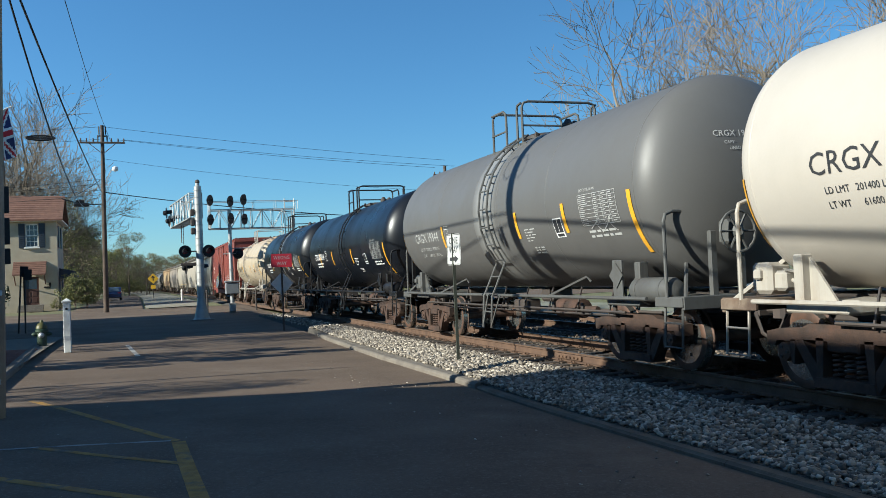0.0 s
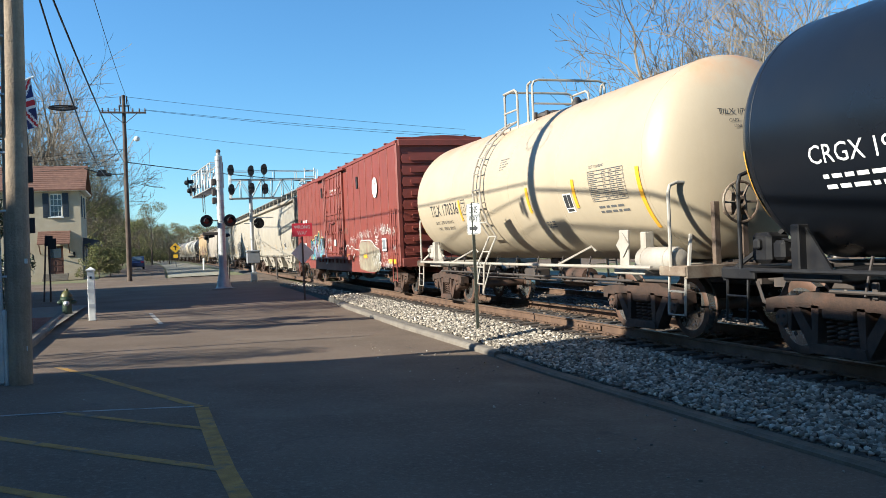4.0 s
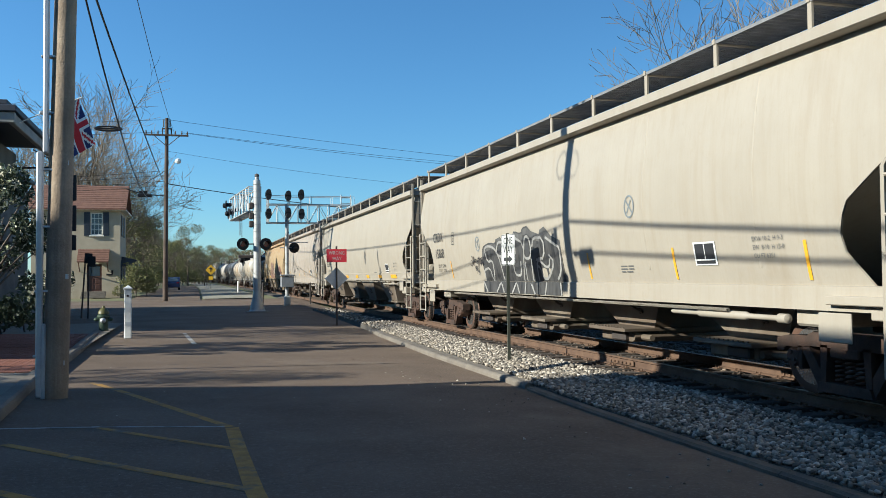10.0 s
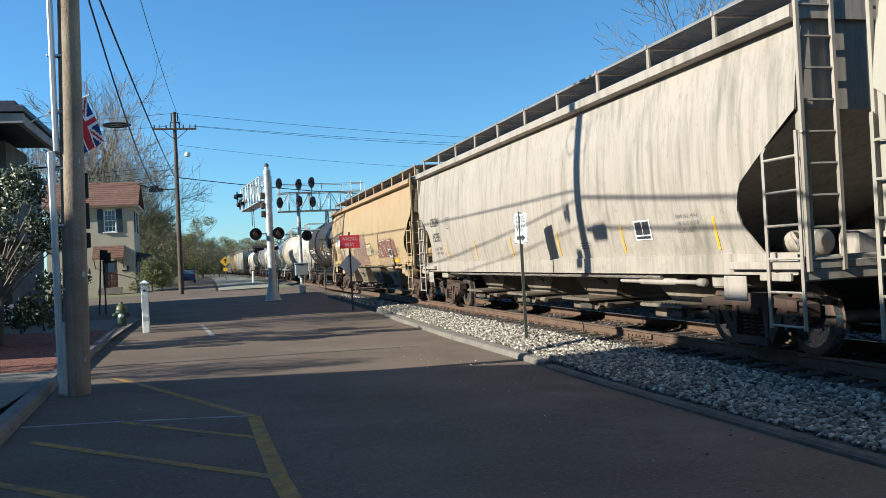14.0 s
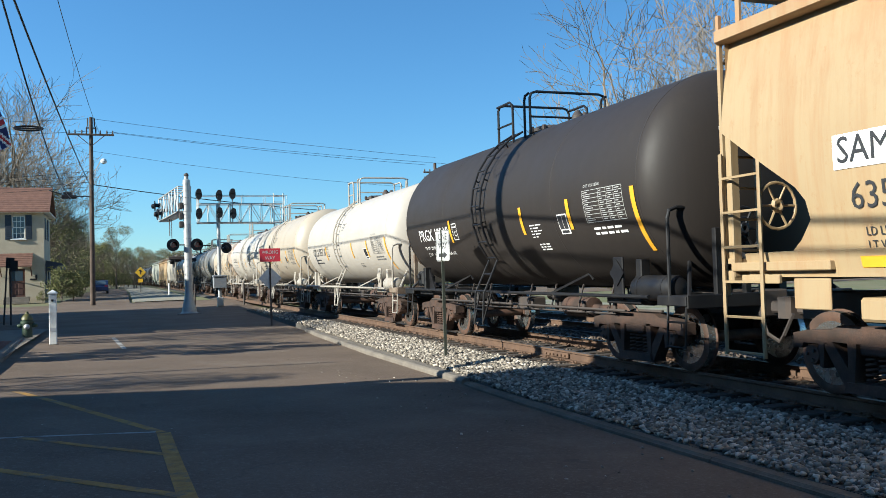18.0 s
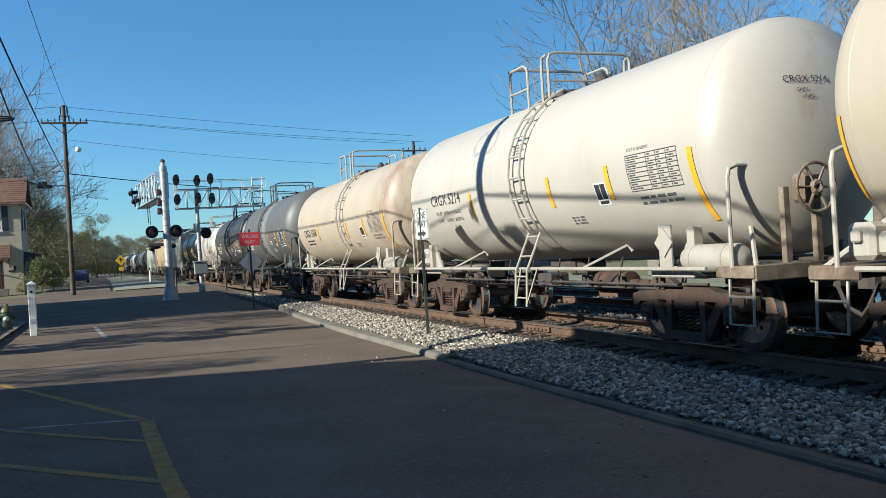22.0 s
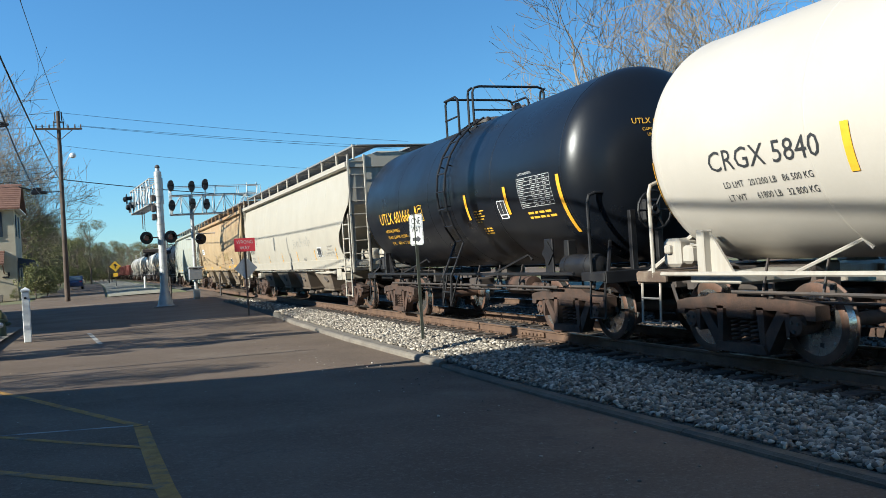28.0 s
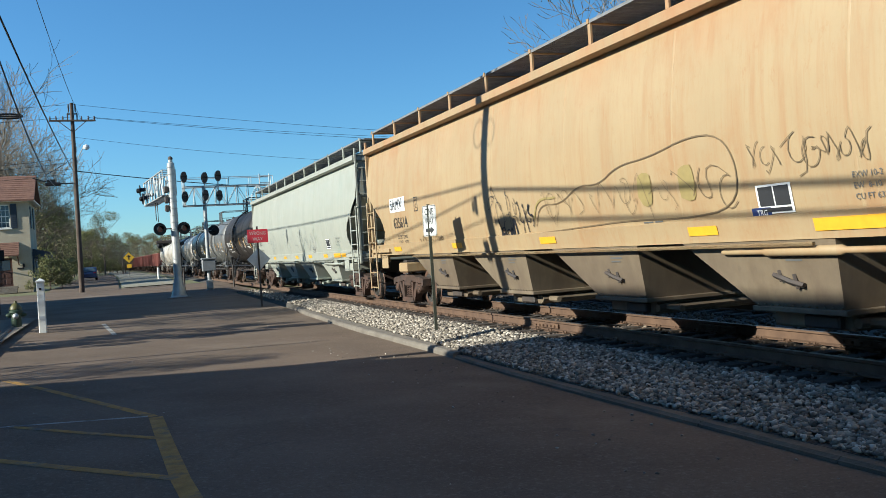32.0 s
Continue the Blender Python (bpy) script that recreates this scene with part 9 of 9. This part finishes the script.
for x, y, k, i, a in ((-8.6, 86, 1.2, 1, 30), (-10.5, 89, 1.25, 0, 200), (-13.5, 94, 1.2, 2, 120), (-6.6, 96, 0.8, 0, 80), (-17.5, 88, 1.2, 1, 300), (-9.8, 92, 1.15, 2, 10), (-12, 87, 1.2, 1, 150), (-7.8, 90, 1.05, 2, 250)):
    put_bare(KINDS[i], x, y, gz(92), a, k, "leafless tree behind the cream house")


def leaf_material(name, cols):
    m, nt, bs = nodes_of(name)
    geo = nt.nodes.new("ShaderNodeNewGeometry")
    cr = nt.nodes.new("ShaderNodeValToRGB")
    cr.color_ramp.elements[0].color, cr.color_ramp.elements[1].color = (*cols[0], 1), (*cols[-1], 1)
    for i, c in enumerate(cols[1:-1]):
        cr.color_ramp.elements.new((i + 1) / (len(cols) - 1)).color = (*c, 1)
    nt.links.new(geo.outputs["Random Per Island"], cr.inputs[0])
    nt.links.new(cr.outputs[0], bs.inputs["Base Color"])
    bs.inputs["Roughness"].default_value = 0.7
    return m


def leaves(seed, clumps, n, size):
    """Many small two-sided leaves in uneven clumps: (centre, radii)."""
    rs = np.random.RandomState(seed)
    vs, fs = [], []
    w = np.array([c[2] for c in clumps], float)
    w /= w.sum()
    which = rs.choice(len(clumps), n, p=w)
    for i in range(n):
        c, rad, _ = clumps[which[i]]
        d = rs.normal(size=3)
        d /= np.linalg.norm(d)
        p = np.array(c) + d * np.array(rad) * rs.uniform(0.35, 1.0) ** 0.6
        a, b = rs.normal(size=3), rs.normal(size=3)
        a /= np.linalg.norm(a)
        b -= a * a.dot(b)
        b /= np.linalg.norm(b)
        s = size * rs.uniform(0.6, 1.4)
        k = len(vs)
        vs += [tuple(p - a * s), tuple(p + b * s * 0.45), tuple(p + a * s), tuple(p - b * s * 0.45)]
        fs.append((k, k + 1, k + 2, k + 3))
    me = bpy.data.meshes.new("leaves")
    me.from_pydata(vs, [], fs)
    return me


def crown_clumps(seed, h, w, n=26):
    r = random.Random(seed)
    out = []
    for _ in range(n):
        a, z = r.uniform(0, 6.283), r.uniform(0.25, 1.0)
        k = w * (1 - abs(z - 0.55) * 1.1) * r.uniform(0.3, 1.0)
        s = w * r.uniform(0.16, 0.34)
        out.append(((k * math.cos(a), k * math.sin(a), h * z), (s, s, s * 0.8), s * s))
    return out


GREENS = [leaf_material("spring_leaves", [(0.06, 0.07, 0.018), (0.12, 0.125, 0.03), (0.20, 0.18, 0.055)]),
          leaf_material("olive_twigs", [(0.08, 0.065, 0.035), (0.14, 0.115, 0.05), (0.12, 0.125, 0.04)]),
          leaf_material("brown_buds", [(0.09, 0.065, 0.042), (0.13, 0.10, 0.06), (0.10, 0.095, 0.045)])]
TREE_KINDS = []
for s, h, w, m, n, size in ((3, 11, 4.2, 0, 5200, 0.11), (5, 13, 5.0, 1, 4600, 0.11), (7, 12, 5.2, 2, 4000, 0.10), (9, 5, 3.4, 0, 2600, 0.13)):
    me = leaves(s, crown_clumps(s, h, w), n, size)
    me.materials.append(GREENS[m])
    r = random.Random(s)
    t = Mb().tube([(0, 0, -0.3), (0.1, 0.05, h * 0.3), (0.0, 0.1, h * 0.75)], 0.2 * h / 11, 7, 0.05)
    for k in range(26):
        a, z = r.uniform(0, 6.28), r.uniform(0.22, 0.75)
        e_ = w * r.uniform(0.4, 0.9)
        t.tube([(0.05, 0.05, h * z), (e_ * 0.5 * math.cos(a), e_ * 0.5 * math.sin(a), h * (z + 0.1)), (e_ * math.cos(a), e_ * math.sin(a), h * (z + 0.24))], 0.06, 4, 0.015)
    TREE_KINDS.append((t.mesh("trunk", BARK, 60), me))


def put_tree(kind, x, y, z, k, rz, label, name="tree"):
    if y > 60 and -4.2 < x - TRACK_X - bend(y) < 7.5:
        return
    ob = thing(name, label, "tree" if name == "tree" else "shrub", "trees along the far street", at=pose(x, y, z, 0, 0, rz) @ Matrix.Scale(k, 4))
    part("trunk", TREE_KINDS[kind][0], None, ob, "trunk and limbs")
    part("crown", TREE_KINDS[kind][1], None, ob, "crown of small spring leaves")


rt = random.Random(8)
for i in range(40):
    y = 79 + 4.6 * i + rt.uniform(-2, 2)
    x = -4.9 - rt.uniform(0, 1.5 if y < 104 else 4.0) - (1.2 if y < 86 else 0.0) + bend(y)
    put_tree((0, 1, 0, 2, 1)[i % 5], x, y, gz(y), rt.uniform(0.62, 0.9) * (1.0 if y > 96 else 0.8), rt.uniform(0, 360), "spring tree with thin young leaves along the far street")
for i in range(22):
    y = 82 + i * 5
    put_tree(3, -5.4 - rt.uniform(0, 1.5) + bend(y), y, gz(y), rt.uniform(0.5, 0.9), rt.uniform(0, 360), "green shrub beside the far street", "shrub")
for i in range(14):
    y = 150 + 9 * i
    put_tree((2, 1, 0, 3)[i % 4], 1.2 + rt.uniform(0, 1.6) + bend(y), y, gz(y), rt.uniform(0.35, 0.55), rt.uniform(0, 360), "small spring tree between the street and the track")
for i in range(46):
    y = 152 + 2.6 * i
    x = TRACK_X + bend(y) - 4.6 - rt.uniform(0.0, 13.0)
    put_tree((1, 0, 2, 3)[i % 4], x, y, gz(y), rt.uniform(0.5, 0.8), rt.uniform(0, 360), "spring tree where the far street bends away")
for i in range(30):
    put_tree((1, 2, 0)[i % 3], 5.5 + 1.5 * i, 340 + rt.uniform(0, 50), gz(340), rt.uniform(0.75, 1.1), rt.uniform(0, 360), "distant spring tree beyond the curved track")
for i in range(26):
    put_tree((1, 2, 0, 3)[i % 4], -26 + 1.7 * i, 290 + rt.uniform(0, 40), gz(272), rt.uniform(0.6, 1.0), rt.uniform(0, 360), "distant spring tree at the end of the street")
for i in range(18):
    y = 150 + 18 * i
    put_tree((2, 1, 2)[i % 3], 17 + rt.uniform(0, 10) + i * 0.6, y, zr(y) - 0.3, rt.uniform(0.55, 0.8), rt.uniform(0, 360), "brownish spring tree beyond the tracks")
for i in range(16):
    put_tree((1, 2)[i % 2], 8 + 5.0 * i + rt.uniform(-3, 3), 470 + rt.uniform(0, 60), gz(430), rt.uniform(1.0, 1.35), rt.uniform(0, 360), "distant bare-budded tree at the end of the track")
for i in range(9):
    y = 20 + 7 * i
    put_tree(3, 24 + rt.uniform(0, 6), y + 20, zr(y) - 0.2, rt.uniform(0.35, 0.6), rt.uniform(0, 360), "low scrub behind the tracks", "shrub")
put_tree(3, -4.35, 69.6, gz(69), 0.5, 40, "dark round shrub beside the cream house", "shrub")
put_tree(3, -3.6, 70.4, gz(69), 0.40, 90, "dark round shrub beside the cream house", "shrub")
put_tree(3, -5.6, 69.2, gz(69), 0.16, 10, "low shrub by the house steps", "shrub")

# two trees added out of view to cast ragged shadows on the street
put_tree(1, -14.5, 25.0, 0.4, 0.72, 60, "unseen spring tree added for a ragged shadow band on the street")
put_tree(0, -11.4, 14.0, 0.2, 0.52, 10, "unseen young spring tree added for a shadow patch on the street")

# blossoming tree on the pavement
bt = thing("blossom_tree", "small tree with dark leaves and cream blossom on the pavement", "tree", at=pose(-4.75, 22.0, 0.12) @ Matrix.Scale(1.14, 4))
q = Mb()
r = random.Random(4)
q.tube([(0, 0, 0), (0.05, 0, 0.8), (0, 0.1, 1.6)], 0.07, 7, 0.05)
for k in range(16):
    a = r.uniform(0, 6.28)
    q.tube([(0, 0, 0.9 + 0.04 * k), (0.7 * math.cos(a), 0.7 * math.sin(a), 1.6 + 0.07 * k), (1.2 * math.cos(a), 1.2 * math.sin(a), 2.0 + 0.09 * k)], 0.03, 5, 0.008)
part("trunk", q, BARK, bt)
cl_ = []
for k in range(46):
    a, z = r.uniform(0, 6.283), r.uniform(0.55, 3.55)
    w = 1.55 * math.sqrt(max(0.05, 1 - ((z - 1.9) / 1.9) ** 2)) * r.uniform(0.5, 0.98)
    s = r.uniform(0.2, 0.4)
    cl_.append(((w * math.cos(a), w * math.sin(a), z), (s, s, s), s * s))
me = leaves(21, cl_, 9000, 0.055)
me.materials.append(leaf_material("dark_leaves", [(0.02, 0.03, 0.012), (0.035, 0.05, 0.02), (0.06, 0.075, 0.03)]))
part("leaves", me, None, bt, "dark green leaves")
me = leaves(22, [c for c in cl_ if c[0][2] > 1.4], 2600, 0.04)
me.materials.append(leaf_material("blossom", [(0.55, 0.53, 0.38), (0.65, 0.62, 0.5), (0.4, 0.42, 0.22)]))
part("blossom", me, None, bt, "cream blossom")

# ---- things beyond the tracks and up the street ----
def parked_car(label, x, y, z, rz, paint):
    ob = thing("car", label, "car", at=pose(x, y, z, 0, 0, rz))
    side = [(-2.15, 0.35), (-2.2, 0.75), (-2.1, 0.95), (-1.6, 1.0), (-1.1, 1.42), (0.35, 1.46), (1.15, 1.02), (2.0, 0.88), (2.2, 0.7), (2.2, 0.35), (1.75, 0.28), (-1.75, 0.28)]
    q = Mb().prism(side, "y", -0.86, 0.86)
    part("body", q, paint, ob)
    q = Mb()
    for s in (-1, 1):
        q.prism([(-1.35, 1.05), (-1.02, 1.36), (0.3, 1.4), (0.95, 1.05)], "y", s * 0.862, s * 0.87)
    q.add([(-1.62, -0.7, 1.02), (-1.62, 0.7, 1.02), (-1.17, 0.62, 1.39), (-1.17, -0.62, 1.39)], [(0, 1, 2, 3)])
    q.add([(1.14, -0.7, 1.06), (1.14, 0.7, 1.06), (0.45, 0.62, 1.43), (0.45, -0.62, 1.43)], [(0, 1, 2, 3)])
    part("window", q, GLASS, ob, "dark glass")
    for sx in (-1.3, 1.35):
        for s in (-1, 1):
            w = part("wheel", Mb().spin([(-0.1, 0.2), (-0.1, 0.31), (-0.06, 0.33), (0.06, 0.33), (0.1, 0.31), (0.1, 0.2)], "y", 20), BLACK, ob, "black tyre", at=pose(sx, s * 0.78, 0.33))
            part("rim", Mb().spin([(-0.11, 0.05), (-0.09, 0.2), (0.09, 0.2), (0.11, 0.05)], "y", 16), GALV, w, "grey rim")
    for s in (-1, 1):
        part("tail_light", Mb().box((-2.17, s * 0.68, 0.82), (0.08, 0.3, 0.14), 0.02), SIGNRED, ob, "red tail light")
        part("headlight", Mb().box((2.14, s * 0.62, 0.72), (0.1, 0.34, 0.14), 0.02), SIGNGREY, ob, "clear headlight")
    return ob


parked_car("dark blue car parked on the far street", -2.6, 104, gz(104) + 0.01, 90, plain("dark_blue_paint", (0.015, 0.03, 0.09), 0.3))
bar = thing("barricade", "white and red plastic barrier beyond the tracks", "barrier", at=pose(20.5, 25.5, zr(25) - 0.15, 0, 0, 20))
part("block", Mb().prism([(-0.3, 0), (0.3, 0), (0.18, 0.45), (0.12, 1.0), (-0.12, 1.0), (-0.18, 0.45)], "x", -0.5, 0.5), FRAMEWHITE, bar)
part("stripe", Mb().box((0, -0.2, 0.62), (0.9, 0.03, 0.22), 0.005), SIGNRED, bar, "red stripe")
for i, (x, y) in enumerate(((19.5, 15), (20.2, 17.2), (20.5, 19.5), (21, 29.5))):
    b_ = solid("concrete_block", Mb().box((0, 0, 0.35), (1.7, 0.7, 0.7), 0.05), CONCRETE, "pale concrete block on the grass beyond the tracks", "concrete block", at=pose(x, y, zr(y) - 0.15, 0, 0, 12 * i))
fr = thing("timber_rack", "open rack of grey timber beyond the tracks", "rack", at=pose(21, 22.5, zr(22) - 0.12, 0, 0, 60))
for k in range(5):
    part("post", Mb().box((k * 0.9 - 1.8, 0, 0.5), (0.1, 0.1, 1.0), 0.01), POLE_DARK, fr)
for z in (0.35, 0.65, 0.95):
    part("rail", Mb().box((0, 0.06, z), (4.0, 0.06, 0.1), 0.01), POLE_DARK, fr)
mb = Mb().grid([[(x, y, zr(min(y, 80)) - 0.22 + (0.0 if x < 16 else 0.08)) for x in (15.3, 17, 23)] for y in (-20, 0, 20, 44.9)])
solid("service_lane", mb, surface("lane_gravel", (0.26, 0.24, 0.19), (0.17, 0.17, 0.09), 0.8, 0.95, bump=0.5, fine=25, dirt=(0.1, 0.12, 0.035)), "gravel lane and grass beyond the tracks", "lane", kind="structure")

# bricks of the pavement
bk = Mb().box((0, 0, 0), (0.195, 0.095, 0.06), 0.006).mesh("brick", brick_mat)
n = 0
for j in range(60):
    for i in range(16):
        if n >= 300:
            break
        x = -2.78 - i * 0.205 - (0.1 if j % 2 else 0)
        y = 19.6 + j * 0.105
        part("brick", bk, None, pavement, at=pose(x, y, gz(y, x) + 0.084 + rt.uniform(-0.002, 0.003)))
        n += 1
rest = Mb()
for j in range(105):
    for i in range(30):
        x = -2.78 - i * 0.205 - (0.1 if j % 2 else 0)
        y = 16.0 + j * 0.105
        if 19.55 < y < 21.6 and i < 16:
            continue
        rest.box((x, y, gz(y, x) + 0.084), (0.195, 0.095, 0.06))
tagged(part("bricks", rest, brick_mat, pavement, "red paving bricks"), kind="stuff")

# ---- what moves ----
def motions():
    for car, s0 in CARS:
        walk(car, [(t, car_pose(s0 - SPEED * t)) for t in (range(33) if s0 > 90 else (0, 8, 16, 24, 32))])
    walk(FLAG_CLOTH, [(t / 2, pose(0, 0, 0, 5 * math.sin(t * 1.1), 7 * math.sin(t * 0.83 + 1), 0)) for t in range(65)])
    turn = math.degrees(SPEED / 0.457)
    times = [k / 15 for k in range(481)]
    for w, x in SPUN:
        walk(w, [(t, pose(x, 0, 0.457, 0, turn * t, 0)) for t in times])


motions()
